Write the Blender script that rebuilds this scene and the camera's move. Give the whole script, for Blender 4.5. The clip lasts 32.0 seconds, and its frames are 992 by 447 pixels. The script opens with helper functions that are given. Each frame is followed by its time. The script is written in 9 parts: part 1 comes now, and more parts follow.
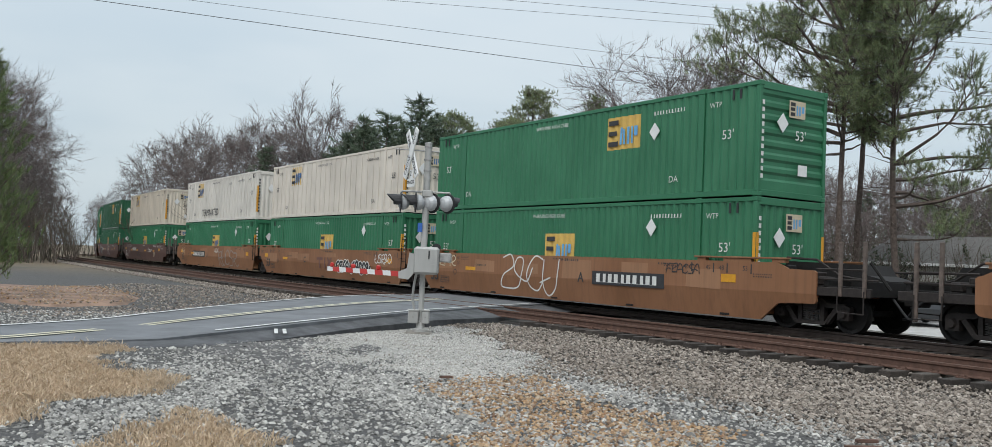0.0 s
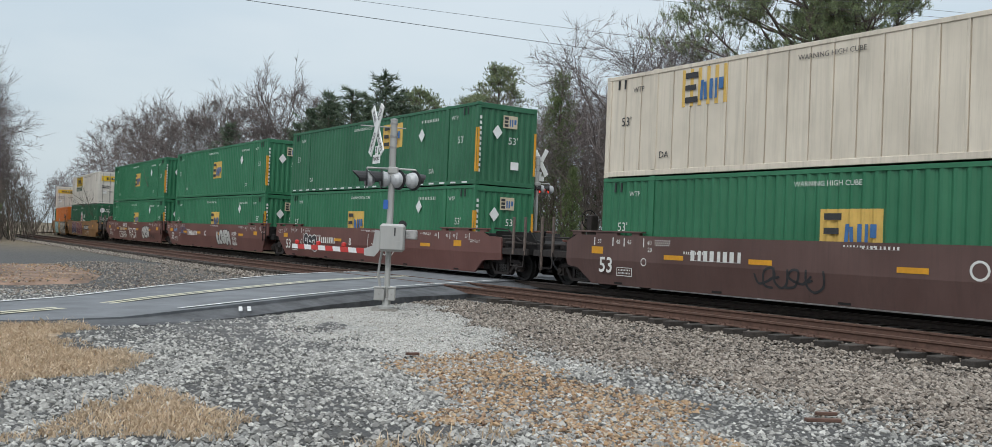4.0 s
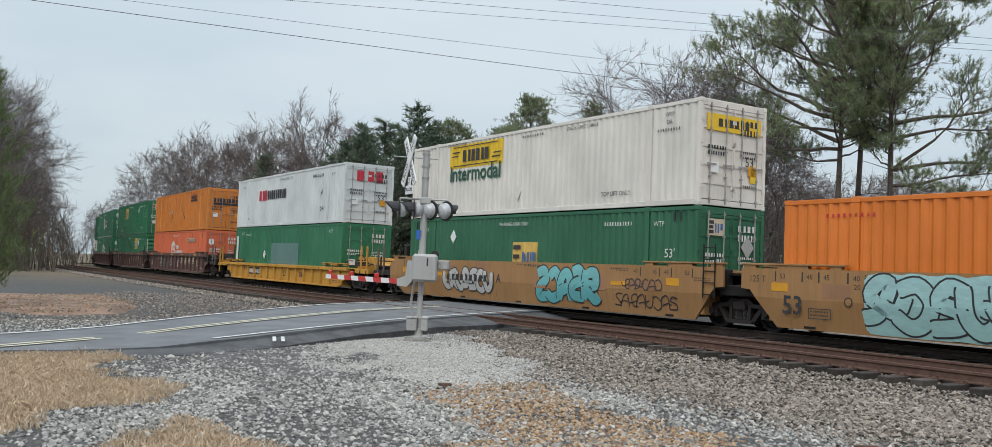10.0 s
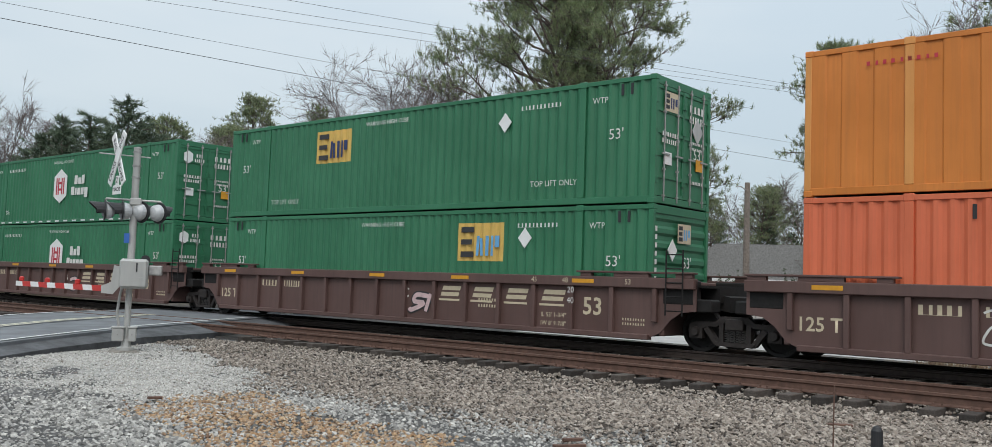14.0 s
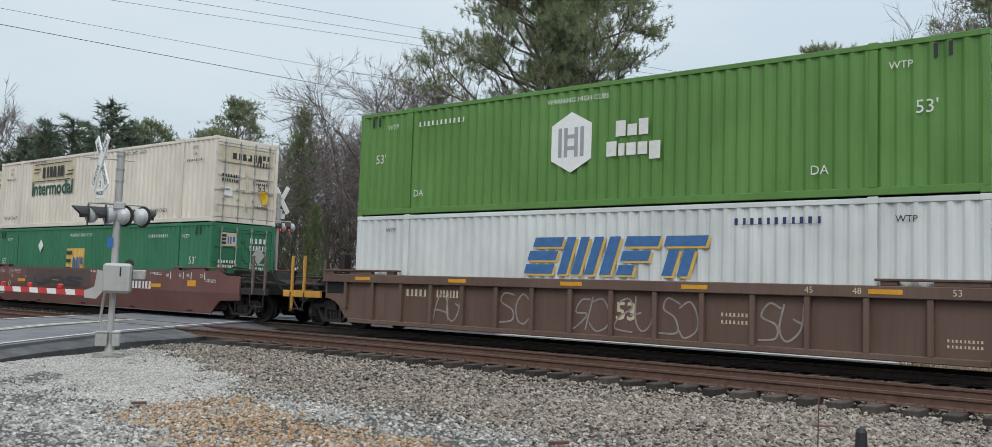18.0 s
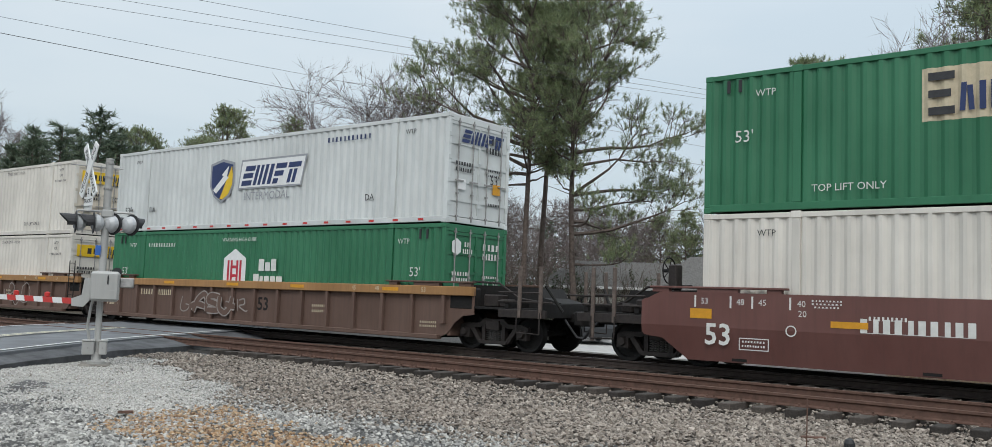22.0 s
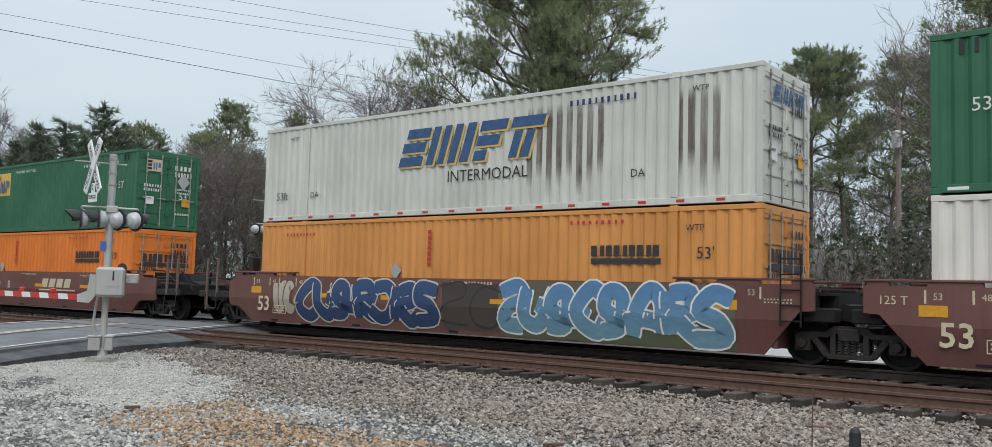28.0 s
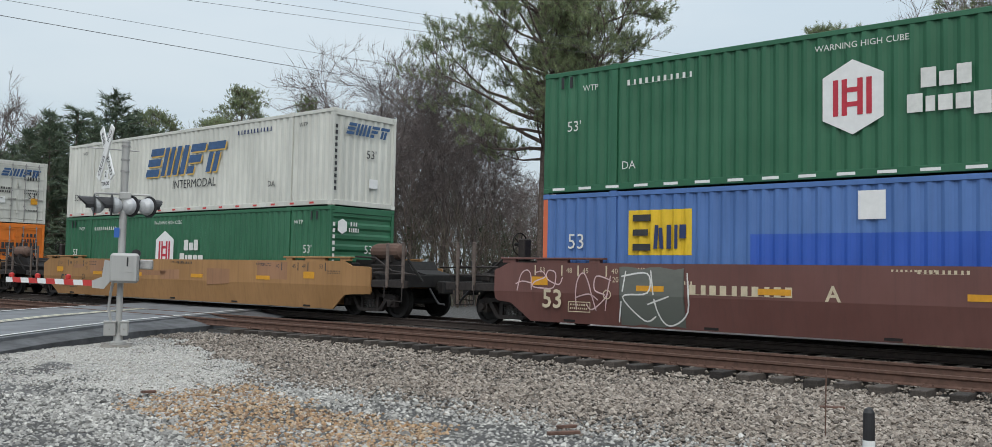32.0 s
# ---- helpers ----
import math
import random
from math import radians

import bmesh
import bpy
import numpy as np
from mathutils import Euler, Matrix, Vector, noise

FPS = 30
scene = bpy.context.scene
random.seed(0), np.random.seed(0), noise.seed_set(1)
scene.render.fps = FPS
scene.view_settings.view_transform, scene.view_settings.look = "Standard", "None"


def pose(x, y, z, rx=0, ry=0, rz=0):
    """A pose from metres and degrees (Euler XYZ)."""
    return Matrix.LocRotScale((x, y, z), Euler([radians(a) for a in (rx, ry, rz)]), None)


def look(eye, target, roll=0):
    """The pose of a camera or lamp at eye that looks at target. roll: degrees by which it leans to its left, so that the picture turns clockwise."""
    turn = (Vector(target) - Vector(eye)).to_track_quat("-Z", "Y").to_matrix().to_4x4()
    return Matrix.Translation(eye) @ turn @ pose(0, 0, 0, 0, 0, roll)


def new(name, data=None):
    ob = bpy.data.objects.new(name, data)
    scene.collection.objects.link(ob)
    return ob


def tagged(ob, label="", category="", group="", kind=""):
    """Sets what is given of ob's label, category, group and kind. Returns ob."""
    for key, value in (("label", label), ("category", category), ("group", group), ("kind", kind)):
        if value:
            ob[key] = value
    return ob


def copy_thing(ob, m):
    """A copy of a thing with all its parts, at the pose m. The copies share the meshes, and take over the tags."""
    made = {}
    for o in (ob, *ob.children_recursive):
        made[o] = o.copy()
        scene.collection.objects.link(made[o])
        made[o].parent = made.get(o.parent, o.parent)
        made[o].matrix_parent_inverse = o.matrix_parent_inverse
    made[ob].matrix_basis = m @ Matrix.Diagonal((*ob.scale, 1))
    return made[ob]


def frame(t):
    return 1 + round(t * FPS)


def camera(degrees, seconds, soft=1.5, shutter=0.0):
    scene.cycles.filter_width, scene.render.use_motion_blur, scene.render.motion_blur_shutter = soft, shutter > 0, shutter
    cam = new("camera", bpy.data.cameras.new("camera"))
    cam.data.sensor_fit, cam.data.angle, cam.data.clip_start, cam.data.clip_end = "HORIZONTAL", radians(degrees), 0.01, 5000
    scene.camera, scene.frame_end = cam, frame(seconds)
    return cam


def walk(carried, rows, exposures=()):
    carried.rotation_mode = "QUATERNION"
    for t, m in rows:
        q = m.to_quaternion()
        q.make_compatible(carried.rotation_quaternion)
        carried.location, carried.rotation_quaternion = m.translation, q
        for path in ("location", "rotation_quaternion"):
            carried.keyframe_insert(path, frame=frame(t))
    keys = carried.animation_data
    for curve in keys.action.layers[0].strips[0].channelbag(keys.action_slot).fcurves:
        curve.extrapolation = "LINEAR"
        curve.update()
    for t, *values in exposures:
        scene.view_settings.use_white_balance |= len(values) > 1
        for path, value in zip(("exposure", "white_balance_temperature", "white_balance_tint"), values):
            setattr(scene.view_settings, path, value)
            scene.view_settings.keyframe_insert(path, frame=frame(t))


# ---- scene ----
cam = camera(56.62, 32.0, soft=0.35)

EYE = 1.27
PATH = [
    (0, 0.01, 2.42, -2.49),
    (0.5, 0.49, 2.39, -2.03),
    (1, 0.44, 2.20, -2.16),
    (1.5, -0.29, 1.96, -2.18),
    (2, -0.97, 1.59, -2.40),
    (2.5, -1.47, 1.50, -2.75),
    (3, -1.59, 1.34, -2.79),
    (3.5, -1.83, 1.18, -2.62),
    (5.5, -2.76, 0.91, -2.19),
    (6, -2.81, 0.84, -2.54),
    (6.5, -2.73, 0.68, -2.68),
    (7, -2.56, 0.53, -2.57),
    (7.5, -2.21, 0.56, -2.48),
    (8, -1.42, 2.51, -2.36),
    (8.5, -0.52, 2.61, -2.22),
    (9, 0.13, 2.87, -2.12),
    (9.5, 0.13, 2.86, -2.21),
    (10, -0.09, 2.86, -2.31),
    (10.5, -1.02, 3.03, -2.60),
    (11, -2.80, 3.19, -2.80),
    (11.5, -6.49, 3.41, -2.82),
    (11.8, -10.08, 3.62, -2.71),
    (12, -12.02, 3.56, -2.63),
    (12.5, -15.08, 3.61, -2.48),
    (13, -16.84, 3.65, -2.44),
    (13.5, -17.17, 3.74, -2.21),
    (14, -17.13, 3.83, -2.02),
    (14.5, -16.77, 3.83, -1.97),
    (16.5, -17.60, 3.95, -1.82),
    (17, -17.68, 3.98, -1.78),
    (17.5, -17.82, 4.03, -1.83),
    (18, -18.00, 4.06, -1.83),
    (18.5, -18.12, 4.13, -1.78),
    (19, -18.36, 4.13, -1.64),
    (19.5, -18.53, 4.24, -1.62),
    (20, -18.71, 4.28, -1.74),
    (20.5, -18.71, 4.41, -1.73),
    (21, -18.64, 4.62, -1.87),
    (21.5, -18.56, 4.69, -2.01),
    (22, -18.65, 4.69, -2.07),
    (22.5, -18.76, 4.64, -2.11),
    (23, -18.75, 4.67, -2.02),
    (23.5, -18.60, 4.62, -1.95),
    (24, -18.23, 4.59, -1.89),
    (24.5, -18.05, 4.49, -1.80),
    (26.5, -17.98, 4.07, -1.72),
    (27, -18.31, 4.10, -1.74),
    (27.5, -18.57, 4.15, -1.67),
    (28, -18.37, 4.21, -1.57),
    (28.5, -16.53, 4.15, -1.45),
    (29, -15.59, 4.12, -1.37),
    (29.5, -15.39, 4.00, -1.34),
    (30, -15.58, 3.88, -1.23),
    (30.5, -16.02, 3.80, -1.19),
    (31, -16.18, 3.71, -1.24),
    (31.5, -16.76, 3.48, -1.20),
    (32, -17.62, 3.14, -1.13),
]
walk(cam, [(t, pose(0, 0, EYE, 90 + p, r, y)) for t, y, p, r in PATH])

# ---- sky and light ----
world = bpy.data.worlds.new("overcast")
scene.world = world
world.use_nodes = True
wt = world.node_tree
for nd in list(wt.nodes):
    wt.nodes.remove(nd)


def overcast():
    n, l = wt.nodes, wt.links
    out, bg = n.new("ShaderNodeOutputWorld"), n.new("ShaderNodeBackground")
    sky = n.new("ShaderNodeTexSky")
    sky.sky_type, sky.sun_disc = "NISHITA", False
    sky.sun_elevation, sky.sun_rotation = radians(42), radians(200)
    sky.air_density, sky.dust_density = 1.2, 2.5
    dim = n.new("ShaderNodeMix")
    dim.data_type, dim.blend_type = "RGBA", "MULTIPLY"
    dim.inputs[0].default_value = 1.0
    dim.inputs[7].default_value = (0.10, 0.10, 0.10, 1)
    tc, sep = n.new("ShaderNodeTexCoord"), n.new("ShaderNodeSeparateXYZ")
    ramp = n.new("ShaderNodeValToRGB")
    e = ramp.color_ramp.elements
    e[0].position, e[0].color = 0.0, (0.565, 0.665, 0.73, 1)
    e[1].position, e[1].color = 1.0, (1.56, 1.69, 1.81, 1)
    m = e.new(0.30)
    m.color = (0.71, 0.81, 0.885, 1)
    mp = n.new("ShaderNodeMapping")
    mp.inputs["Scale"].default_value = (1.5, 1.5, 5.0)
    noi = n.new("ShaderNodeTexNoise")
    noi.inputs["Scale"].default_value, noi.inputs["Detail"].default_value = 1.5, 4.0
    mul = n.new("ShaderNodeMix")
    mul.data_type, mul.blend_type = "RGBA", "SOFT_LIGHT"
    mul.inputs[0].default_value = 0.62
    mix = n.new("ShaderNodeMix")
    mix.data_type = "RGBA"
    mix.inputs[0].default_value = 0.88
    l.new(sky.outputs[0], dim.inputs[6])
    l.new(tc.outputs["Generated"], sep.inputs[0])
    l.new(sep.outputs[2], ramp.inputs[0])
    l.new(tc.outputs["Generated"], mp.inputs[0])
    l.new(mp.outputs[0], noi.inputs["Vector"])
    l.new(ramp.outputs[0], mul.inputs[6])
    soft = n.new("ShaderNodeValToRGB")
    soft.color_ramp.interpolation = "EASE"
    se = soft.color_ramp.elements
    se[0].position, se[0].color = 0.36, (0.34, 0.35, 0.37, 1)
    se[1].position, se[1].color = 0.66, (0.67, 0.67, 0.66, 1)
    l.new(noi.outputs[0], soft.inputs[0])
    l.new(soft.outputs[0], mul.inputs[7])
    l.new(dim.outputs[2], mix.inputs[6])
    l.new(mul.outputs[2], mix.inputs[7])
    l.new(mix.outputs[2], bg.inputs[0])
    bg.inputs[1].default_value = 1.0
    l.new(bg.outputs[0], out.inputs[0])


overcast()
sun_data = bpy.data.lights.new("sun", "SUN")
sun_data.energy, sun_data.angle, sun_data.color = 1.1, radians(25), (1.0, 0.97, 0.92)
sun = new("sun", sun_data)
sun.matrix_basis = look((-14, -36, 40), (0, 0, 0))

# ---- materials ----


def nodes_of(name):
    m = bpy.data.materials.new(name)
    m.use_nodes = True
    t = m.node_tree
    return m, t, t.nodes["Principled BSDF"]


def coords(t, scale=(1, 1, 1), kind="Object", own=None):
    """Texture places in metres; own, a number of each object, sets alike objects apart."""
    tc, mp = t.nodes.new("ShaderNodeTexCoord"), t.nodes.new("ShaderNodeMapping")
    mp.inputs["Scale"].default_value = scale
    t.links.new(tc.outputs[kind], mp.inputs[0])
    if own is not None:
        far = t.nodes.new("ShaderNodeVectorMath")
        far.operation = "SCALE"
        far.inputs[0].default_value = (61.0, 47.0, 83.0)
        t.links.new(own, far.inputs["Scale"])
        t.links.new(far.outputs[0], mp.inputs["Location"])
    return mp.outputs[0]


def noise_of(t, vec, scale, detail=4.0, rough=0.55):
    n = t.nodes.new("ShaderNodeTexNoise")
    n.inputs["Scale"].default_value, n.inputs["Detail"].default_value, n.inputs["Roughness"].default_value = scale, detail, rough
    t.links.new(vec, n.inputs["Vector"])
    return n.outputs[0]


def ramp_of(t, fac, stops):
    r = t.nodes.new("ShaderNodeValToRGB")
    e = r.color_ramp.elements
    e[0].position, e[0].color = stops[0][0], (*stops[0][1], 1)
    e[1].position, e[1].color = stops[-1][0], (*stops[-1][1], 1)
    for p, c in stops[1:-1]:
        k = e.new(p)
        k.color = (*c, 1)
    t.links.new(fac, r.inputs[0])
    return r.outputs[0]


def mix_of(t, fac, a, b, mode="MIX"):
    m = t.nodes.new("ShaderNodeMix")
    m.data_type, m.blend_type = "RGBA", mode
    for s, v in ((0, fac), (6, a), (7, b)):
        if isinstance(v, (int, float)):
            m.inputs[s].default_value = v
        elif isinstance(v, tuple):
            m.inputs[s].default_value = (*v, 1)
        else:
            t.links.new(v, m.inputs[s])
    return m.outputs[2]


def bump_of(t, p, height, strength=0.3, dist=0.02):
    b = t.nodes.new("ShaderNodeBump")
    b.inputs["Strength"].default_value, b.inputs["Distance"].default_value = strength, dist
    t.links.new(height, b.inputs["Height"])
    t.links.new(b.outputs[0], p.inputs["Normal"])


def grey(v):
    return (v, v, v)


def paint(name, col, rough=0.55, grime=0.35, rust=0.1, rust_col=(0.16, 0.06, 0.03), metal=0.0):
    """Weathered paint on steel: blotches, upright streaks, a little rust."""
    m, t, p = nodes_of(name)
    own = t.nodes.new("ShaderNodeObjectInfo").outputs["Random"]
    big = noise_of(t, coords(t, (0.5, 0.5, 0.35), own=own), 1.3, 5)
    fine = noise_of(t, coords(t, (1, 1, 1), own=own), 14, 6, 0.7)
    streak = noise_of(t, coords(t, (7, 7, 0.35), own=own), 1.2, 5, 0.65)
    dark = tuple(c * 0.55 + 0.012 for c in col)
    pale = tuple(min(1, c * 1.12 + 0.015) for c in col)
    base = mix_of(t, ramp_of(t, big, [(0.3, grey(0)), (0.7, grey(1))]), tuple(c * 0.88 for c in col), pale)
    k = t.nodes.new("ShaderNodeMath")
    k.operation, k.inputs[1].default_value = "MULTIPLY", grime
    t.links.new(ramp_of(t, streak, [(0.46, grey(0)), (0.75, grey(1))]), k.inputs[0])
    base = mix_of(t, k.outputs[0], base, dark)
    if rust > 0:
        both = t.nodes.new("ShaderNodeMath")
        both.operation = "MULTIPLY"
        t.links.new(streak, both.inputs[0])
        t.links.new(fine, both.inputs[1])
        edge = 0.47 - 0.16 * rust
        base = mix_of(t, ramp_of(t, both.outputs[0], [(edge, grey(0)), (edge + 0.05, grey(1))]), base, rust_col)
    t.links.new(base, p.inputs["Base Color"])
    p.inputs["Roughness"].default_value, p.inputs["Metallic"].default_value = rough, metal
    bump_of(t, p, fine, 0.12, 0.01)
    return m


def plain(name, col, rough=0.6, metal=0.0, vary=0.25, scale=6.0, bump=0.1, glow=0.0):
    m, t, p = nodes_of(name)
    f = noise_of(t, coords(t), scale, 5, 0.65)
    c = mix_of(t, ramp_of(t, f, [(0.3, grey(0)), (0.7, grey(1))]), tuple(x * (1 - vary) for x in col), tuple(min(1, x * (1 + vary)) for x in col))
    t.links.new(c, p.inputs["Base Color"])
    p.inputs["Roughness"].default_value, p.inputs["Metallic"].default_value = rough, metal
    if bump:
        bump_of(t, p, f, bump, 0.01)
    if glow:
        p.inputs["Emission Color"].default_value, p.inputs["Emission Strength"].default_value = (*col, 1), glow
    return m


def per_island(name, cols, rough=0.85, bump=0.25, per="island", mottle=0.3, scale=25.0):
    """One colour of a set for each loose piece."""
    m, t, p = nodes_of(name)
    if per == "island":
        src = t.nodes.new("ShaderNodeNewGeometry").outputs["Random Per Island"]
    else:
        src = t.nodes.new("ShaderNodeObjectInfo").outputs["Random"]
    c = ramp_of(t, src, [(i / (len(cols) - 1), k) for i, k in enumerate(cols)])
    f = noise_of(t, coords(t), scale, 4, 0.6)
    c = mix_of(t, mottle, c, ramp_of(t, f, [(0.3, grey(0.15)), (0.7, grey(0.9))]), "OVERLAY")
    t.links.new(c, p.inputs["Base Color"])
    p.inputs["Roughness"].default_value = rough
    bump_of(t, p, f, bump, 0.01)
    return m


GREEN = paint("green_container_paint", (0.019, 0.150, 0.068), 0.5, 0.25, 0.03)
GREEN2 = paint("deep_green_container_paint", (0.015, 0.115, 0.052), 0.5, 0.3, 0.05)
LIME = paint("lime_green_container_paint", (0.085, 0.21, 0.035), 0.5, 0.3, 0.05)
WHITE = paint("white_container_paint", (0.665, 0.63, 0.57), 0.55, 0.22, 0.03, (0.20, 0.09, 0.04))
CREAM = paint("aged_white_container_paint", (0.66, 0.60, 0.52), 0.6, 0.3, 0.14, (0.25, 0.10, 0.04))
RUSTY = paint("rust_stained_white_paint", (0.64, 0.57, 0.47), 0.65, 0.45, 0.30, (0.28, 0.13, 0.06))
SNOW = paint("clean_white_container_paint", (0.59, 0.61, 0.60), 0.5, 0.12, 0.0)
PALE = paint("grey_white_container_paint", (0.56, 0.56, 0.51), 0.55, 0.3, 0.04)
ORANGE = paint("orange_container_paint", (0.66, 0.17, 0.012), 0.5, 0.18, 0.02)
OCHRE = paint("faded_orange_container_paint", (0.62, 0.26, 0.06), 0.55, 0.3, 0.08)
AMBER = paint("amber_orange_container_paint", (0.58, 0.18, 0.02), 0.55, 0.35, 0.08)
CORAL = paint("coral_red_container_paint", (0.60, 0.13, 0.05), 0.55, 0.3, 0.08)
BLUE = paint("faded_blue_container_paint", (0.07, 0.16, 0.40), 0.55, 0.3, 0.08)
SILVER = paint("grey_container_paint", (0.30, 0.31, 0.33), 0.5, 0.25, 0.03)
TAN = paint("tan_brown_car_paint", (0.24, 0.105, 0.045), 0.7, 0.55, 0.3, (0.07, 0.035, 0.02))
GOLD = paint("golden_tan_car_paint", (0.33, 0.17, 0.06), 0.7, 0.5, 0.3, (0.08, 0.04, 0.02))
YELLOW = paint("yellow_car_paint", (0.50, 0.25, 0.03), 0.65, 0.45, 0.2, (0.10, 0.05, 0.03))
MAROON = paint("maroon_car_paint", (0.135, 0.052, 0.042), 0.55, 0.4, 0.12, (0.05, 0.025, 0.02))
BROWN = paint("mineral_brown_car_paint", (0.098, 0.050, 0.042), 0.62, 0.45, 0.2, (0.04, 0.022, 0.018))
RUSTBROWN = paint("rusted_brown_car_paint", (0.118, 0.068, 0.050), 0.8, 0.5, 0.35, (0.06, 0.03, 0.02))
GRIME = plain("black_road_grime", (0.011, 0.0095, 0.009), 0.75, 0.2, 0.4, 9, 0.3)
STEEL = plain("worn_wheel_steel", (0.16, 0.15, 0.145), 0.42, 0.8, 0.3, 12, 0.1)
GALV = paint("galvanised_grey", (0.42, 0.415, 0.40), 0.5, 0.2, 0.02, metal=0.3)
RODSTEEL = plain("door_rod_steel", (0.35, 0.34, 0.33), 0.5, 0.6, 0.35, 8)
BLACK = plain("black_paint", (0.018, 0.018, 0.020), 0.55, 0, 0.3, 8)
INK = plain("black_marking", (0.03, 0.03, 0.033), 0.6, 0, 0.3, 8, 0)
WHITEMARK = plain("white_marking", (0.66, 0.66, 0.63), 0.6, 0, 0.12, 5, 0)
CREAMMARK = plain("cream_marking", (0.55, 0.47, 0.33), 0.65, 0, 0.15, 5, 0)
GREENMARK = plain("green_marking", (0.018, 0.085, 0.05), 0.6, 0, 0.15, 5, 0)
STEELBLUE = plain("steel_blue_marking", (0.030, 0.085, 0.20), 0.55, 0, 0.25, 5, 0)
NAVY = plain("navy_marking", (0.018, 0.034, 0.115), 0.55, 0, 0.15, 5, 0)
SEABLUE = plain("blue_marking", (0.042, 0.135, 0.32), 0.55, 0, 0.2, 5, 0)
SKYBLUE = plain("light_blue_marking", (0.13, 0.36, 0.62), 0.55, 0, 0.2, 5, 0)
GOLDMARK = plain("gold_panel", (0.62, 0.40, 0.10), 0.6, 0, 0.12, 3, 0)
SUNMARK = plain("yellow_panel", (0.72, 0.47, 0.02), 0.55, 0, 0.1, 3, 0)
REDMARK = plain("red_marking", (0.46, 0.025, 0.045), 0.55, 0, 0.15, 5, 0)
PURPLE = plain("purple_panel", (0.055, 0.025, 0.20), 0.55, 0, 0.1, 4, 0)
ORANGEMARK = plain("orange_marking", (0.75, 0.17, 0.03), 0.55, 0, 0.1, 4, 0)
AMBERMARK = plain("amber_reflector", (0.62, 0.29, 0.015), 0.5, 0, 0.15, 6, 0)
RAIL = plain("rusty_rail_steel", (0.125, 0.070, 0.052), 0.75, 0.25, 0.3, 8, 0.2)
# darker copy of RAIL: the shade below the train is put into the colour
RAILDARK = plain("shaded_rail_steel", (0.055, 0.040, 0.034), 0.7, 0.3, 0.3, 8, 0.2)
RAILTOP = plain("polished_rail_head", (0.24, 0.21, 0.20), 0.34, 0.9, 0.2, 10)
TIE = per_island("creosoted_wood", [(0.022, 0.018, 0.016), (0.075, 0.062, 0.053), (0.03, 0.025, 0.022), (0.055, 0.045, 0.038)], 0.9, 0.8, "object", 0.5, 30)
ASPHALT = plain("worn_grey_asphalt", (0.138, 0.145, 0.155), 0.8, 0, 0.28, 1.1, 0.3)
ASPHALTDARK = plain("dark_patched_asphalt", (0.075, 0.077, 0.082), 0.85, 0, 0.5, 2.2, 0.5)
ROADLINE = plain("worn_white_road_paint", (0.58, 0.58, 0.56), 0.7, 0, 0.3, 4, 0.1)
YELLOWLINE = plain("worn_yellow_road_paint", (0.50, 0.47, 0.35), 0.7, 0, 0.25, 4, 0.1)
CONCRETE = plain("pale_concrete", (0.42, 0.41, 0.395), 0.85, 0, 0.15, 2, 0.2)
PINEBARK = plain("dark_pine_bark", (0.12, 0.092, 0.078), 0.9, 0, 0.45, 7, 0.7)
TWIG = plain("bare_twigs", (0.155, 0.128, 0.122), 0.9, 0, 0.3, 5, 0.2)
NEEDLE = per_island("pine_needles", [(0.098, 0.143, 0.078), (0.176, 0.227, 0.114), (0.305, 0.338, 0.15), (0.13, 0.176, 0.098), (0.227, 0.273, 0.137)], 0.7, 0.1)
NEEDLEDARK = per_island("dark_cedar_needles", [(0.055, 0.088, 0.060), (0.092, 0.130, 0.085), (0.15, 0.185, 0.11)], 0.75, 0.1)
YOUNG = per_island("young_pine_needles", [(0.06, 0.105, 0.035), (0.12, 0.175, 0.06), (0.19, 0.23, 0.085), (0.085, 0.13, 0.045)], 0.7, 0.1)
BRUSH = per_island("winter_brush", [(0.10, 0.075, 0.062), (0.16, 0.12, 0.10), (0.07, 0.075, 0.05), (0.13, 0.10, 0.085)], 0.9, 0.1)
SHRUB = per_island("evergreen_shrub_leaves", [(0.030, 0.055, 0.025), (0.07, 0.09, 0.045), (0.05, 0.065, 0.035)], 0.7, 0.1)
STRAW = per_island("dry_grass", [(0.50, 0.385, 0.265), (0.62, 0.49, 0.355), (0.37, 0.275, 0.185), (0.56, 0.435, 0.305)], 0.9, 0.1)
STONE = per_island("crushed_grey_stone", [(0.042, 0.034, 0.029), (0.364, 0.32, 0.272), (0.195, 0.16, 0.132), (0.287, 0.246, 0.208), (0.05, 0.041, 0.035), (0.406, 0.357, 0.307), (0.228, 0.19, 0.157), (0.101, 0.082, 0.068), (0.33, 0.287, 0.244)], 0.9, 0.4)
STONEPACK = per_island("packed_pale_stone", [(0.07, 0.068, 0.064), (0.46, 0.448, 0.415), (0.20, 0.195, 0.184), (0.34, 0.33, 0.31), (0.11, 0.107, 0.10), (0.53, 0.514, 0.476), (0.27, 0.264, 0.248)], 0.9, 0.4)
STONEPALE = per_island("pale_crushed_stone", [(0.38, 0.37, 0.345), (0.54, 0.525, 0.49), (0.29, 0.28, 0.26), (0.45, 0.435, 0.40)], 0.9, 0.4)
STONETAN = per_island("tan_stained_stone", [(0.29, 0.17, 0.085), (0.42, 0.29, 0.17), (0.15, 0.085, 0.05), (0.42, 0.35, 0.26), (0.24, 0.13, 0.07)], 0.9, 0.4)
GLASSDARK = plain("unlit_signal_lens", (0.22, 0.23, 0.25), 0.25, 0, 0.1, 5, 0)
REDLENS = plain("lit_red_lens", (0.9, 0.04, 0.02), 0.3, 0, 0.1, 5, 0, 2.0)
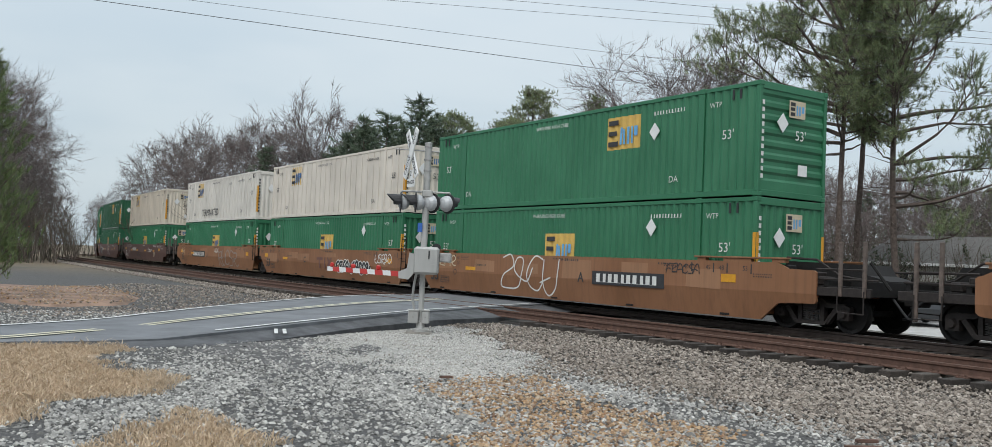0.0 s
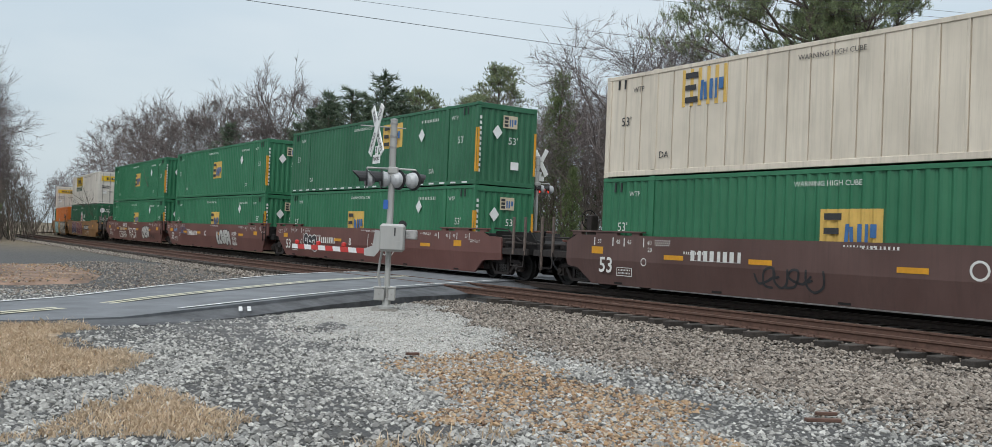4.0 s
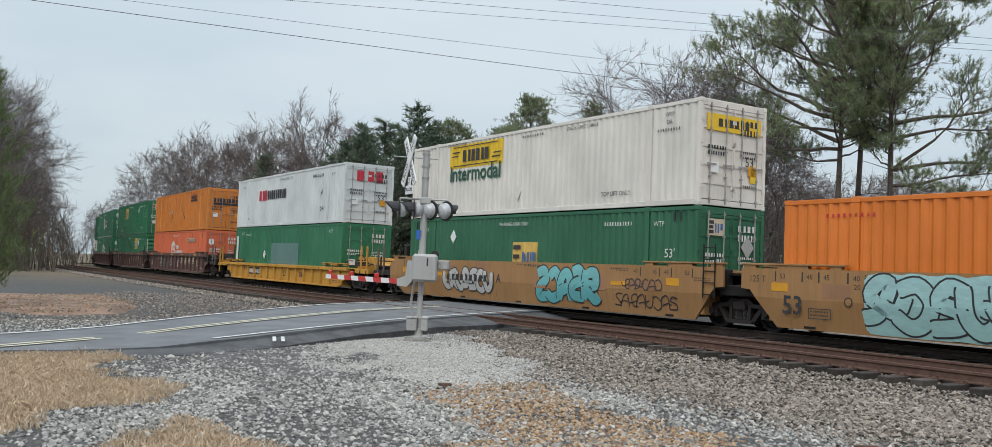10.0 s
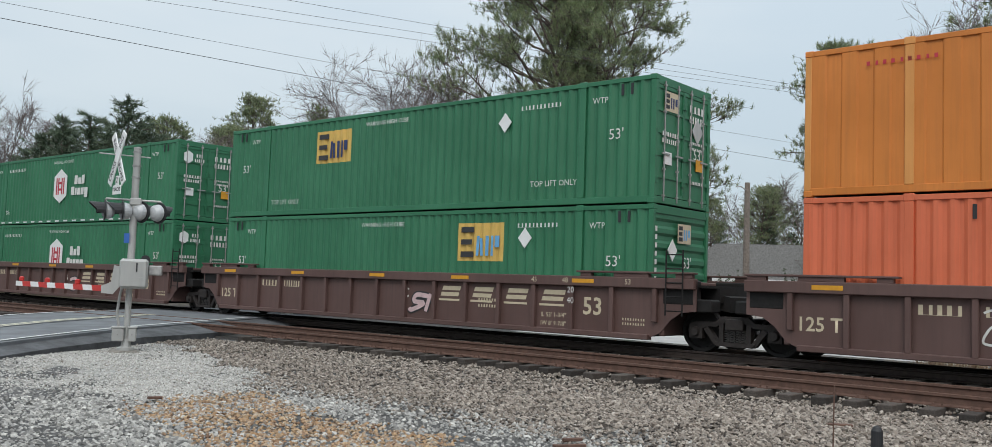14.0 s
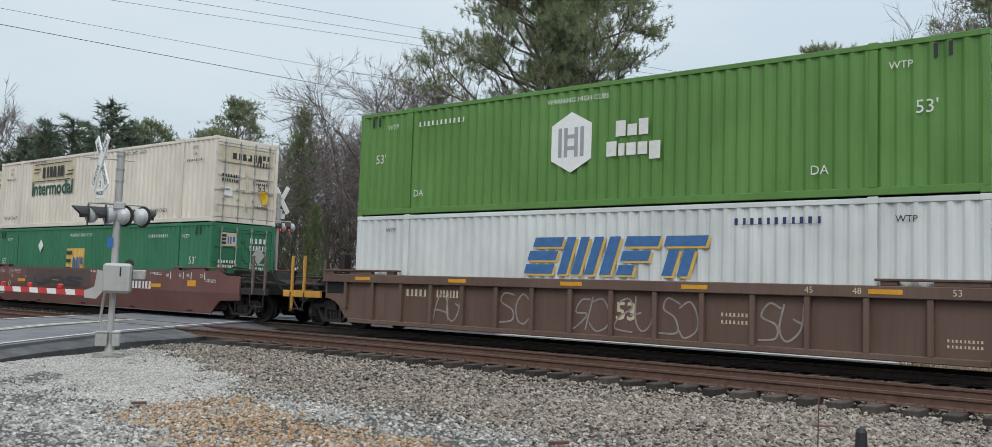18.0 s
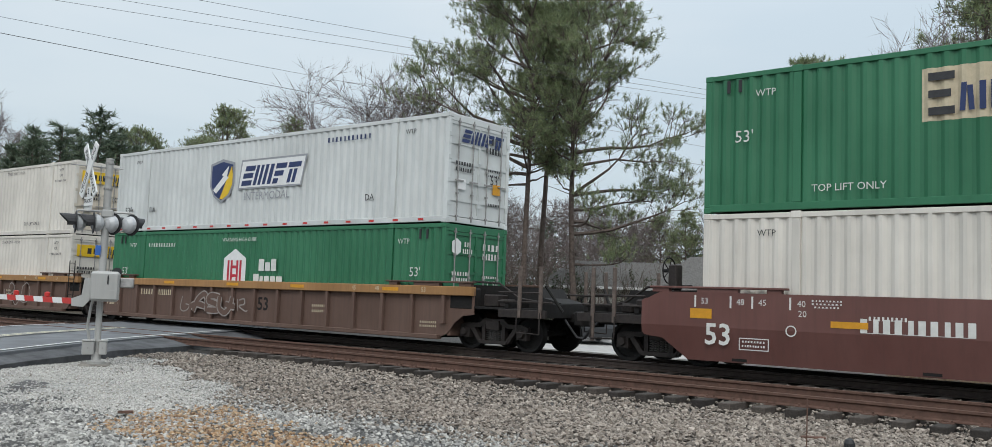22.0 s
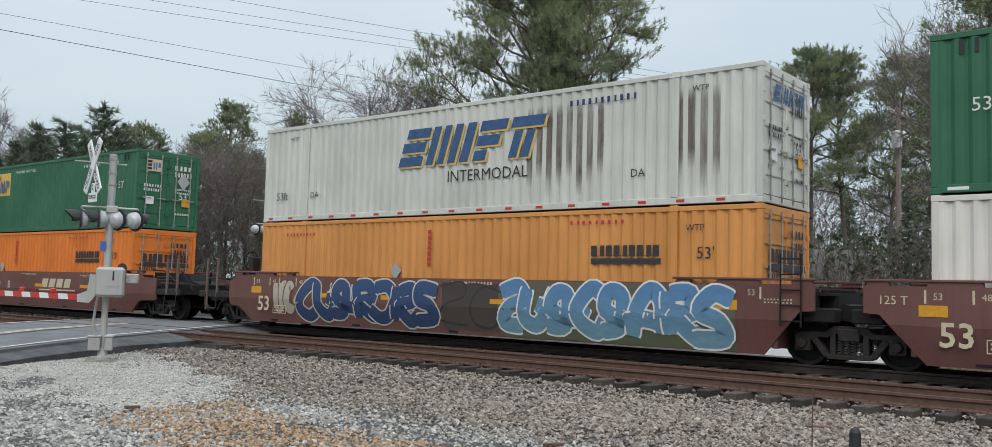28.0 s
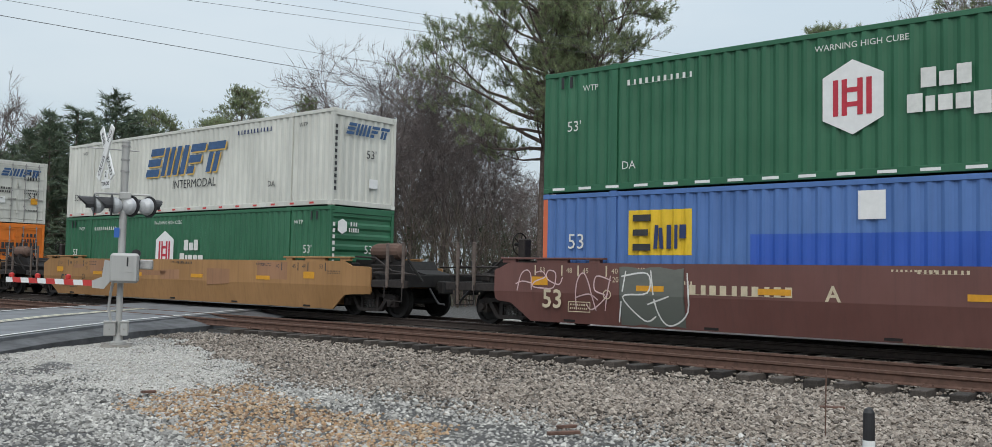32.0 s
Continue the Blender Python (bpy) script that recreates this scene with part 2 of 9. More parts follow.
REDREF = plain("red_reflective_sheet", (0.52, 0.03, 0.025), 0.45, 0, 0.1, 5, 0)
WHITEREF = plain("white_reflective_sheet", (0.75, 0.75, 0.74), 0.45, 0, 0.06, 5, 0)
BLUEREF = plain("blue_sign_sheet", (0.03, 0.12, 0.42), 0.45, 0, 0.08, 5, 0)
SIDING = plain("pale_house_siding", (0.50, 0.49, 0.46), 0.8, 0, 0.08, 3, 0.1)
SHINGLE = plain("grey_roof_shingle", (0.26, 0.255, 0.25), 0.9, 0, 0.25, 12, 0.5)
PANE = plain("dark_window_pane", (0.02, 0.025, 0.03), 0.1, 0, 0.1, 4, 0)
POLEWOOD = plain("weathered_pole_wood", (0.20, 0.165, 0.14), 0.9, 0, 0.3, 10, 0.4)
EARTH = plain("red_clay", (0.21, 0.135, 0.095), 0.95, 0, 0.55, 0.9, 0.6)


def ground_material():
    """Packed gravel, with grass, pale, tan and dark worn stretches of their own shapes."""
    m, t, p = nodes_of("packed_gravel_ground")
    v = coords(t)
    big, mid, fine = noise_of(t, v, 0.35, 5), noise_of(t, v, 2.2, 5, 0.7), noise_of(t, v, 30, 4, 0.7)
    # dark fines, deepened further so bare spots carry the shade between stones
    base = ramp_of(t, fine, [(0.30, (0.018, 0.017, 0.016)), (0.5, (0.062, 0.060, 0.057)), (0.70, (0.19, 0.184, 0.174))])
    base = mix_of(t, ramp_of(t, mid, [(0.42, grey(0)), (0.66, grey(0.75))]), base, (0.075, 0.074, 0.075))
    geo = t.nodes.new("ShaderNodeNewGeometry")
    axes = t.nodes.new("ShaderNodeSeparateXYZ")
    t.links.new(geo.outputs["Position"], axes.inputs[0])
    far = t.nodes.new("ShaderNodeMapRange")
    far.inputs[1].default_value, far.inputs[2].default_value = 45, 70
    t.links.new(axes.outputs[1], far.inputs[0])
    wood = ramp_of(t, big, [(0.3, (0.10, 0.075, 0.05)), (0.5, (0.17, 0.13, 0.085)), (0.7, (0.09, 0.085, 0.05))])
    base = mix_of(t, far.outputs[0], base, wood)
    t.links.new(base, p.inputs["Base Color"])
    p.inputs["Roughness"].default_value = 0.95
    bump_of(t, p, fine, 0.7, 0.03)
    return m


GROUND = ground_material()
# near-black: the shade in the gaps between loose stones is put into this colour
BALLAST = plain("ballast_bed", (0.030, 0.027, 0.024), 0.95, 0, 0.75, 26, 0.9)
HOUSING = paint("silver_lamp_paint", (0.46, 0.47, 0.48), 0.45, 0.15, 0.0, metal=0.2)
MACHINE = plain("dark_brown_machinery", (0.027, 0.021, 0.019), 0.7, 0.2, 0.4, 9, 0.3)
POSTS = plain("worn_brown_posts", (0.13, 0.10, 0.085), 0.65, 0.1, 0.35, 9, 0.2)
TEAL = paint("pale_teal_patch_paint", (0.105, 0.20, 0.185), 0.55, 0.2, 0.02)
CARGREY = plain("dark_grey_car_paint", (0.05, 0.053, 0.058), 0.3, 0.3, 0.1, 3, 0)
ROYAL = paint("royal_blue_patch_paint", (0.018, 0.085, 0.42), 0.5, 0.15, 0.0)
FADED = paint("faded_tan_repaint", (0.30, 0.15, 0.075), 0.7, 0.5, 0.2, (0.10, 0.05, 0.03))
FAINT = plain("worn_grey_spray", (0.27, 0.235, 0.215), 0.7, 0, 0.3, 5, 0)
FOOTING = plain("stained_footing_concrete", (0.22, 0.205, 0.18), 0.95, 0, 0.4, 6, 0.4)
WIRE = plain("weathered_wire", (0.09, 0.09, 0.095), 0.6, 0.3, 0.2, 3, 0)


def streaked(name, col):
    """Grime in soft upright streaks that let the paint below through."""
    m, t, p = nodes_of(name)
    n = t.nodes
    low = noise_of(t, coords(t, (1.1, 1, 0.25)), 2.0, 4, 0.6)
    p.inputs["Base Color"].default_value, p.inputs["Roughness"].default_value = (*col, 1), 0.8
    tc, sep = n.new("ShaderNodeTexCoord"), n.new("ShaderNodeSeparateXYZ")
    t.links.new(tc.outputs["Generated"], sep.inputs[0])
    edge = ramp_of(t, sep.outputs[2], [(0.0, grey(0)), (0.25, grey(1)), (0.85, grey(1)), (1.0, grey(0))])
    amount = mix_of(t, 1.0, edge, ramp_of(t, low, [(0.30, grey(0.15)), (0.62, grey(0.72))]), "MULTIPLY")
    t.links.new(amount, p.inputs["Alpha"])
    return m


def spray(name, low, high):
    """Sprayed paint that fades from one colour at the foot to another at the head, with thin places."""
    m, t, p = nodes_of(name)
    tc, sep, mr = t.nodes.new("ShaderNodeTexCoord"), t.nodes.new("ShaderNodeSeparateXYZ"), t.nodes.new("ShaderNodeMapRange")
    t.links.new(tc.outputs["Object"], sep.inputs[0])
    t.links.new(sep.outputs[2], mr.inputs[0])
    mr.inputs[1].default_value, mr.inputs[2].default_value = 0.35, 1.4
    f = noise_of(t, coords(t, (1, 1, 2.5)), 3.0, 5, 0.65)
    c = mix_of(t, mr.outputs[0], low, high)
    c = mix_of(t, ramp_of(t, f, [(0.35, grey(0)), (0.72, grey(0.55))]), c, tuple(k * 0.5 + 0.03 for k in high))
    t.links.new(c, p.inputs["Base Color"])
    p.inputs["Roughness"].default_value = 0.6
    return m


SOOT = streaked("grey_brown_grime_streaks", (0.16, 0.125, 0.105))
MAROONBLUE = spray("maroon_to_blue_spray", (0.02, 0.07, 0.20), (0.20, 0.035, 0.055))
CRIMSON = spray("crimson_spray", (0.20, 0.03, 0.045), (0.24, 0.05, 0.06))
ICE = spray("pale_cyan_spray", (0.30, 0.50, 0.48), (0.36, 0.58, 0.58))
CREAMSPRAY = spray("cream_spray", (0.36, 0.32, 0.25), (0.52, 0.47, 0.38))
UMBER = spray("dark_umber_spray", (0.075, 0.055, 0.045), (0.05, 0.038, 0.034))
CYANSPRAY = spray("turquoise_spray", (0.08, 0.36, 0.38), (0.20, 0.52, 0.52))
SILVERSPRAY = spray("silver_spray", (0.44, 0.43, 0.40), (0.55, 0.54, 0.51))
IVORY = spray("ivory_spray", (0.45, 0.43, 0.36), (0.60, 0.57, 0.48))
DEEPBLUE = spray("deep_blue_spray", (0.012, 0.028, 0.09), (0.03, 0.075, 0.19))
SKYSPRAY = spray("hazy_blue_spray", (0.16, 0.30, 0.36), (0.09, 0.22, 0.42))
MOSS = spray("moss_green_spray", (0.09, 0.11, 0.055), (0.12, 0.10, 0.07))
TEALLINE = plain("teal_spray_line", (0.02, 0.17, 0.24), 0.6, 0, 0.2, 5, 0)
PINKLINE = plain("pale_pink_spray_line", (0.58, 0.42, 0.42), 0.6, 0, 0.2, 5, 0)
SAGE = spray("dull_sage_spray", (0.10, 0.11, 0.095), (0.15, 0.155, 0.135))
WORN = paint("scuffed_dark_maroon", (0.075, 0.045, 0.042), 0.6, 0.6, 0.2, (0.15, 0.11, 0.10))


def scorched(name, col):
    """Soot, thick at one upper corner and fading out in licks."""
    m, t, p = nodes_of(name)
    n = t.nodes
    p.inputs["Base Color"].default_value, p.inputs["Roughness"].default_value = (*col, 1), 0.9
    tc, off, ln = n.new("ShaderNodeTexCoord"), n.new("ShaderNodeVectorMath"), n.new("ShaderNodeVectorMath")
    off.operation, ln.operation = "SUBTRACT", "LENGTH"
    off.inputs[1].default_value = (0.16, 0.0, 0.72)
    sc = n.new("ShaderNodeVectorMath")
    sc.operation, sc.inputs[1].default_value = "MULTIPLY", (1.6, 0.0, 1.0)
    t.links.new(tc.outputs["Generated"], off.inputs[0])
    t.links.new(off.outputs[0], sc.inputs[0])
    t.links.new(sc.outputs[0], ln.inputs[0])
    f = noise_of(t, coords(t, (1.6, 1, 0.7)), 2.2, 4, 0.6)
    add = n.new("ShaderNodeMath")
    add.operation = "MULTIPLY_ADD"
    add.inputs[1].default_value = 0.45
    t.links.new(f, add.inputs[0])
    t.links.new(ln.outputs["Value"], add.inputs[2])
    t.links.new(ramp_of(t, add.outputs[0], [(0.26, grey(0.97)), (0.42, grey(0.6)), (0.72, grey(0))]), p.inputs["Alpha"])
    return m


CHAR = scorched("burnt_paint", (0.018, 0.014, 0.013))
DIRT = plain("dark_damp_fines", (0.085, 0.082, 0.08), 0.95, 0, 0.5, 4, 0.6)

# ---- building helpers ----


def mesh_of(name, bm, material=None):
    me = bpy.data.meshes.new(name)
    bm.to_mesh(me)
    bm.free()
    if material:
        me.materials.append(material)
    return me


def part(name, bm, material, parent, label="", kind=""):
    me = mesh_of(name, bm, material) if isinstance(bm, bmesh.types.BMesh) else bm
    ob = new(name, me)
    ob.parent = parent
    if material and me.materials and me.materials[0] != material:
        ob.material_slots[0].link = "OBJECT"
        ob.material_slots[0].material = material
    tagged(ob, label, kind=kind)
    return ob


def thing(name, label, category, m=None, group="", kind=""):
    ob = new(name)
    ob.empty_display_size = 0.3
    if m is not None:
        ob.matrix_basis = m
    return tagged(ob, label, category, group, kind)


def box(bm, x0, x1, y0, y1, z0, z1):
    v = [bm.verts.new((x, y, z)) for z in (z0, z1) for y in (y0, y1) for x in (x0, x1)]
    for f in ((0, 2, 3, 1), (4, 5, 7, 6), (0, 1, 5, 4), (2, 6, 7, 3), (0, 4, 6, 2), (1, 3, 7, 5)):
        bm.faces.new([v[i] for i in f])
    return v


def bx(*boxes, bevel=0.0):
    bm = bmesh.new()
    for b in boxes:
        box(bm, *b)
    if bevel:
        bmesh.ops.bevel(bm, geom=bm.edges[:], offset=bevel, segments=1, affect="EDGES")
    return bm


def prism(points, y0, y1, bm=None):
    """An outline in x and z, drawn out from y0 to y1."""
    bm = bm or bmesh.new()
    a = [bm.verts.new((x, y0, z)) for x, z in points]
    b = [bm.verts.new((x, y1, z)) for x, z in points]
    n = len(points)
    bm.faces.new(a)
    bm.faces.new(b[::-1])
    for i in range(n):
        bm.faces.new((a[i], b[i], b[(i + 1) % n], a[(i + 1) % n]))
    bmesh.ops.recalc_face_normals(bm, faces=bm.faces[:])
    return bm


def tube(bm, a, b, r0, r1=None, sides=8, cap=True):
    a, b = Vector(a), Vector(b)
    r1 = r0 if r1 is None else r1
    d = (b - a).normalized()
    u = d.orthogonal().normalized()
    w = d.cross(u)
    ring = [[bm.verts.new(c + r * (math.cos(k) * u + math.sin(k) * w)) for k in (2 * math.pi * i / sides for i in range(sides))] for c, r in ((a, r0), (b, r1))]
    for i in range(sides):
        j = (i + 1) % sides
        bm.faces.new((ring[0][i], ring[0][j], ring[1][j], ring[1][i]))
    if cap:
        bm.faces.new(ring[0][::-1])
        bm.faces.new(ring[1])
    return bm


def pipe(points, r, sides=8):
    bm = bmesh.new()
    for a, b in zip(points, points[1:]):
        tube(bm, a, b, r, r, sides)
    return bm


def lathe(profile, axis="y", sides=20):
    """Turn a profile of (radius, along) about an axis."""
    bm = bmesh.new()
    rings = []
    for r, h in profile:
        ring = []
        for i in range(sides):
            c, s = r * math.cos(2 * math.pi * i / sides), r * math.sin(2 * math.pi * i / sides)
            ring.append(bm.verts.new((c, h, s) if axis == "y" else (c, s, h) if axis == "z" else (h, c, s)))
        rings.append(ring)
    for p, q in zip(rings, rings[1:]):
        for i in range(sides):
            j = (i + 1) % sides
            bm.faces.new((p[i], p[j], q[j], q[i]))
    bm.faces.new(rings[0])
    bm.faces.new(rings[-1][::-1])
    bmesh.ops.recalc_face_normals(bm, faces=bm.faces[:])
    return bm


TEXTS = {}


def letters(text, size, bold=0.0):
    """Flat letters in the x-z plane that face -y, from the built-in font; middle at the origin."""
    key = (text, size, bold)
    if key not in TEXTS:
        cu = bpy.data.curves.new("letters", "FONT")
        cu.body, cu.size, cu.align_x, cu.align_y, cu.offset = text, size, "CENTER", "CENTER", bold
        cu.resolution_u = 2
        ob = bpy.data.objects.new("letters", cu)
        scene.collection.objects.link(ob)
        me = bpy.data.meshes.new_from_object(ob.evaluated_get(bpy.context.evaluated_depsgraph_get()))
        bpy.data.objects.remove(ob)
        me.transform(Matrix.Rotation(radians(90), 4, "X"))
        me.materials.clear()
        me.materials.append(WHITEMARK)
        TEXTS[key] = me
    return TEXTS[key]


def marks(*quads):
    """Flat shapes facing -y: each a list of (x, z) corners."""
    bm = bmesh.new()
    for q in quads:
        bm.faces.new([bm.verts.new((x, 0, z)) for x, z in q])
    for f in bm.faces:
        f.normal_update()
        if f.normal.y > 0:
            f.normal_flip()
    return bm


def rect(x0, x1, z0, z1, lean=0.0):
    return [(x0, z0), (x1, z0), (x1 + lean, z1), (x0 + lean, z1)]


def bars(x, z, w, h, n, fill=0.6):
    """Writing too small to read: n blocks of unequal width on one thin foot line, middle at x, z."""
    s, lo, foot, hi = w / n, z - h / 2, z - h * 0.46, z + h / 2
    out = [(x - w / 2, lo), (x + w / 2 - s * (1 - fill), lo)]
    for i in reversed(range(n)):
        a = x - w / 2 + i * s
        f = fill * (0.75 if i % 3 == 1 else 1.0)
        out += [(a + fill * s, hi), (a + (fill - f) * s, hi)] + ([(a + (fill - f) * s, foot), (a - s * (1 - fill), foot)] if i else [])
    return [out]


def ring_of(cx, cz, rx, rz, thick, n=14):
    """A closed loop of strokes round an oval."""
    out = []
    for i in range(n):
        a, b = 2 * math.pi * i / n, 2 * math.pi * (i + 1) / n
        out.append([(cx + rx * math.cos(a), cz + rz * math.sin(a)), (cx + rx * math.cos(b), cz + rz * math.sin(b)),
                    (cx + (rx - thick) * math.cos(b), cz + (rz - thick) * math.sin(b)), (cx + (rx - thick) * math.cos(a), cz + (rz - thick) * math.sin(a))])
    return out

# ---- the line of the railway ----
STEP = 0.5
SGRID = np.arange(-140.0, 900.0, STEP)
BEND = np.interp(SGRID, [-140, 0, 40, 70, 100, 140, 200, 240, 300], [-0.00165, -0.00165, 0.00017, 0.00107, 0.00163, 0.00715, 0.00715, 0.003, 0.0])
AHEAD, SIDE = radians(122.674), 18.895


def lay_line():
    th = -np.cumsum(BEND) * STEP
    i0 = int(np.searchsorted(SGRID, 15.0))
    th = AHEAD + th - th[i0]
    x, y = np.cumsum(np.cos(th)) * STEP, np.cumsum(np.sin(th)) * STEP
    px = SIDE * math.sin(AHEAD) + 15 * math.cos(AHEAD)
    py = -SIDE * math.cos(AHEAD) + 15 * math.sin(AHEAD)
    return x - x[i0] + px, y - y[i0] + py, th


LX, LY, LT = lay_line()


def on_line(s, side=0.0):
    """Place and heading at s metres along the main track; side metres towards the far side."""
    x, y, th = np.interp(s, SGRID, LX), np.interp(s, SGRID, LY), np.interp(s, SGRID, LT)
    drop = -0.187 * (min(max(s - 60, 0), 75) / 60) ** 2
    return x + side * math.sin(th), y - side * math.cos(th), drop, th


def spread(s):
    """How far the nearer track lies from the main track."""
    return -4.3 - 0.9 * min(max((s - 12) / 30, 0), 1)


def sweep(profile, s0, s1, step, offset, zadd=0.0):
    """Draw a profile of (side, z) along the line."""
    bm = bmesh.new()
    rings = []
    for s in np.arange(s0, s1 + step / 2, step):
        o = offset(s) if callable(offset) else offset
        x, y, z, th = on_line(s)
        rings.append([bm.verts.new((x + (o + a) * math.sin(th), y - (o + a) * math.cos(th), z + b + zadd)) for a, b in profile])
    n = len(profile)
    for p, q in zip(rings, rings[1:]):
        for i in range(n):
            j = (i + 1) % n
            bm.faces.new((p[i], q[i], q[j], p[j]))
    bm.faces.new(rings[0])
    bm.faces.new(rings[-1][::-1])
    bmesh.ops.recalc_face_normals(bm, faces=bm.faces[:])
    return bm


GZ = -0.34


def build_ground():
    # fine near the camera, coarse to the horizon
    xs = np.concatenate([[-2500, -900, -400, -200, -120], np.arange(-80, 81, 2.0), [120, 200, 400, 900, 2500]])
    ys = np.concatenate([[-2500, -900, -300, -100, -40], np.arange(-20, 161, 2.0), [220, 320, 600, 1200, 2500]])
    verts, faces = [], []
    for y in ys:
        for x in xs:
            r = math.hypot(x, y)
            h = GZ + (0.035 * noise.noise((x * 0.23, y * 0.23, 0)) if r < 120 else -0.5 if r > 150 else 0)
            verts.append((x, y, h))
    w = len(xs)
    for j in range(len(ys) - 1):
        for i in range(w - 1):
            faces.append((j * w + i, j * w + i + 1, (j + 1) * w + i + 1, (j + 1) * w + i))
    me = bpy.data.meshes.new("ground")
    me.from_pydata(verts, [], faces)
    me.materials.append(GROUND)
    for f in me.polygons:
        f.use_smooth = True
    tagged(new("ground", me), "grey packed gravel ground beside the railway", "ground", kind="structure")


build_ground()


def build_tracks():
    # both beds carry painted gap shade below the scattered stones
    bed = [(-1.12, -0.26), (1.12, -0.26), (1.34, -0.33), (2.7, -0.50), (2.7, -1.2), (-2.7, -1.2), (-2.7, -0.50), (-1.34, -0.33)]
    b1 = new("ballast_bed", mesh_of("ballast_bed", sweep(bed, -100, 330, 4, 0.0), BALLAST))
    tagged(b1, "crushed stone ballast bed under the main track, coloured near-black as gap shade", "ballast", kind="structure")
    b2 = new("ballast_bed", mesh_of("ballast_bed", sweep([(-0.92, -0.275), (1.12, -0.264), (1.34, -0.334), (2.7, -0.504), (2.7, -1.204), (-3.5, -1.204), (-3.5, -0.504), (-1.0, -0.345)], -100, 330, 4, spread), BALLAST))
    tagged(b2, "crushed stone ballast bed under the nearer track, coloured near-black as gap shade", "ballast", kind="structure")
    rail = [(-0.036, 0), (0.036, 0), (0.036, -0.035), (0.009, -0.055), (0.009, -0.135), (0.070, -0.155), (0.070, -0.172), (-0.070, -0.172), (-0.070, -0.155), (-0.009, -0.135), (-0.009, -0.055), (-0.036, -0.035)]
    for kind, off, m, lab in (("main", lambda s: 0.0, RAILDARK, "main track on wooden ties, its rails coloured dark for the train's shade"), ("near", spread, RAIL, "nearer track with rust-brown rails on wooden ties")):
        tr = thing("railway_track", lab, "railway track", kind="structure")
        for g in (-0.754, 0.754):
            part("rail", sweep(rail, -100, 330, 2, lambda s, g=g: off(s) + g), m, tr)
            part("rail_head", sweep([(-0.030, 0.003), (0.030, 0.003), (0.034, -0.004), (-0.034, -0.004)], -100, 330, 2, lambda s, g=g: off(s) + g), RAILTOP if kind == "main" else RAIL, tr, "worn rail head")
        tie = mesh_of("tie", bx((-0.105, 0.105, -1.33, 1.33, -0.36, -0.175), bevel=0.012), TIE)
        plate = mesh_of("tie_plate", bx((-0.09, 0.09, -0.90, -0.58, -0.175, -0.160), (-0.09, 0.09, 0.58, 0.90, -0.175, -0.160)), RAIL)
        spike = mesh_of("spikes", bx(*[(sx - 0.012, sx + 0.012, sy - 0.012, sy + 0.012, -0.165, -0.125) for sx in (-0.06, 0.06) for sy in (-0.86, -0.65, 0.65, 0.86)]), RAIL)
        rnd = random.Random(5)
        rest = bmesh.new()
        for i in range(-28, 600):
            s = i * 0.50
            if 19 < s < 27.5 and kind == "near" or 20.5 < s < 29.5 and kind == "main":
                continue
            x, y, z, th = on_line(s, off(s))
            jig = rnd.uniform(-0.06, 0.06)
            m4 = pose(x + jig * math.sin(th), y - jig * math.cos(th), z + rnd.uniform(-0.012, 0.008), 0, 0, math.degrees(th) + rnd.uniform(-1.5, 1.5))
            if i < 98:
                t = part("tie", tie, TIE, tr)
                t.matrix_basis = m4
                if i < 60 and kind == "near":
                    for nm, me in (("tie_plate", plate), ("spikes", spike)):
                        k = part(nm, me, RAIL, t)
            else:
                for v in box(rest, -0.115, 0.115, -1.30, 1.30, -0.34, -0.175):
                    v.co = m4 @ v.co
        part("far_ties", rest, TIE, tr, "dark wooden ties in the distance", "stuff")


build_tracks()


def strip(left, right, zf, material, name, label, category="road"):
    """A paved band between two lines of places, with thickness."""
    bm = bmesh.new()
    a = [bm.verts.new((x, y, zf(x, y))) for x, y in left]
    b = [bm.verts.new((x, y, zf(x, y))) for x, y in right]
    c = [bm.verts.new((v.co.x, v.co.y, v.co.z - 0.3)) for v in a]
    d = [bm.verts.new((v.co.x, v.co.y, v.co.z - 0.3)) for v in b]
    for i in range(len(a) - 1):
        for p, q in ((a, b), (c, a), (b, d)):
            bm.faces.new((p[i], p[i + 1], q[i + 1], q[i]))
    bm.faces.new((a[0], b[0], d[0], c[0]))
    bm.faces.new((a[-1], c[-1], d[-1], b[-1]))
    bmesh.ops.recalc_face_normals(bm, faces=bm.faces[:])
    return tagged(new(name, mesh_of(name, bm, material)), label, category, kind="structure")


# the road runs slantwise over both tracks
RD = Vector((math.sin(radians(24.5)), math.cos(radians(24.5))))
RN = Vector((RD.y, -RD.x))
RO = Vector((-7.4, 18.5))  # a place on its middle


def road_z(x, y):
    p = Vector((x, y)) - Vector((-1.2, 26.5))
    d = abs(p.dot(Vector((math.sin(AHEAD), -math.cos(AHEAD)))) - 1.5)
    return -0.012 - 0.24 * min(max((d - 3.8) / 7.5, 0), 1) ** 1.3


def along(k, side):
    p = RO + RD * k + RN * side
    return p.x, p.y


def far_side(k):
    return float(np.interp(k, [-60, -1.8, 3.5, 11.7, 30], [-0.6, -0.7, -1.5, -2.3, -2.3]))


def middle(k):
    return float(np.interp(k, [-60, -3.6, 1, 5, 13], [1.3, 1.35, 0.8, 0.6, 0.3]))


def near_side(k):
    return float(np.interp(k, [-60, -4, -2.5, 0, 5.7, 19, 19.01, 30], [1.7, 1.9, 2.9, 3.1, 3.35, 3.35, 1.2, 1.2]))


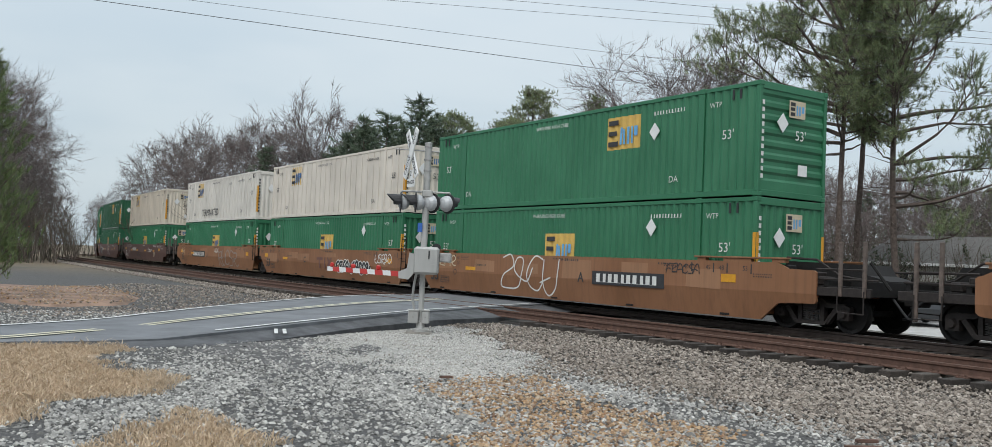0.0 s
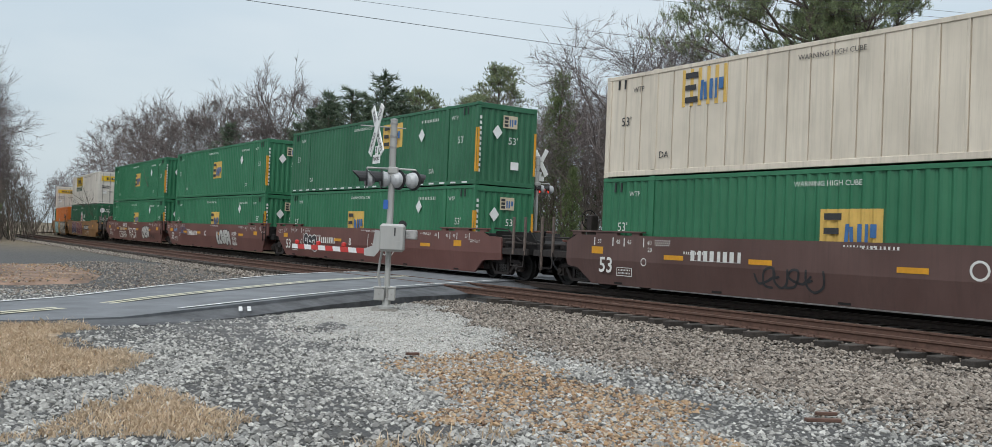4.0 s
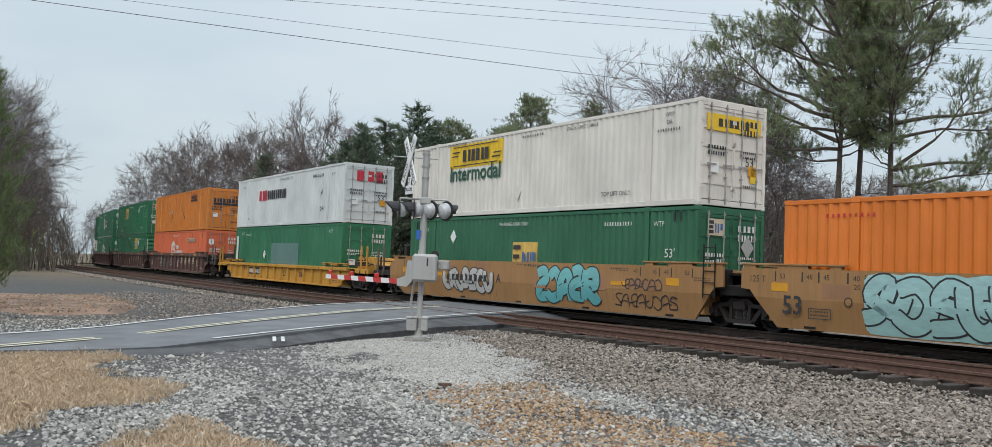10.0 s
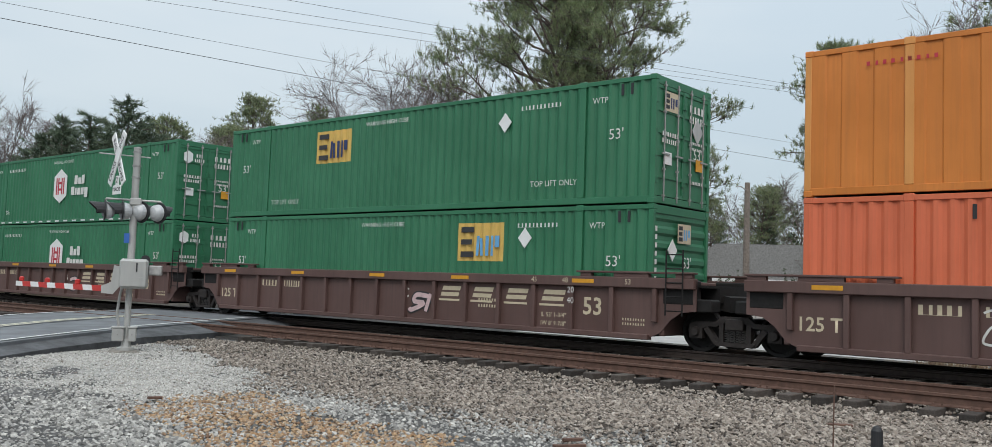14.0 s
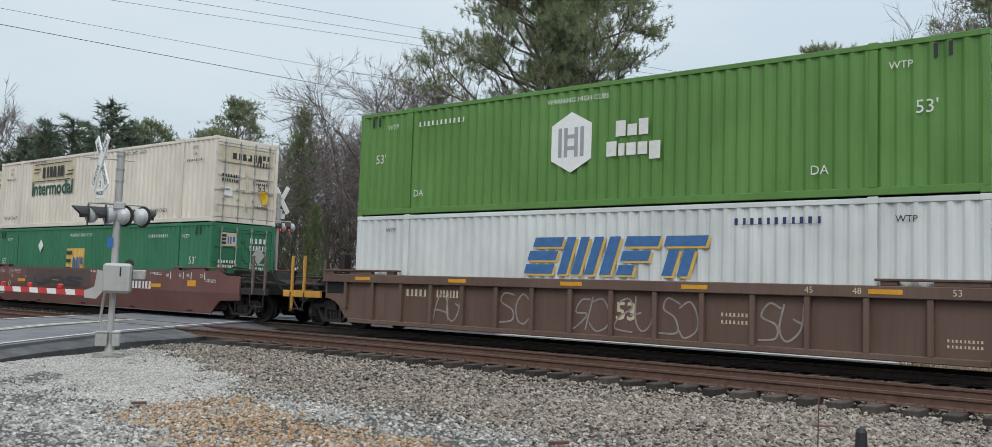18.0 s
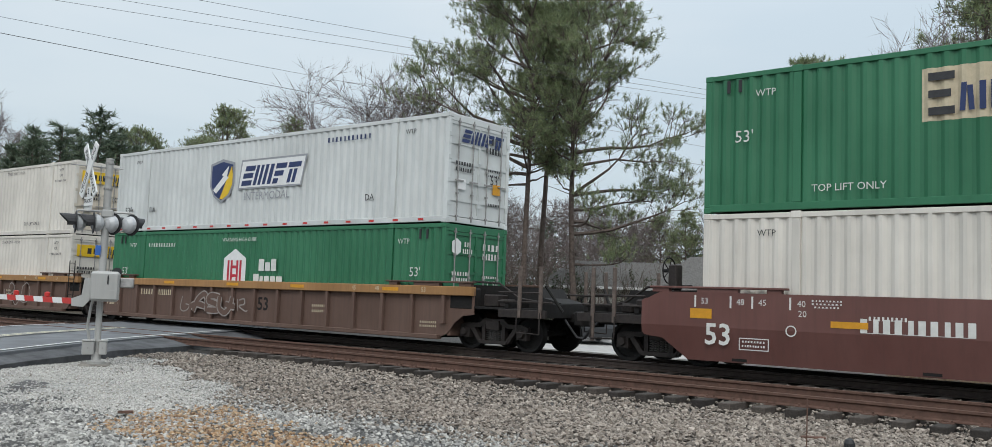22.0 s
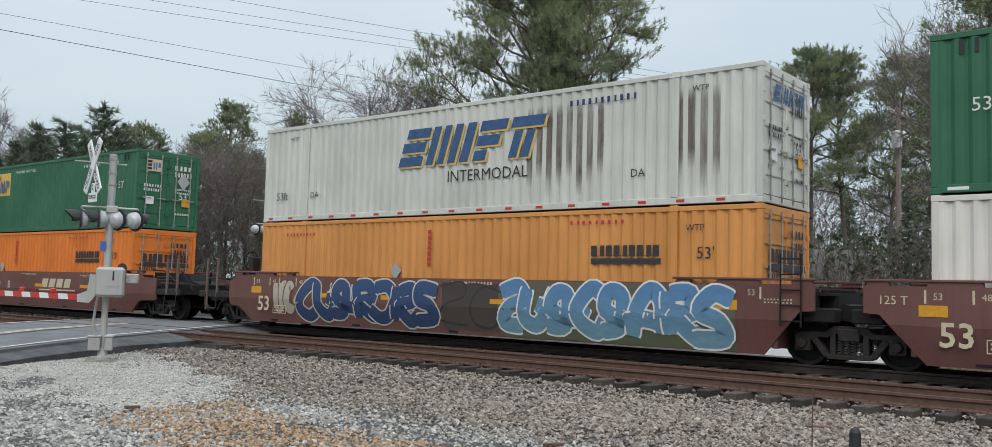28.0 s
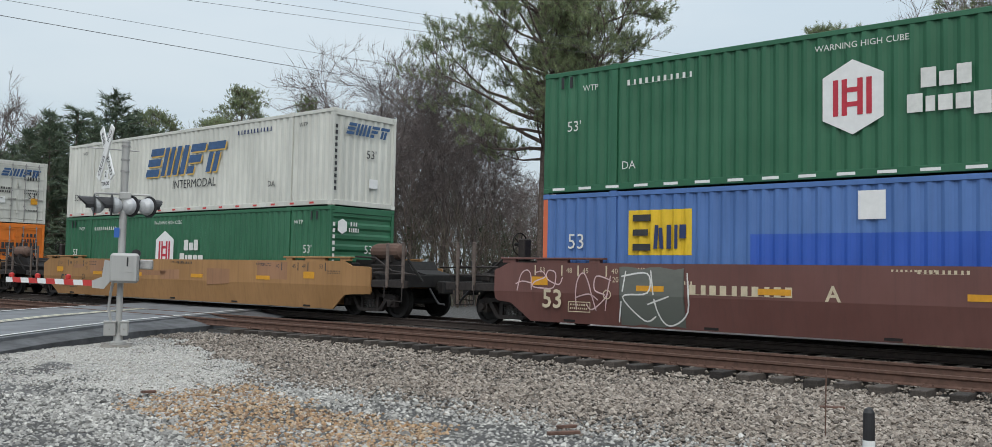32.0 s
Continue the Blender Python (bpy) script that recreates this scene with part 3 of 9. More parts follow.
def build_road():
    ks = [-60, -40, -30, -20, *range(-12, 20), 19.02, *range(20, 31)]
    strip([along(k, far_side(k)) for k in ks], [along(k, near_side(k)) for k in ks], road_z, ASPHALT, "road", "worn grey asphalt road over the level crossing", "road")
    ap = [(-4, 2.0), (-3, 3.2), (-2, 3.7), (0, 3.75), (3, 3.65), (6, 3.9), (8, 4.3), (10, 4.5), (12, 4.6), (14, 4.5), (17, 4.3)]
    strip([along(k, near_side(k) - 0.2) for k, w in ap], [along(k, w) for k, w in ap], lambda x, y: road_z(x, y) - 0.012 if (Vector((x, y)) - RO).dot(RN) < near_side((Vector((x, y)) - RO).dot(RD)) - 0.1 else max(GZ + 0.02, road_z(x, y) - 0.17), ASPHALTDARK, "road_apron", "dark patched asphalt edge beside the road", "road")
    lines = ((lambda k: near_side(k) - 0.25, ROADLINE, "worn white edge line on the asphalt", -0.5, 14), (lambda k: middle(k) + 0.11, YELLOWLINE, "worn pale yellow centre line on the asphalt", -40, 13), (lambda k: middle(k) - 0.11, YELLOWLINE, "worn pale yellow centre line on the asphalt", -40, 13), (lambda k: far_side(k) + 0.15, ROADLINE, "worn white edge line on the asphalt", -40, 14))
    for off, m, lab, k0, k1 in lines:
        bm = bmesh.new()
        rows = [(along(k, off(k) - 0.06), along(k, off(k) + 0.06)) for k in np.arange(k0, k1 + 0.1, 0.5)]
        vs = [[bm.verts.new((x, y, road_z(x, y) + 0.018)) for x, y in r] for r in rows]
        for p, q in zip(vs, vs[1:]):
            bm.faces.new((p[0], p[1], q[1], q[0]))
        bmesh.ops.recalc_face_normals(bm, faces=bm.faces[:])
        tagged(new("road_marking", mesh_of("road_marking", bm, m)), lab, "road marking", kind="structure")
    # two short survey strokes on the apron
    for dx in (0.0, 0.16):
        bm = bmesh.new()
        p = [(-4.24 + dx, 17.9), (-4.17 + dx, 17.9), (-3.95 + dx, 17.0), (-4.02 + dx, 17.0)]
        bm.faces.new([bm.verts.new((x, y, max(GZ + 0.03, road_z(x, y) - 0.045))) for x, y in p])
        bmesh.ops.recalc_face_normals(bm, faces=bm.faces[:])
        tagged(new("paint_stroke", mesh_of("paint_stroke", bm, ROADLINE)), "short pink-white paint stroke on the dark asphalt edge", "road marking", kind="structure")
    side = sweep([(5.6, -0.27), (15.0, -0.25), (15.0, -0.6), (5.6, -0.6)], -80, 20, 4, 0.0)
    tagged(new("side_road", mesh_of("side_road", side, CONCRETE)), "pale concrete side road beyond the main track", "road", kind="structure")


build_road()

# ---- containers ----
CL, CW, CH = 16.15, 2.59, 2.896
HX, HY = CL / 2, CW / 2
POSTX = 6.10


def wavy(x0, x1, pitch, depth, flat=0.30):
    """Outline (x, in-out) of a corrugated sheet."""
    n = max(2, round((x1 - x0) / pitch))
    p = (x1 - x0) / n
    pts = []
    for i in range(n):
        a = x0 + i * p
        for u, d in ((0, 0), (flat, 0), (0.5, 1), (0.5 + flat, 1)):
            pts.append((a + u * p, d * depth))
    pts.append((x1, 0))
    return pts


def sheet(pts, z0, z1, y, sign):
    bm = bmesh.new()
    lo = [bm.verts.new((x, y - sign * d, z0)) for x, d in pts]
    hi = [bm.verts.new((x, y - sign * d, z1)) for x, d in pts]
    for i in range(len(pts) - 1):
        bm.faces.new((lo[i], lo[i + 1], hi[i + 1], hi[i]))
    bmesh.ops.recalc_face_normals(bm, faces=bm.faces[:])
    for f in bm.faces:
        if f.normal.y * sign < 0 and abs(f.normal.y) > 0.3:
            f.normal_flip()
    return bm


def side_mesh(style, sign):
    y = sign * (HY - 0.012)
    if style == "posts":
        pts = []
        n = 26
        w = (CL - 0.24) / n
        for i in range(n):
            a = -HX + 0.12 + i * w
            pts += [(a, 0.0), (a + 0.06, 0.0), (a + 0.064, 0.05), (a + 0.084, 0.05), (a + 0.088, 0.014), (a + w - 0.012, 0.014)]
        pts.append((HX - 0.12, 0.0))
    elif style == "wide":
        pts = wavy(-HX + 0.12, HX - 0.12, 0.62, 0.03, 0.44)
    else:
        pts = wavy(-HX + 0.12, HX - 0.12, 0.285, 0.046, 0.24)
    return mesh_of("side_panel", sheet(pts, 0.16, CH - 0.10, y, sign), GREEN)


def end_corrugated(sign, level):
    """A closed end wall: upright or level corrugations."""
    bm = bmesh.new()
    n = 9 if not level else 7
    span = (-HY + 0.10, HY - 0.10) if not level else (0.30, CH - 0.30)
    pts = wavy(span[0], span[1], (span[1] - span[0]) / n, 0.04, 0.3)
    for k in range(len(pts) - 1):
        (a, da), (b, db) = pts[k], pts[k + 1]
        xa, xb = sign * (HX - 0.03 - da), sign * (HX - 0.03 - db)
        if level:
            q = [(xa, -HY + 0.1, a), (xa, HY - 0.1, a), (xb, HY - 0.1, b), (xb, -HY + 0.1, b)]
        else:
            q = [(xa, a, 0.16), (xb, b, 0.16), (xb, b, CH - 0.1), (xa, a, CH - 0.1)]
        bm.faces.new([bm.verts.new(c) for c in q])
    if level:
        box(bm, sign * (HX - 0.09), sign * (HX - 0.03), -HY + 0.1, HY - 0.1, 0.16, 0.30)
        box(bm, sign * (HX - 0.09), sign * (HX - 0.03), -HY + 0.1, HY - 0.1, CH - 0.30, CH - 0.1)
    bmesh.ops.recalc_face_normals(bm, faces=bm.faces[:])
    return mesh_of("end_wall", bm, GREEN)


MESH = {}


def share(key, make, *args):
    if key not in MESH:
        MESH[key] = make(*args)
    return MESH[key]


def hinges(bm):
    for y in (-0.62, 0.62):
        for z in (0.30, 0.90, 1.50, 2.10):
            box(bm, HX - 0.03, HX + 0.012, y - 0.06, y + 0.06, z, z + 0.11)


def rod_mesh():
    bm = pipe([(HX + 0.012, 0, -0.10), (HX + 0.012, 0, 2.62)], 0.019, 6)
    box(bm, HX + 0.02, HX + 0.045, -0.13, 0.20, 0.95, 0.985)
    for z in (0.0, 0.6, 1.3, 1.9, 2.5):
        box(bm, HX - 0.02, HX + 0.035, -0.04, 0.04, z, z + 0.05)
    return mesh_of("lock_rod", bm, RODSTEEL)


def door_mesh():
    bm = bx((HX - 0.055, HX - 0.035, -0.60, 0.60, 0.02, 2.52))
    for z0, z1 in ((0.02, 0.10), (2.44, 2.52), (0.42, 0.50), (0.92, 1.0), (1.42, 1.50), (1.92, 2.0)):
        box(bm, HX - 0.036, HX - 0.012, -0.60, 0.60, z0, z1)
    for y0 in (-0.60, 0.56):
        box(bm, HX - 0.036, HX - 0.010, y0, y0 + 0.04, 0.02, 2.52)
    hinges(bm)
    return mesh_of("door", bm, GREEN)


def flat_door_mesh():
    bm = bx((HX - 0.055, HX - 0.02, -0.60, 0.60, 0.02, 2.52), bevel=0.008)
    hinges(bm)
    return mesh_of("door", bm, GREEN)


def container(style, front, name="shipping_container"):
    """A 53-foot box of frame, walls, roof and ends; its base centre is its origin."""
    c = thing(name, "shipping container", "shipping container")
    for sx in (-1, 1):
        for sy in (-1, 1):
            x0, y0 = sx * HX, sy * HY
            part("corner_post", share(("cp", sx, sy), lambda: mesh_of("corner_post", bx((min(x0, x0 - sx * 0.13), max(x0, x0 - sx * 0.13), min(y0, y0 - sy * 0.11), max(y0, y0 - sy * 0.11), 0.12, CH - 0.12), bevel=0.012), GREEN)), GREEN, c)
            xp = sx * POSTX
            part("lift_post", share(("lp", sx, sy), lambda: mesh_of("lift_post", bx((xp - 0.085, xp + 0.085, min(y0 + sy * 0.004, y0 - sy * 0.07), max(y0 + sy * 0.004, y0 - sy * 0.07), 0.17, CH - 0.13), bevel=0.01), GREEN)), GREEN, c)
            for sz in (0, 1):
                z0, z1 = ((0, 0.12), (CH - 0.12, CH))[sz]
                part("corner_casting", share(("cc", sx, sy, sz), lambda: mesh_of("corner_casting", bx((min(x0 + sx * 0.006, x0 - sx * 0.17), max(x0 + sx * 0.006, x0 - sx * 0.17), min(y0 + sy * 0.006, y0 - sy * 0.16), max(y0 + sy * 0.006, y0 - sy * 0.16), z0, z1), bevel=0.012), GREEN)), GREEN, c)
                if sz:
                    part("lift_casting", share(("lc", sx, sy), lambda: mesh_of("lift_casting", bx((xp - 0.10, xp + 0.10, min(y0 + sy * 0.01, y0 - sy * 0.16), max(y0 + sy * 0.01, y0 - sy * 0.16), CH - 0.13, CH + 0.012), bevel=0.012), GREEN)), GREEN, c)
    for sy in (-1, 1):
        y0 = sy * HY
        part("side_panel", share(("side", style, sy), side_mesh, style, sy), GREEN, c)
        part("top_rail", share(("tr", sy), lambda: mesh_of("top_rail", bx((-HX + 0.1, HX - 0.1, min(y0 - sy * 0.003, y0 - sy * 0.08), max(y0 - sy * 0.003, y0 - sy * 0.08), CH - 0.115, CH - 0.01), bevel=0.008), GREEN)), GREEN, c)
        part("bottom_rail", share(("br", sy), lambda: mesh_of("bottom_rail", bx((-HX + 0.1, HX - 0.1, min(y0 - sy * 0.003, y0 - sy * 0.10), max(y0 - sy * 0.003, y0 - sy * 0.10), 0.025, 0.17), bevel=0.008), GREEN)), GREEN, c)
    part("roof", share("roof", lambda: mesh_of("roof", bx((-HX + 0.08, HX - 0.08, -HY + 0.06, HY - 0.06, CH - 0.06, CH - 0.02), *[(x, x + 0.25, -HY + 0.2, HY - 0.2, CH - 0.02, CH - 0.006) for x in np.arange(-HX + 0.4, HX - 0.5, 0.6)]), GREEN)), GREEN, c)
    part("floor", share("floor", lambda: mesh_of("floor", bx((-HX + 0.08, HX - 0.08, -HY + 0.06, HY - 0.06, 0.03, 0.14)), GRIME)), GRIME, c)
    part("end_wall", share("rear", end_corrugated, -1, False), GREEN, c)
    part("header", share("header", lambda: mesh_of("header", bx((HX - 0.10, HX - 0.005, -HY + 0.1, HY - 0.1, CH - 0.20, CH - 0.01), bevel=0.01), GREEN)), GREEN, c)
    part("end_sill", share("sill", lambda: mesh_of("end_sill", bx((HX - 0.10, HX - 0.005, -HY + 0.1, HY - 0.1, 0.02, 0.17), bevel=0.01), GREEN)), GREEN, c)
    if front in ("doors", "flat"):
        me = share("door" + front, door_mesh if front == "doors" else flat_door_mesh)
        for sy in (-1, 1):
            d = part("door", me, GREEN, c)
            d.location = (0, sy * 0.605, 0.17)
            for k in (-0.30, 0.30):
                part("lock_rod", share("rod", rod_mesh), RODSTEEL, d).location = (0, k, 0)
    else:
        part("end_wall", share(("nose", front), end_corrugated, 1, front == "level"), GREEN, c)
    return c


def container_of(style, front, col, label, post=None, doors=None, rods=None):
    c = container(style, front)
    tagged(c, label, "shipping container", "containers on the train")
    for o in c.children_recursive:
        base = o.name.split(".")[0]
        m = col
        if base in ("lock_rod", "handle", "hinge"):
            m = rods or RODSTEEL
        elif base == "floor":
            continue
        elif base in ("lift_post", "lift_casting", "corner_post") and post:
            m = post
        elif base == "door" and doors:
            m = doors
        o.material_slots[0].link = "OBJECT"
        o.material_slots[0].material = m
    return c


FACE = -HY - 0.004


def on_side(c, name, me, mat, x=0.0, z=0.0, label="", y=FACE):
    """Something painted on the side that faces the road."""
    o = part(name, me, mat, c, label)
    o.location = (x, y, z)
    return o


def on_end(c, name, me, mat, y=0.0, z=0.0, label="", x=HX + 0.006):
    o = part(name, me, mat, c, label)
    o.matrix_basis = pose(x, y, z, 0, 0, 90)
    return o


def clad(x0, x1, z0, z1, off=0.004):
    """A painted panel that follows the corrugation."""
    pts = wavy(-HX + 0.12, HX - 0.12, 0.285, 0.046, 0.24)
    xs = sorted({x0, x1} | {x for x, d in pts if x0 < x < x1})
    px, pd = [p[0] for p in pts], [p[1] for p in pts]
    bm = bmesh.new()
    y = -(HY - 0.012)
    col = [[bm.verts.new((x, y + np.interp(x, px, pd) - off, z)) for z in (z0, z1)] for x in xs]
    for a, b in zip(col, col[1:]):
        bm.faces.new((a[0], b[0], b[1], a[1]))
    return bm


def bx_diamond(s):
    return prism([(0, -s * 1.2), (s, 0), (0, s * 1.2), (-s, 0)], -0.012, 0.004)


def placard(s):
    return share(("dia", s), lambda: mesh_of("placard", bx_diamond(s), WHITEREF))


def diamond(c, x, z, s=0.21, m=None):
    on_side(c, "placard", placard(s), m or WHITEREF, x, z, "diamond-shaped placard holder")


def words(c, text, size, x, z, mat, bold=0.0, name="lettering"):
    on_side(c, name, letters(text, size, bold), mat, x, z)


def code(c, x, z, w, h, n, mat, name="stencil"):
    """A stencilled code as plain bars."""
    on_side(c, name, mesh_of(name, marks(*bars(0, 0, w * 0.85, h * 0.62, n, 0.42)), mat), mat, x, z)


def dress_common(c, mat, top=True, cube=True):
    """The small stencils that nearly all of the boxes bear."""
    words(c, "53'", 0.35, 7.05, 1.6, mat)
    words(c, "53'", 0.35, -7.2, 1.55 if top else 1.5, mat)
    words(c, "WTP", 0.20, 6.6, 2.42, mat)
    words(c, "WTP", 0.20, -6.75, 2.42, mat)
    if cube:
        words(c, "WARNING HIGH CUBE", 0.17, -0.6, 2.55, mat)
    for x in (7.2, 7.45, -7.55, -7.3):
        on_side(c, "lashing_slot", share("slot", lambda: mesh_of("lashing_slot", bx((-0.035, 0.035, -0.004, 0.006, -0.13, 0.13)), BLACK)), BLACK, x, 2.62)


def gold_logo(c, x, z, w, blue, panel=None, letter=None):
    """A gold panel with one dark block and three leaning blue ones."""
    h = w * 0.64
    on_side(c, "logo_panel", mesh_of("logo_panel", clad(x - w / 2, x + w / 2, z - h / 2, z + h / 2), GOLDMARK), panel or GOLDMARK, 0, 0, "gold logo panel", y=0)
    q = lambda a, b, e, f, lean=0: rect(-w / 2 + a * w, -w / 2 + b * w, (e - 0.5) * h, (f - 0.5) * h, lean * w)
    on_side(c, "logo_block", mesh_of("logo_block", marks(q(0.08, 0.37, 0.10, 0.25), q(0.08, 0.33, 0.43, 0.57), q(0.08, 0.37, 0.75, 0.90)), INK), letter or INK, x, z, "dark logo block", FACE - 0.008)
    on_side(c, "logo_block", mesh_of("logo_block", marks(q(0.42, 0.48, 0.14, 0.66, 0.02), q(0.52, 0.58, 0.14, 0.60, -0.02), q(0.63, 0.70, 0.14, 0.66, 0.0), q(0.75, 0.80, 0.14, 0.66), q(0.83, 0.93, 0.36, 0.66)), blue), blue, x, z, "blue logo blocks", FACE - 0.008)


def end_gold(c, y, z, w, blue):
    on_end(c, "logo_panel", mesh_of("logo_panel", marks(rect(-w / 2, w / 2, -w * 0.36, w * 0.36)), GOLDMARK), CREAMMARK, y, z)
    on_end(c, "logo_block", mesh_of("logo_block", marks(rect(-w * 0.42, -w * 0.14, -w * 0.28, -w * 0.13), rect(-w * 0.42, -w * 0.16, -w * 0.07, w * 0.07), rect(-w * 0.42, -w * 0.14, w * 0.13, w * 0.28)), INK), INK, y, z, x=HX + 0.012)
    on_end(c, "logo_block", mesh_of("logo_block", marks(rect(-w * 0.06, w * 0.03, -w * 0.24, w * 0.16), rect(w * 0.10, w * 0.19, -w * 0.24, w * 0.16), rect(w * 0.27, w * 0.42, -w * 0.12, w * 0.16)), blue), blue, y, z, x=HX + 0.012)


def end_stencils(c, mat, doors):
    if doors:
        for y, z, w, h, n in ((0.62, 2.35, 0.75, 0.17, 4), (0.62, 2.10, 0.75, 0.17, 6), (0.62, 1.55, 0.7, 0.06, 9), (0.62, 1.42, 0.7, 0.06, 8), (-0.62, 1.60, 0.75, 0.10, 7), (-0.62, 1.44, 0.75, 0.10, 8), (0.62, 0.62, 0.6, 0.07, 8)):
            on_end(c, "stencil", mesh_of("stencil", marks(*bars(0, 0, w, h, n)), mat), mat, y, z)
        on_end(c, "data_plate", share("plate", lambda: mesh_of("data_plate", bx((-0.17, 0.17, -0.01, 0.004, -0.14, 0.14)), WHITEREF)), WHITEREF, -0.75, 1.05)
        on_end(c, "data_plate", share("plate", None), AMBERMARK, 0.75, 1.05, "small amber notice plate")
        on_end(c, "lettering", letters("53'", 0.36), mat, 0.66, 1.28)
    else:
        on_end(c, "lettering", letters("53'", 0.36), mat, 0.25, 1.62)
        on_end(c, "stencil", mesh_of("stencil", marks(*[rect(-0.045, 0.045, 0.25 + k * 0.185, 0.36 + k * 0.185) for k in range(11)]), mat), mat, -1.17, 0.2)
        on_end(c, "data_plate", share("plate", lambda: mesh_of("data_plate", bx((-0.17, 0.17, -0.01, 0.004, -0.14, 0.14)), WHITEREF)), WHITEREF, 0.35, 0.75)


def caution_ends(c):
    for y in (-1.24, 1.24):
        on_end(c, "caution_strip", share("strip", lambda: mesh_of("caution_strip", marks(rect(-0.05, 0.05, 0.45, 2.0)), AMBERMARK)), AMBERMARK, y, 0.0)
    on_side(c, "caution_strip", share("strip", None), AMBERMARK, HX - 0.055, 0.0)


def box_emp(col=None, front="upright", blue=SEABLUE, logo=0.0, z=1.55, style="wave", top=True, dia=True, lift=False, mat=WHITEMARK, doors=None, word="green", rods=None, caution=True, panel=None, dash=False):
    col = col or GREEN
    end = "closed corrugated end" if front in ("upright", "level") else "two-leaf door end"
    c = container_of(style, front, col, f"{word} corrugated container with gold logo and {end}", doors=doors, rods=rods)
    dress_common(c, mat, top)
    gold_logo(c, logo, z, 1.52, blue, panel)
    code(c, 4.9, 2.46, 1.5, 0.17, 11, mat)
    if dia:
        diamond(c, dia if dia is not True else 3.75 if lift else 4.3, 2.15 if lift or not top else 1.95)
    if lift:
        words(c, "TOP LIFT ONLY", 0.20, -5.1, 0.42, mat)
        words(c, "TOP LIFT ONLY", 0.20, 5.3, 0.55, mat)
    elif top:
        words(c, "DA", 0.26, 5.1, 0.55, mat)
        words(c, "DA", 0.26, -5.7, 0.55, mat)
    if dash:
        on_side(c, "reflective_strip", share("dash", lambda: mesh_of("reflective_strip", marks(*[rect(x, x + 0.35, -0.03, 0.03) for x in np.arange(-7.8, 7.6, 0.75)]), WHITEREF)), WHITEREF, 0, 0.095)
    d = front in ("doors", "flat")
    end_gold(c, -0.62 if d else 0.1, 2.35 if d else 2.3, 0.62, blue)
    end_stencils(c, mat, d)
    if not d:
        on_end(c, "placard", placard(0.21), WHITEREF, -0.45, 1.9)
        if caution:
            caution_ends(c)
    else:
        on_end(c, "placard", placard(0.26), GALV, 0.62, 1.85)
    return c


def yellow_scroll(c, x, z, w, mat=SUNMARK, ink=INK):
    """A yellow ribbon panel with a dark block row and rolled ends."""
    h = w * 0.24
    on_side(c, "logo_panel", mesh_of("logo_panel", clad(x - w / 2, x + w / 2, z - h / 2, z + h / 2), mat), mat, 0, 0, "ribbon-shaped logo panel", y=0)
    on_side(c, "logo_block", mesh_of("logo_block", marks(*bars(0.02 * w, 0, w * 0.5, h * 0.5, 6, 0.78), rect(-0.45 * w, -0.30 * w, h * 0.16, h * 0.22, 0.1), rect(-0.46 * w, -0.33 * w, 0.0, h * 0.05, 0.1), rect(0.30 * w, 0.45 * w, -h * 0.22, -h * 0.16, 0.1), rect(0.33 * w, 0.46 * w, -h * 0.05, 0, 0.1), rect(-0.42 * w, 0.42 * w, h * 0.38, h * 0.42), rect(-0.42 * w, 0.42 * w, -h * 0.42, -h * 0.38)), ink), ink, x, z, "", FACE - 0.008)


def box_scroll(col=WHITE, doors=None, old=False, rods=None, word="white"):
    c = container_of("wave", "doors", col, f"{word} corrugated steel container with ribbon logo and two-leaf door end", doors=doors, rods=rods)
    yellow_scroll(c, -3.3, 2.28, 3.7, CREAMMARK if old else GOLDMARK if col == CREAM else SUNMARK)
    words(c, "Intermodal", 0.80, -3.3, 1.60, GREENMARK, 0.02)
    words(c, "TOP LIFT ONLY", 0.18, -6.9, 0.45, INK)
    words(c, "TOP LIFT ONLY", 0.19, 4.7, 0.45, INK)
    words(c, "STACK LIMIT 3 HIGH", 0.17, 3.0, 2.62, INK)
    words(c, "STACK LIMIT 3 HIGH", 0.15, -4.6, 2.745, INK)
    for x in (6.9, -7.0):
        words(c, "WTP", 0.17, x, 2.55, INK)
        words(c, "OR", 0.17, x, 2.34, INK)
        code(c, x, 2.13, 1.1, 0.13, 9, INK)
    code(c, 0.4, 2.62, 1.5, 0.13, 9, INK)
    diamond(c, -0.4, 0.75, 0.22, col)
    if doors == WHITE:
        on_side(c, "burn_mark", mesh_of("burn_mark", marks(rect(-8.07, -6.7, 1.2, 2.88)), CHAR), CHAR, 0, 0, "sooty burn mark", FACE - 0.006)
    on_end(c, "logo_panel", mesh_of("logo_panel", marks(rect(-1.05, 1.05, -0.23, 0.23)), SUNMARK), CREAMMARK if old else GOLDMARK if col == CREAM else SUNMARK, 0, 2.28, "", HX + 0.004)
    on_end(c, "logo_block", mesh_of("logo_block", marks(*bars(0, 0, 1.25, 0.22, 6, 0.78)), INK), INK, 0, 2.28, x=HX + 0.010)
    end_stencils(c, INK, True)
    on_end(c, "notice_plate", mesh_of("notice_plate", bx((-0.14, 0.14, -0.01, 0.004, -0.22, 0.22)), SUNMARK), SUNMARK, 0.80, 0.95, "yellow notice plate")
    return c


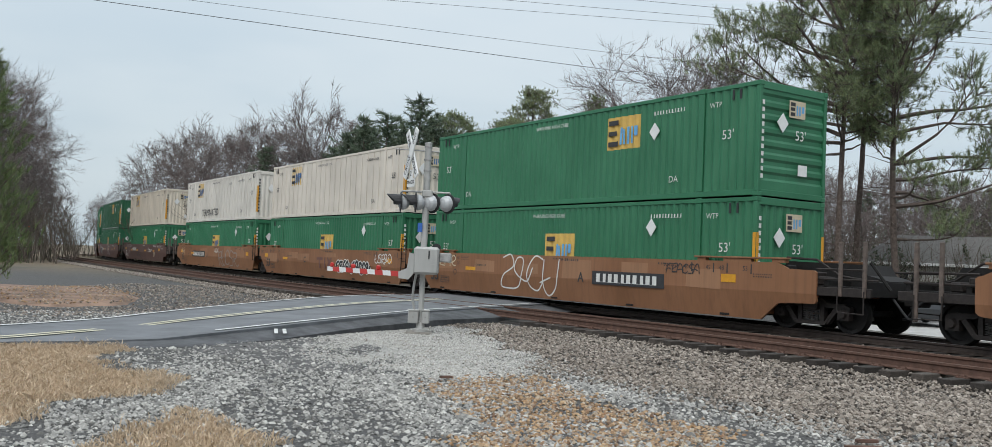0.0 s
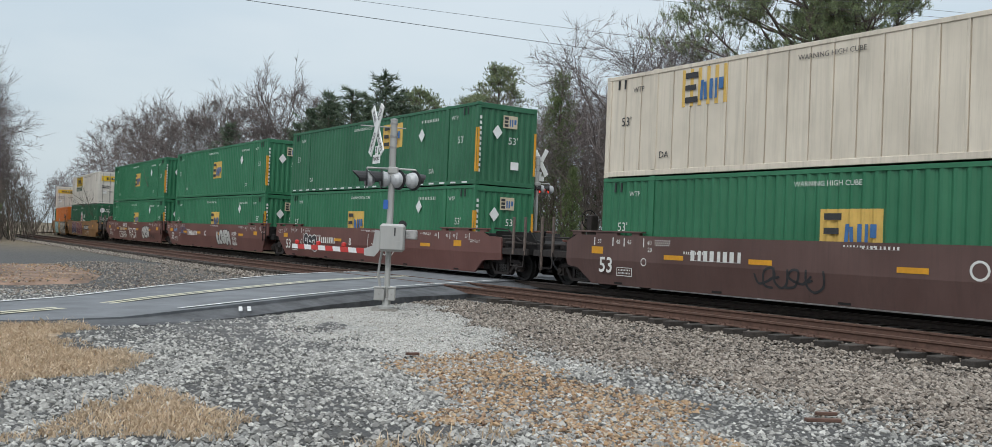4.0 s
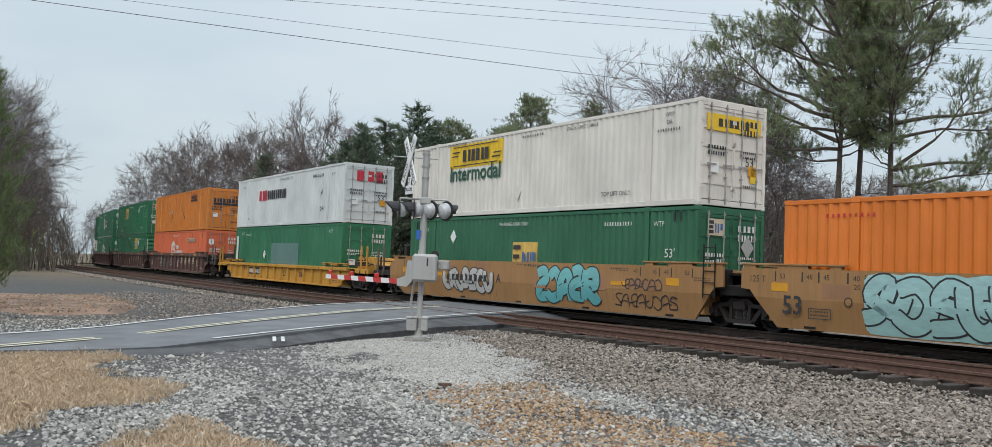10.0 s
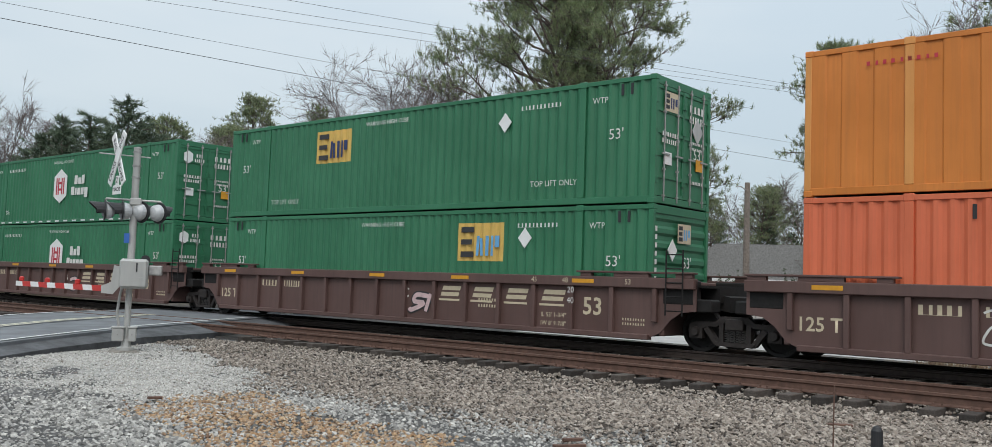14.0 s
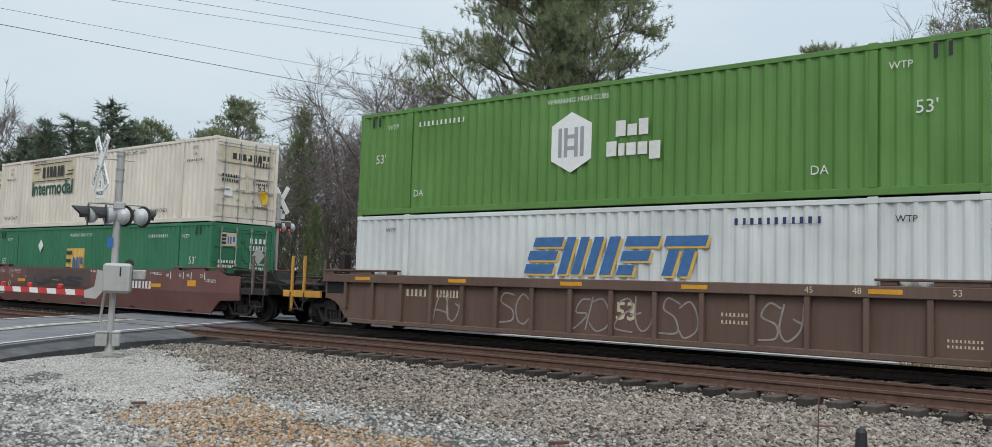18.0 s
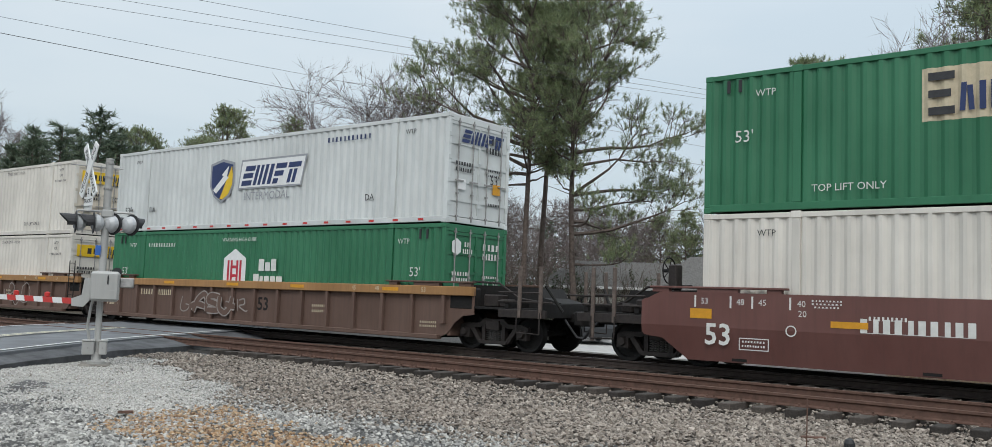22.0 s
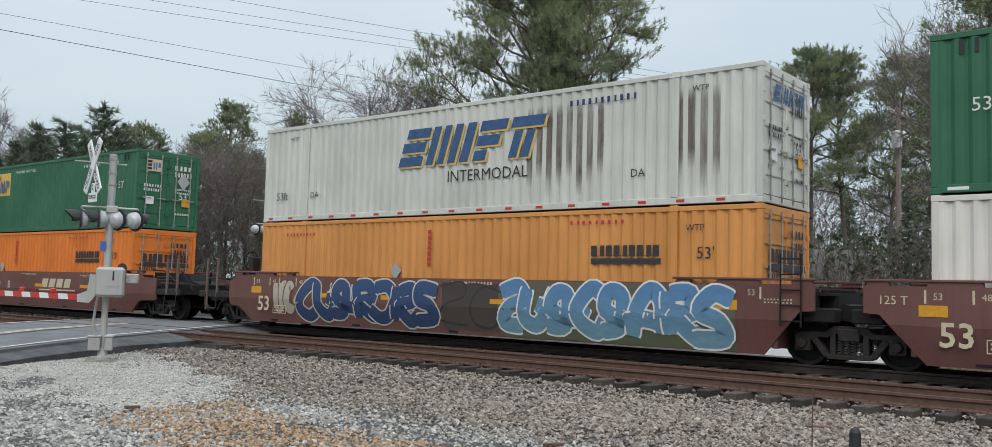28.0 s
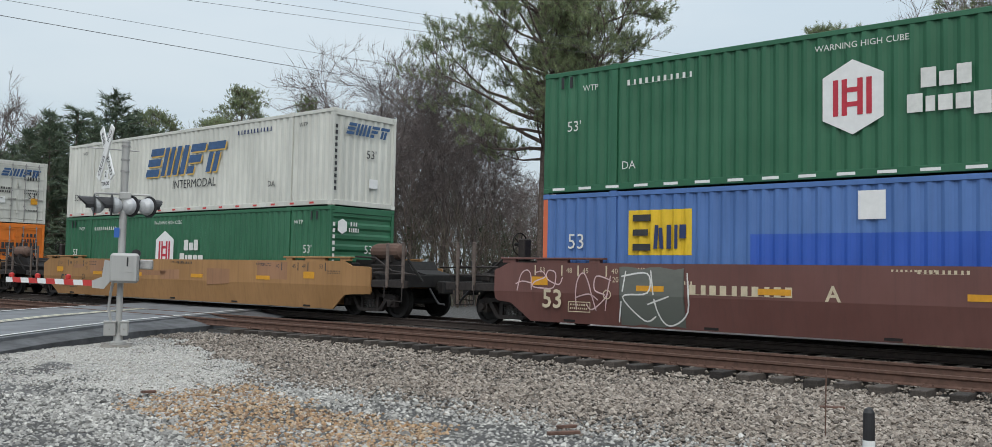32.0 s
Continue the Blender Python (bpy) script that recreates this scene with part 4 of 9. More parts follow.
def speed_blocks(w, h):
    """A leaning row of plain bars: stacked level ones, upright ones and a capped one."""
    u, k = w / 4.75, 0.32
    at = lambda a, b, lo, hi: [(-w / 2 + x * u + k * h * (z - 0.5), (z - 0.5) * h) for x, z in ((a, lo), (b, lo), (b, hi), (a, hi))]
    quads = [at(0.0, 0.86, 0.0, 0.26), at(0.0, 0.86, 0.37, 0.63), at(0.06, 0.92, 0.74, 1.0)]
    quads += [at(1.02, 1.28, 0.0, 1.0), at(1.42, 1.66, 0.0, 1.0), at(1.80, 2.06, 0.0, 1.0)]
    quads += [at(2.22, 2.52, 0.0, 1.0)]
    quads += [at(2.68, 3.10, 0.0, 0.26), at(2.68, 3.42, 0.37, 0.63), at(2.68, 3.56, 0.74, 1.0)]
    quads += [at(3.70, 4.72, 0.74, 1.0), at(3.86, 4.12, 0.0, 0.66), at(4.24, 4.50, 0.0, 0.66)]
    return marks(*quads)


def box_speed(col=WHITE, front="doors", kind="top", blue=SEABLUE, x=0.2, z=1.79, shadow=True, word="white", mat=INK, doors=None, streaks=False):
    """White box with a row of leaning blue blocks; kind: top, low, ghost or crest."""
    c = container_of("wave", front, col, f"{word} corrugated steel container with leaning blue logo blocks", doors=doors)
    w, h = (4.65, 1.0) if kind != "low" else (4.6, 0.86)
    if kind == "crest":
        on_side(c, "crest", mesh_of("crest", marks([(-0.65, 0.58), (0, 0.72), (0.65, 0.58), (0.65, -0.15), (0.42, -0.5), (0, -0.72), (-0.42, -0.5), (-0.65, -0.15)]), NAVY), SILVER, x - 2.5, z - 0.1, "shield-shaped crest", FACE - 0.006)
        on_side(c, "crest", mesh_of("crest", marks([(-0.56, 0.51), (0, 0.63), (0.56, 0.51), (0.56, -0.13), (0.37, -0.44), (0, -0.63), (-0.37, -0.44), (-0.56, -0.13)]), NAVY), NAVY, x - 2.5, z - 0.1, "", FACE - 0.010)
        on_side(c, "crest_ray", mesh_of("crest_ray", marks([(-0.08, -0.58), (0.5, 0.48), (0.56, 0.2), (0.56, -0.13), (0.37, -0.44), (0.08, -0.6)]), SUNMARK), SUNMARK, x - 2.5, z - 0.1, "", FACE - 0.013)
        on_side(c, "crest_ray", mesh_of("crest_ray", marks([(-0.45, -0.28), (0.08, 0.15), (-0.02, 0.2), (0.36, 0.5), (0.26, 0.15), (0.36, 0.1), (-0.28, -0.4)]), WHITEREF), WHITEREF, x - 2.5, z - 0.1, "", FACE - 0.016)
        on_side(c, "logo_shadow", mesh_of("logo_shadow", marks([(-1.65, -0.42), (1.45, -0.42), (1.68, 0.52), (-1.50, 0.52)]), SILVER), SILVER, x, z, "", FACE - 0.004)
        on_side(c, "logo_plate", mesh_of("logo_plate", marks([(-1.58, -0.37), (1.40, -0.37), (1.60, 0.46), (-1.44, 0.46)]), WHITEREF), WHITEREF, x, z, "", FACE - 0.008)
        on_side(c, "logo_block", share("speed4", lambda: mesh_of("logo_block", speed_blocks(2.75, 0.62), NAVY)), NAVY, x, z, "leaning navy logo blocks", FACE - 0.012)
        if z > 1.6:
            words(c, "INTERMODAL", 0.36, x - 0.2, z - 0.66, SILVER)
    else:
        ink = blue if kind != "ghost" else WHITEREF
        if shadow:
            on_side(c, "logo_shadow", share(("speed", w, h), lambda: mesh_of("logo_block", speed_blocks(w, h), NAVY)), GOLDMARK if kind != "ghost" else SILVER, x + 0.06, z - 0.05, "", FACE - 0.003)
        on_side(c, "logo_block", share(("speed", w, h), lambda: mesh_of("logo_block", speed_blocks(w, h), NAVY)), ink, x, z, "row of leaning logo blocks", FACE - 0.008)
        if kind == "top":
            words(c, "INTERMODAL", 0.42, x + 0.6, z - 0.86, INK)
    code(c, 4.3, 2.50, 2.2, 0.22, 11, NAVY)
    words(c, "WTP", 0.18, 6.7, 2.48, mat)
    words(c, "WTP", 0.18, -6.7, 2.48, mat)
    if kind in ("top", "crest") and z > 1.6:
        words(c, "53ft", 0.34, -7.2, 0.75, mat)
        words(c, "DA", 0.26, 5.2, 0.75, mat)
        words(c, "DA", 0.26, -5.7, 0.75, mat)
        on_side(c, "reflective_strip", share("rw", lambda: mesh_of("reflective_strip", marks(*[rect(q, q + 0.2, -0.03, 0.03) for q in np.arange(-7.8, 7.6, 0.93)]), REDREF)), REDREF, 0, 0.095)
    if streaks:
        for x0, x1 in ((2.1, 4.6), (6.1, 7.5)):
            for k in range(int((x1 - x0) / 0.287)):
                a = x0 + k * 0.287
                on_side(c, "grime_streak", mesh_of("grime_streak", clad(a, a + 0.19, 0.55 + 0.25 * math.sin(k * 2.1), 2.55), SOOT), SOOT, 0, 0, "grey-brown grime streak", y=0)
    d = front in ("doors", "flat")
    on_end(c, "logo_block", share("speed2", lambda: mesh_of("logo_block", speed_blocks(1.7, 0.36), NAVY)), NAVY if kind == "crest" else blue, 0.1, 2.35, x=HX + 0.014)
    end_stencils(c, INK, d)
    return c


def hub_rows():
    """Two rows of unequal white blocks."""
    out = []
    for x, w, z0, z1 in ((-0.48, 0.26, 0.06, 0.42), (-0.17, 0.24, 0.06, 0.32), (0.12, 0.24, 0.06, 0.42), (-0.72, 0.27, -0.38, -0.04), (-0.40, 0.16, -0.38, -0.10), (-0.19, 0.24, -0.38, -0.10), (0.10, 0.24, -0.38, -0.10), (0.39, 0.28, -0.50, -0.10)):
        out.append(rect(x, x + w, z0, z1))
    return out


def house_mark(c, x, z, s, red=True, plate=True):
    """A white six-sided plate with red upright bars."""
    on_side(c, "logo_plate", mesh_of("logo_plate", marks([(-0.62 * s, -0.45 * s), (0, -0.78 * s), (0.62 * s, -0.45 * s), (0.62 * s, 0.45 * s), (0, 0.78 * s), (-0.62 * s, 0.45 * s)]), WHITEREF), WHITEREF, x, z, "six-sided white logo plate", FACE - 0.004)
    k = s
    on_side(c, "logo_block", mesh_of("logo_block", marks(*[rect(a * k, (a + 0.11) * k, -0.38 * k, 0.38 * k) for a in (-0.40, -0.22, 0.10, 0.28)], rect(-0.12 * k, 0.10 * k, 0.10 * k, 0.2 * k), rect(-0.12 * k, 0.10 * k, -0.2 * k, -0.10 * k)), REDMARK), REDMARK if red else SILVER, x, z, "", FACE - 0.010)


def box_house(col=None, front="doors", z=1.55, x=0.0, low=False, word="green", dash=False, red=True, mat=WHITEMARK, s=0.92):
    col = col or GREEN2
    c = container_of("wave", front, col, f"{word} corrugated steel container with white logo plate and block row")
    house_mark(c, x - 0.75, z, s, red)
    on_side(c, "logo_block", share(("hub", s), lambda: mesh_of("logo_block", marks(*hub_rows()), WHITEMARK)), WHITEMARK, x + 0.95, z - 0.03, "two rows of white logo blocks", FACE - 0.006)
    dress_common(c, mat, not low)
    code(c, -4.9, 2.42, 2.0, 0.2, 11, mat)
    if not low:
        words(c, "DA", 0.26, 5.1, 0.55, mat)
        words(c, "DA", 0.26, -5.7, 0.55, mat)
    if dash:
        on_side(c, "reflective_strip", share("dash", lambda: mesh_of("reflective_strip", marks(*[rect(q, q + 0.35, -0.03, 0.03) for q in np.arange(-7.8, 7.6, 0.75)]), WHITEREF)), WHITEREF, 0, 0.095)
    d = front in ("doors", "flat")
    on_end(c, "logo_plate", share("hexs", lambda: mesh_of("logo_plate", marks([(-0.18, -0.13), (0, -0.23), (0.18, -0.13), (0.18, 0.13), (0, 0.23), (-0.18, 0.13)]), WHITEREF)), WHITEREF, -0.85, 2.3, x=HX + 0.012)
    on_end(c, "logo_block", share("hexb", lambda: mesh_of("logo_block", marks(*bars(0, 0.08, 0.3, 0.12, 3), *bars(0, -0.1, 0.42, 0.12, 5)), WHITEMARK)), WHITEMARK, -0.38, 2.3, x=HX + 0.012)
    end_stencils(c, mat, d)
    return c


def box_orange(col, front="doors", upper=False, bx_x=4.92, z=1.86, flat=False, word="orange"):
    c = container_of("wide" if flat else "wave", "flat" if flat else front, col, f"{word} steel container with dark block logo and door end", post=OCHRE if flat else None)
    on_side(c, "logo_block", share("sch", lambda: mesh_of("logo_block", marks(*bars(0, 0.09, 1.78, 0.24, 9, 0.78), rect(-0.89, 0.89, -0.2, -0.08)), INK)), INK, bx_x, z, "dark logo blocks over a bar", FACE - 0.004)
    words(c, "WTP", 0.2, 6.6, 2.42, INK)
    if not upper:
        words(c, "53'", 0.36, 6.85, 1.88, INK)
    code(c, -6.2, 2.5, 1.6, 0.13, 9, REDMARK)
    code(c, 4.2, 2.6, 1.8, 0.13, 9, REDMARK)
    diamond(c, -2.2, 1.45, 0.2, GALV)
    on_side(c, "stencil", mesh_of("stencil", marks(*[rect(-0.06, 0.06, k * 0.14, k * 0.14 + 0.09) for k in range(7)]), INK), REDMARK, -1.0, 1.6)
    on_end(c, "logo_block", share("schs", lambda: mesh_of("logo_block", marks(*bars(0, 0.11, 1.9, 0.28, 9, 0.8), rect(-0.95, 0.95, -0.2, -0.06)), INK)), INK, 0.05, 1.95 if upper else 1.75, x=HX + 0.014)
    end_stencils(c, INK, True)
    return c

# ---- well cars ----


def wheel_mesh():
    return mesh_of("wheel", lathe([(0.08, 0.14), (0.14, 0.12), (0.15, 0.075), (0.36, 0.055), (0.38, 0.125), (0.455, 0.125), (0.465, 0.02), (0.49, 0.0), (0.49, -0.02), (0.38, -0.02), (0.36, 0.03), (0.15, 0.04), (0.10, -0.05)], "y", 22), GRIME)


def coil(bm, x, y, z0, z1, r=0.055, turns=5):
    pts = [(x + r * math.cos(a), y + r * math.sin(a), z0 + (z1 - z0) * i / (turns * 5)) for i, a in ((i, i * math.pi / 2.5) for i in range(turns * 5 + 1))]
    for a, b in zip(pts, pts[1:]):
        tube(bm, a, b, 0.015, 0.015, 4, False)


def frame_mesh():
    """The cast side frame of a three-piece truck, with its two windows."""
    bm = bmesh.new()
    y0, y1 = -0.07, 0.07
    prism([(-1.05, 0.60), (-0.88, 0.66), (-0.45, 0.66), (-0.30, 0.78), (0.30, 0.78), (0.45, 0.66), (0.88, 0.66), (1.05, 0.60), (1.05, 0.50), (0.78, 0.50), (0.62, 0.56), (0.42, 0.56), (0.30, 0.64), (-0.30, 0.64), (-0.42, 0.56), (-0.62, 0.56), (-0.78, 0.50), (-1.05, 0.50)], y0, y1, bm)
    prism([(-0.40, 0.16), (0.40, 0.16), (0.46, 0.25), (-0.46, 0.25)], y0 - 0.03, y1 + 0.03, bm)
    for s in (-1, 1):
        prism([(s * 0.62, 0.56), (s * 0.72, 0.50), (s * 0.46, 0.18), (s * 0.36, 0.22)], y0, y1, bm)
        prism([(s * 0.26, 0.24), (s * 0.36, 0.24), (s * 0.36, 0.66), (s * 0.26, 0.66)], y0, y1, bm)
        prism([(s * 0.74, 0.30), (s * 1.04, 0.30), (s * 1.04, 0.52), (s * 0.74, 0.52)], y0 - 0.03, y1, bm)
    for s in (-1, 1):
        for sy in (-1, 1):
            tube(bm, (s * 0.89, sy * 0.06, 0.44), (s * 0.89, sy * 0.17, 0.44), 0.115, 0.085, 12)
    return mesh_of("side_frame", bm, GRIME)


def spring_mesh():
    bm = bmesh.new()
    for x in (-0.19, -0.065, 0.065, 0.19):
        coil(bm, x, 0, 0.25, 0.50)
    return mesh_of("spring_nest", bm, GRIME)


def truck(parent, x):
    t = part("truck", share("bolster", lambda: mesh_of("bolster", bx((-0.20, 0.20, -1.15, 1.15, 0.50, 0.74), bevel=0.02), GRIME)), MACHINE, parent, "dark cast-steel two-axle truck")
    t.location = (x, 0, 0)
    for sy in (-1, 1):
        f = part("side_frame", share("sframe", frame_mesh), MACHINE, t)
        f.location = (0, sy * 1.02, 0)
        g = part("spring_nest", share("springs", spring_mesh), STEEL, t)
        g.location = (0, sy * 1.02, 0)
        for sx in (-1, 1):
            w = part("wheel", share("wheel", wheel_mesh), GRIME, t, "dark steel wheel with bright rim")
            w.matrix_basis = pose(sx * 0.89, sy * 0.735, 0.458, 0, 0, 180 if sy < 0 else 0)
    for sx in (-1, 1):
        part("axle", share("axle", lambda: mesh_of("axle", pipe([(0, -1.1, 0.458), (0, 1.1, 0.458)], 0.075, 10), GRIME)), GRIME, t).location = (sx * 0.89, 0, 0)
    return t


def smooth_side(sy, fc, rc):
    """Plate side of a well: upper panel, lower panel that leans in, ends cut up on the slant.
    A coupled end runs on past its truck, lower than the rest."""

    def end(coupled, front):
        # stations of (x, lower edge, upper edge)
        if coupled:
            last = 10.03 if front else 9.40
            return [(7.0, 0.17, 1.56), (8.35, 0.17, 1.56), (8.9, 0.58, 1.56), (8.98, 0.60, 1.54), (9.25, 0.62, 1.42), (last - 0.06, 0.64, 1.40), (last, 0.70, 1.36)]
        return [(7.0, 0.17, 1.56), (8.15, 0.17, 1.56), (8.75, 0.85, 1.56), (8.92, 1.04, 1.56), (9.2, 1.06, 1.56)]

    line = [(-x, lo, hi) for x, lo, hi in reversed(end(rc, False))] + [(0, 0.17, 1.56)] + end(fc, True)
    bm = bmesh.new()
    cols = []
    for x, zb, zt in line:
        lean = 0.12 * max(0, 0.86 - zb) / 0.66
        fold = max(0.86, zb + 0.02)
        pts = [(1.44, zt), (1.49, zt), (1.49, zt - 0.05), (1.49, fold), (1.49 - lean, zb), (1.43 - lean, zb), (1.43, fold)]
        cols.append([bm.verts.new((x, sy * y, z)) for y, z in pts])
    for a, b in zip(cols, cols[1:]):
        for i in range(7):
            j = (i + 1) % 7
            bm.faces.new((a[i], b[i], b[j], a[j]))
    bm.faces.new(cols[0])
    bm.faces.new(cols[-1][::-1])
    bmesh.ops.recalc_face_normals(bm, faces=bm.faces[:])
    return mesh_of("side_wall", bm, MAROON)


def ribbed_side(sy):
    bm = prism([(-8.1, 0.26), (8.1, 0.26), (8.35, 0.36), (8.6, 0.65), (8.85, 0.82), (9.2, 0.86), (9.2, 1.50), (-9.2, 1.50), (-9.2, 0.86), (-8.85, 0.82), (-8.6, 0.65), (-8.35, 0.36)], min(sy * 1.36, sy * 1.39), max(sy * 1.36, sy * 1.39))
    return mesh_of("side_wall", bm, BROWN)


def between(a, b):
    return (min(a, b), max(a, b))


def ladder(parent, x, mat):
    l = part("ladder", share("ladder", lambda: mesh_of("ladder", ladder_bm(), GRIME)), mat, parent)
    l.location = (x, 0, 0)


def ladder_bm():
    bm = bmesh.new()
    for x in (-0.2, 0.2):
        tube(bm, (x, -1.53, 0.75), (x, -1.53, 2.15), 0.018, sides=6)
    for z in (0.85, 1.15, 1.45, 1.75, 2.05):
        tube(bm, (-0.2, -1.53, z), (0.2, -1.53, z), 0.014, sides=6)
    return bm


def brake_wheel():
    bm = bmesh.new()
    n = 16
    for i in range(n):
        a, b = 2 * math.pi * i / n, 2 * math.pi * (i + 1) / n
        tube(bm, (0, 0.28 * math.cos(a), 0.28 * math.sin(a)), (0, 0.28 * math.cos(b), 0.28 * math.sin(b)), 0.016, sides=5, cap=False)
    for i in range(5):
        a = 2 * math.pi * i / 5
        tube(bm, (0, 0, 0), (0, 0.28 * math.cos(a), 0.28 * math.sin(a)), 0.012, sides=5)
    tube(bm, (-0.15, 0, 0), (0.1, 0, 0), 0.04, sides=8)
    return mesh_of("brake_wheel", bm, GRIME)


def car_end(car, s, coupled, paintm, dark, rail):
    """One end of a car: bulkhead, deck, posts and, where it is coupled, the draw gear."""
    a, b = between(s * 8.30, s * 8.42)
    part("bulkhead", share(("bulk", s), lambda: mesh_of("bulkhead", bx((a, b, -1.36, 1.36, 0.30, 1.50), bevel=0.02), MAROON)), paintm, car)
    ca, cb = between(s * 6.2, s * 9.2)
    for sy in (-1, 1):
        ya, yb = between(sy * 1.33, sy * 1.515)
        part("top_plate", share(("cap", s, sy), lambda: mesh_of("top_plate", bx((ca, cb, ya, yb, 1.635, 1.68), *[(*between(s * q, s * (q + w)), min(ya, yb) + 0.03, max(ya, yb) - 0.03, 1.55, 1.64) for q, w in ((6.3, 0.3), (7.2, 0.9), (8.75, 0.4))], bevel=0.008), MAROON)), paintm, car)
        fa, fb = between(s * 8.4, s * 9.15)
        part("end_bracket", share(("brk", s, sy), lambda: mesh_of("end_bracket", bx((fa, fb, *between(sy * 1.05, sy * 1.40), 0.98, 1.52), bevel=0.03), GRIME)), dark, car)
    if coupled:
        front = s > 0
        wall, mid, posts = (10.0, 9.6, ((10.60, 0.84), (11.21, 0.84))) if front else (9.38, 9.2, ((10.08, 0.84), (10.64, 0.42)))
        end = 11.25 if front else 10.95
        pts = [(8.4, 1.0), (9.2, 0.95), (end, 0.88), (end, 1.22), (end - 0.55, 1.34), (end - 0.7, 1.58), (8.4, 1.62)]
        part("end_deck", share(("deckc", s), lambda: mesh_of("end_deck", prism([(s * x, z) for x, z in pts], -0.55, 0.55), GRIME)), dark, car)
        part("end_platform", share(("plat", s), lambda: mesh_of("end_platform", bx((*between(s * 8.5, s * end), -1.38, 1.38, 1.02, 1.07)), GRIME)), dark, car)
        for k, x in enumerate((wall + 0.15, end - 0.1)):
            part("crossbeam", share(("xb", s, k), lambda: mesh_of("crossbeam", bx((*between(s * x, s * (x + 0.12)), -1.38, 1.38, 0.86, 1.20), bevel=0.01), GRIME)), dark, car)
        for sy in (-1, 1):
            part("side_sill", share(("sill", s, sy), lambda: mesh_of("side_sill", bx((*between(s * (wall + 0.004), s * (end + 0.15)), *between(sy * 1.36, sy * 1.45), 0.84, 1.04), bevel=0.012), GRIME)), rail if rail == YELLOW else MACHINE, car)
            for k, z in enumerate((1.44, 1.22)):
                part("handrail", share(("hr", s, sy, k), lambda: mesh_of("handrail", pipe([(s * (wall - 0.02), sy * 1.40, z), (s * (posts[1][0] + (0.35 if k else 0.0)), sy * 1.40, z)], 0.026, 6), GRIME)), MACHINE, car)
        truck(car, s * mid)
        part("coupler", share(("cpl", s), lambda: mesh_of("coupler", bx((*between(s * (end - 0.1), s * 11.45), -0.13, 0.13, 0.76, 1.0), (*between(s * 11.4, s * 11.62), -0.24, 0.20, 0.68, 1.04), bevel=0.03), GRIME)), GRIME, car)
        for sy in (-1, 1):
            for k, (x, z0) in enumerate(posts):
                part("stanchion", share(("stn", s, k, sy), lambda: mesh_of("stanchion", bx((*between(s * x, s * (x + 0.085)), *between(sy * 1.41, sy * 1.48), z0, 2.06), bevel=0.012), GRIME)), rail if rail == YELLOW else POSTS, car)
            part("grab_iron", share(("grab", s, sy), lambda: mesh_of("grab_iron", pipe([(s * posts[0][0], sy * 1.49, 0.98), (s * posts[0][0], sy * 1.5, 0.50), (s * (posts[1][0] + 0.06), sy * 1.5, 0.48), (s * (posts[1][0] + 0.06), sy * 1.49, 0.98)], 0.016, 6), GRIME)), MACHINE, car)
            part("brace", share(("brc", s, sy), lambda: mesh_of("brace", pipe([(s * (posts[1][0] + 0.08), sy * 1.3, 1.62), (s * (posts[1][0] + 0.45), sy * 1.1, 1.02)], 0.035, 6), GRIME)), dark, car)
        part("brake_pipe", share(("bpipe", s), lambda: mesh_of("brake_pipe", pipe([(s * 8.6, -0.75, 1.70), (s * 9.6, -0.9, 1.66), (s * 10.2, -0.85, 1.30), (s * end, -0.6, 1.16)], 0.028, 7), GRIME)), MACHINE, car)
        part("valve_box", share(("vbox", s), lambda: mesh_of("valve_box", bx((*between(s * 9.3, s * 9.75), -1.15, -0.7, 1.07, 1.38), (*between(s * 9.85, s * 10.1), -1.2, -0.85, 1.07, 1.28), bevel=0.03), GRIME)), MACHINE, car)
        part("air_hose", share(("hose", s), lambda: mesh_of("air_hose", pipe([(s * 11.2, -0.35, 0.85), (s * 11.45, -0.40, 0.6), (s * 11.6, -0.38, 0.42), (s * 11.75, -0.3, 0.40)], 0.03, 7), BLACK)), BLACK, car)
        if not front:
            w = part("brake_wheel", share("bwheel", brake_wheel), dark, car)
            w.location = (-9.05, -0.95, 2.02)
            part("brake_stand", share("bst", lambda: mesh_of("brake_stand", bx((-9.0, -8.8, -1.1, -0.8, 1.6, 2.15), bevel=0.03), GRIME)), MACHINE, car)
        elif paintm == GOLD:
            tank = part("air_reservoir", share("tank", lambda: mesh_of("air_reservoir", lathe([(0.06, -0.62), (0.2, -0.55), (0.24, -0.4), (0.24, 0.4), (0.2, 0.55), (0.06, 0.62)], "x", 14), GRIME)), RUSTBROWN, car, "rust-brown air tank")
            tank.location = (9.5, -0.3, 1.86)
            part("tank_cradle", share("cradle", lambda: mesh_of("tank_cradle", bx((9.1, 9.2, -0.6, 0.0, 1.55, 1.75), (9.8, 9.9, -0.6, 0.0, 1.55, 1.75)), GRIME)), MACHINE, car)
    else:
        pts = [(8.4, 1.0), (9.55, 0.86), (9.55, 1.18), (8.4, 1.42)]
        part("end_deck", share(("decka", s), lambda: mesh_of("end_deck", prism([(s * x, z) for x, z in pts], -0.5, 0.5), GRIME)), dark, car)
        part("end_platform", share(("plata", s), lambda: mesh_of("end_platform", bx((*between(s * 8.4, s * 9.35), -1.20, 1.20, 1.36, 1.42), (*between(s * 9.0, s * 9.4), -0.7, 0.7, 1.05, 1.36)), GRIME)), dark, car)
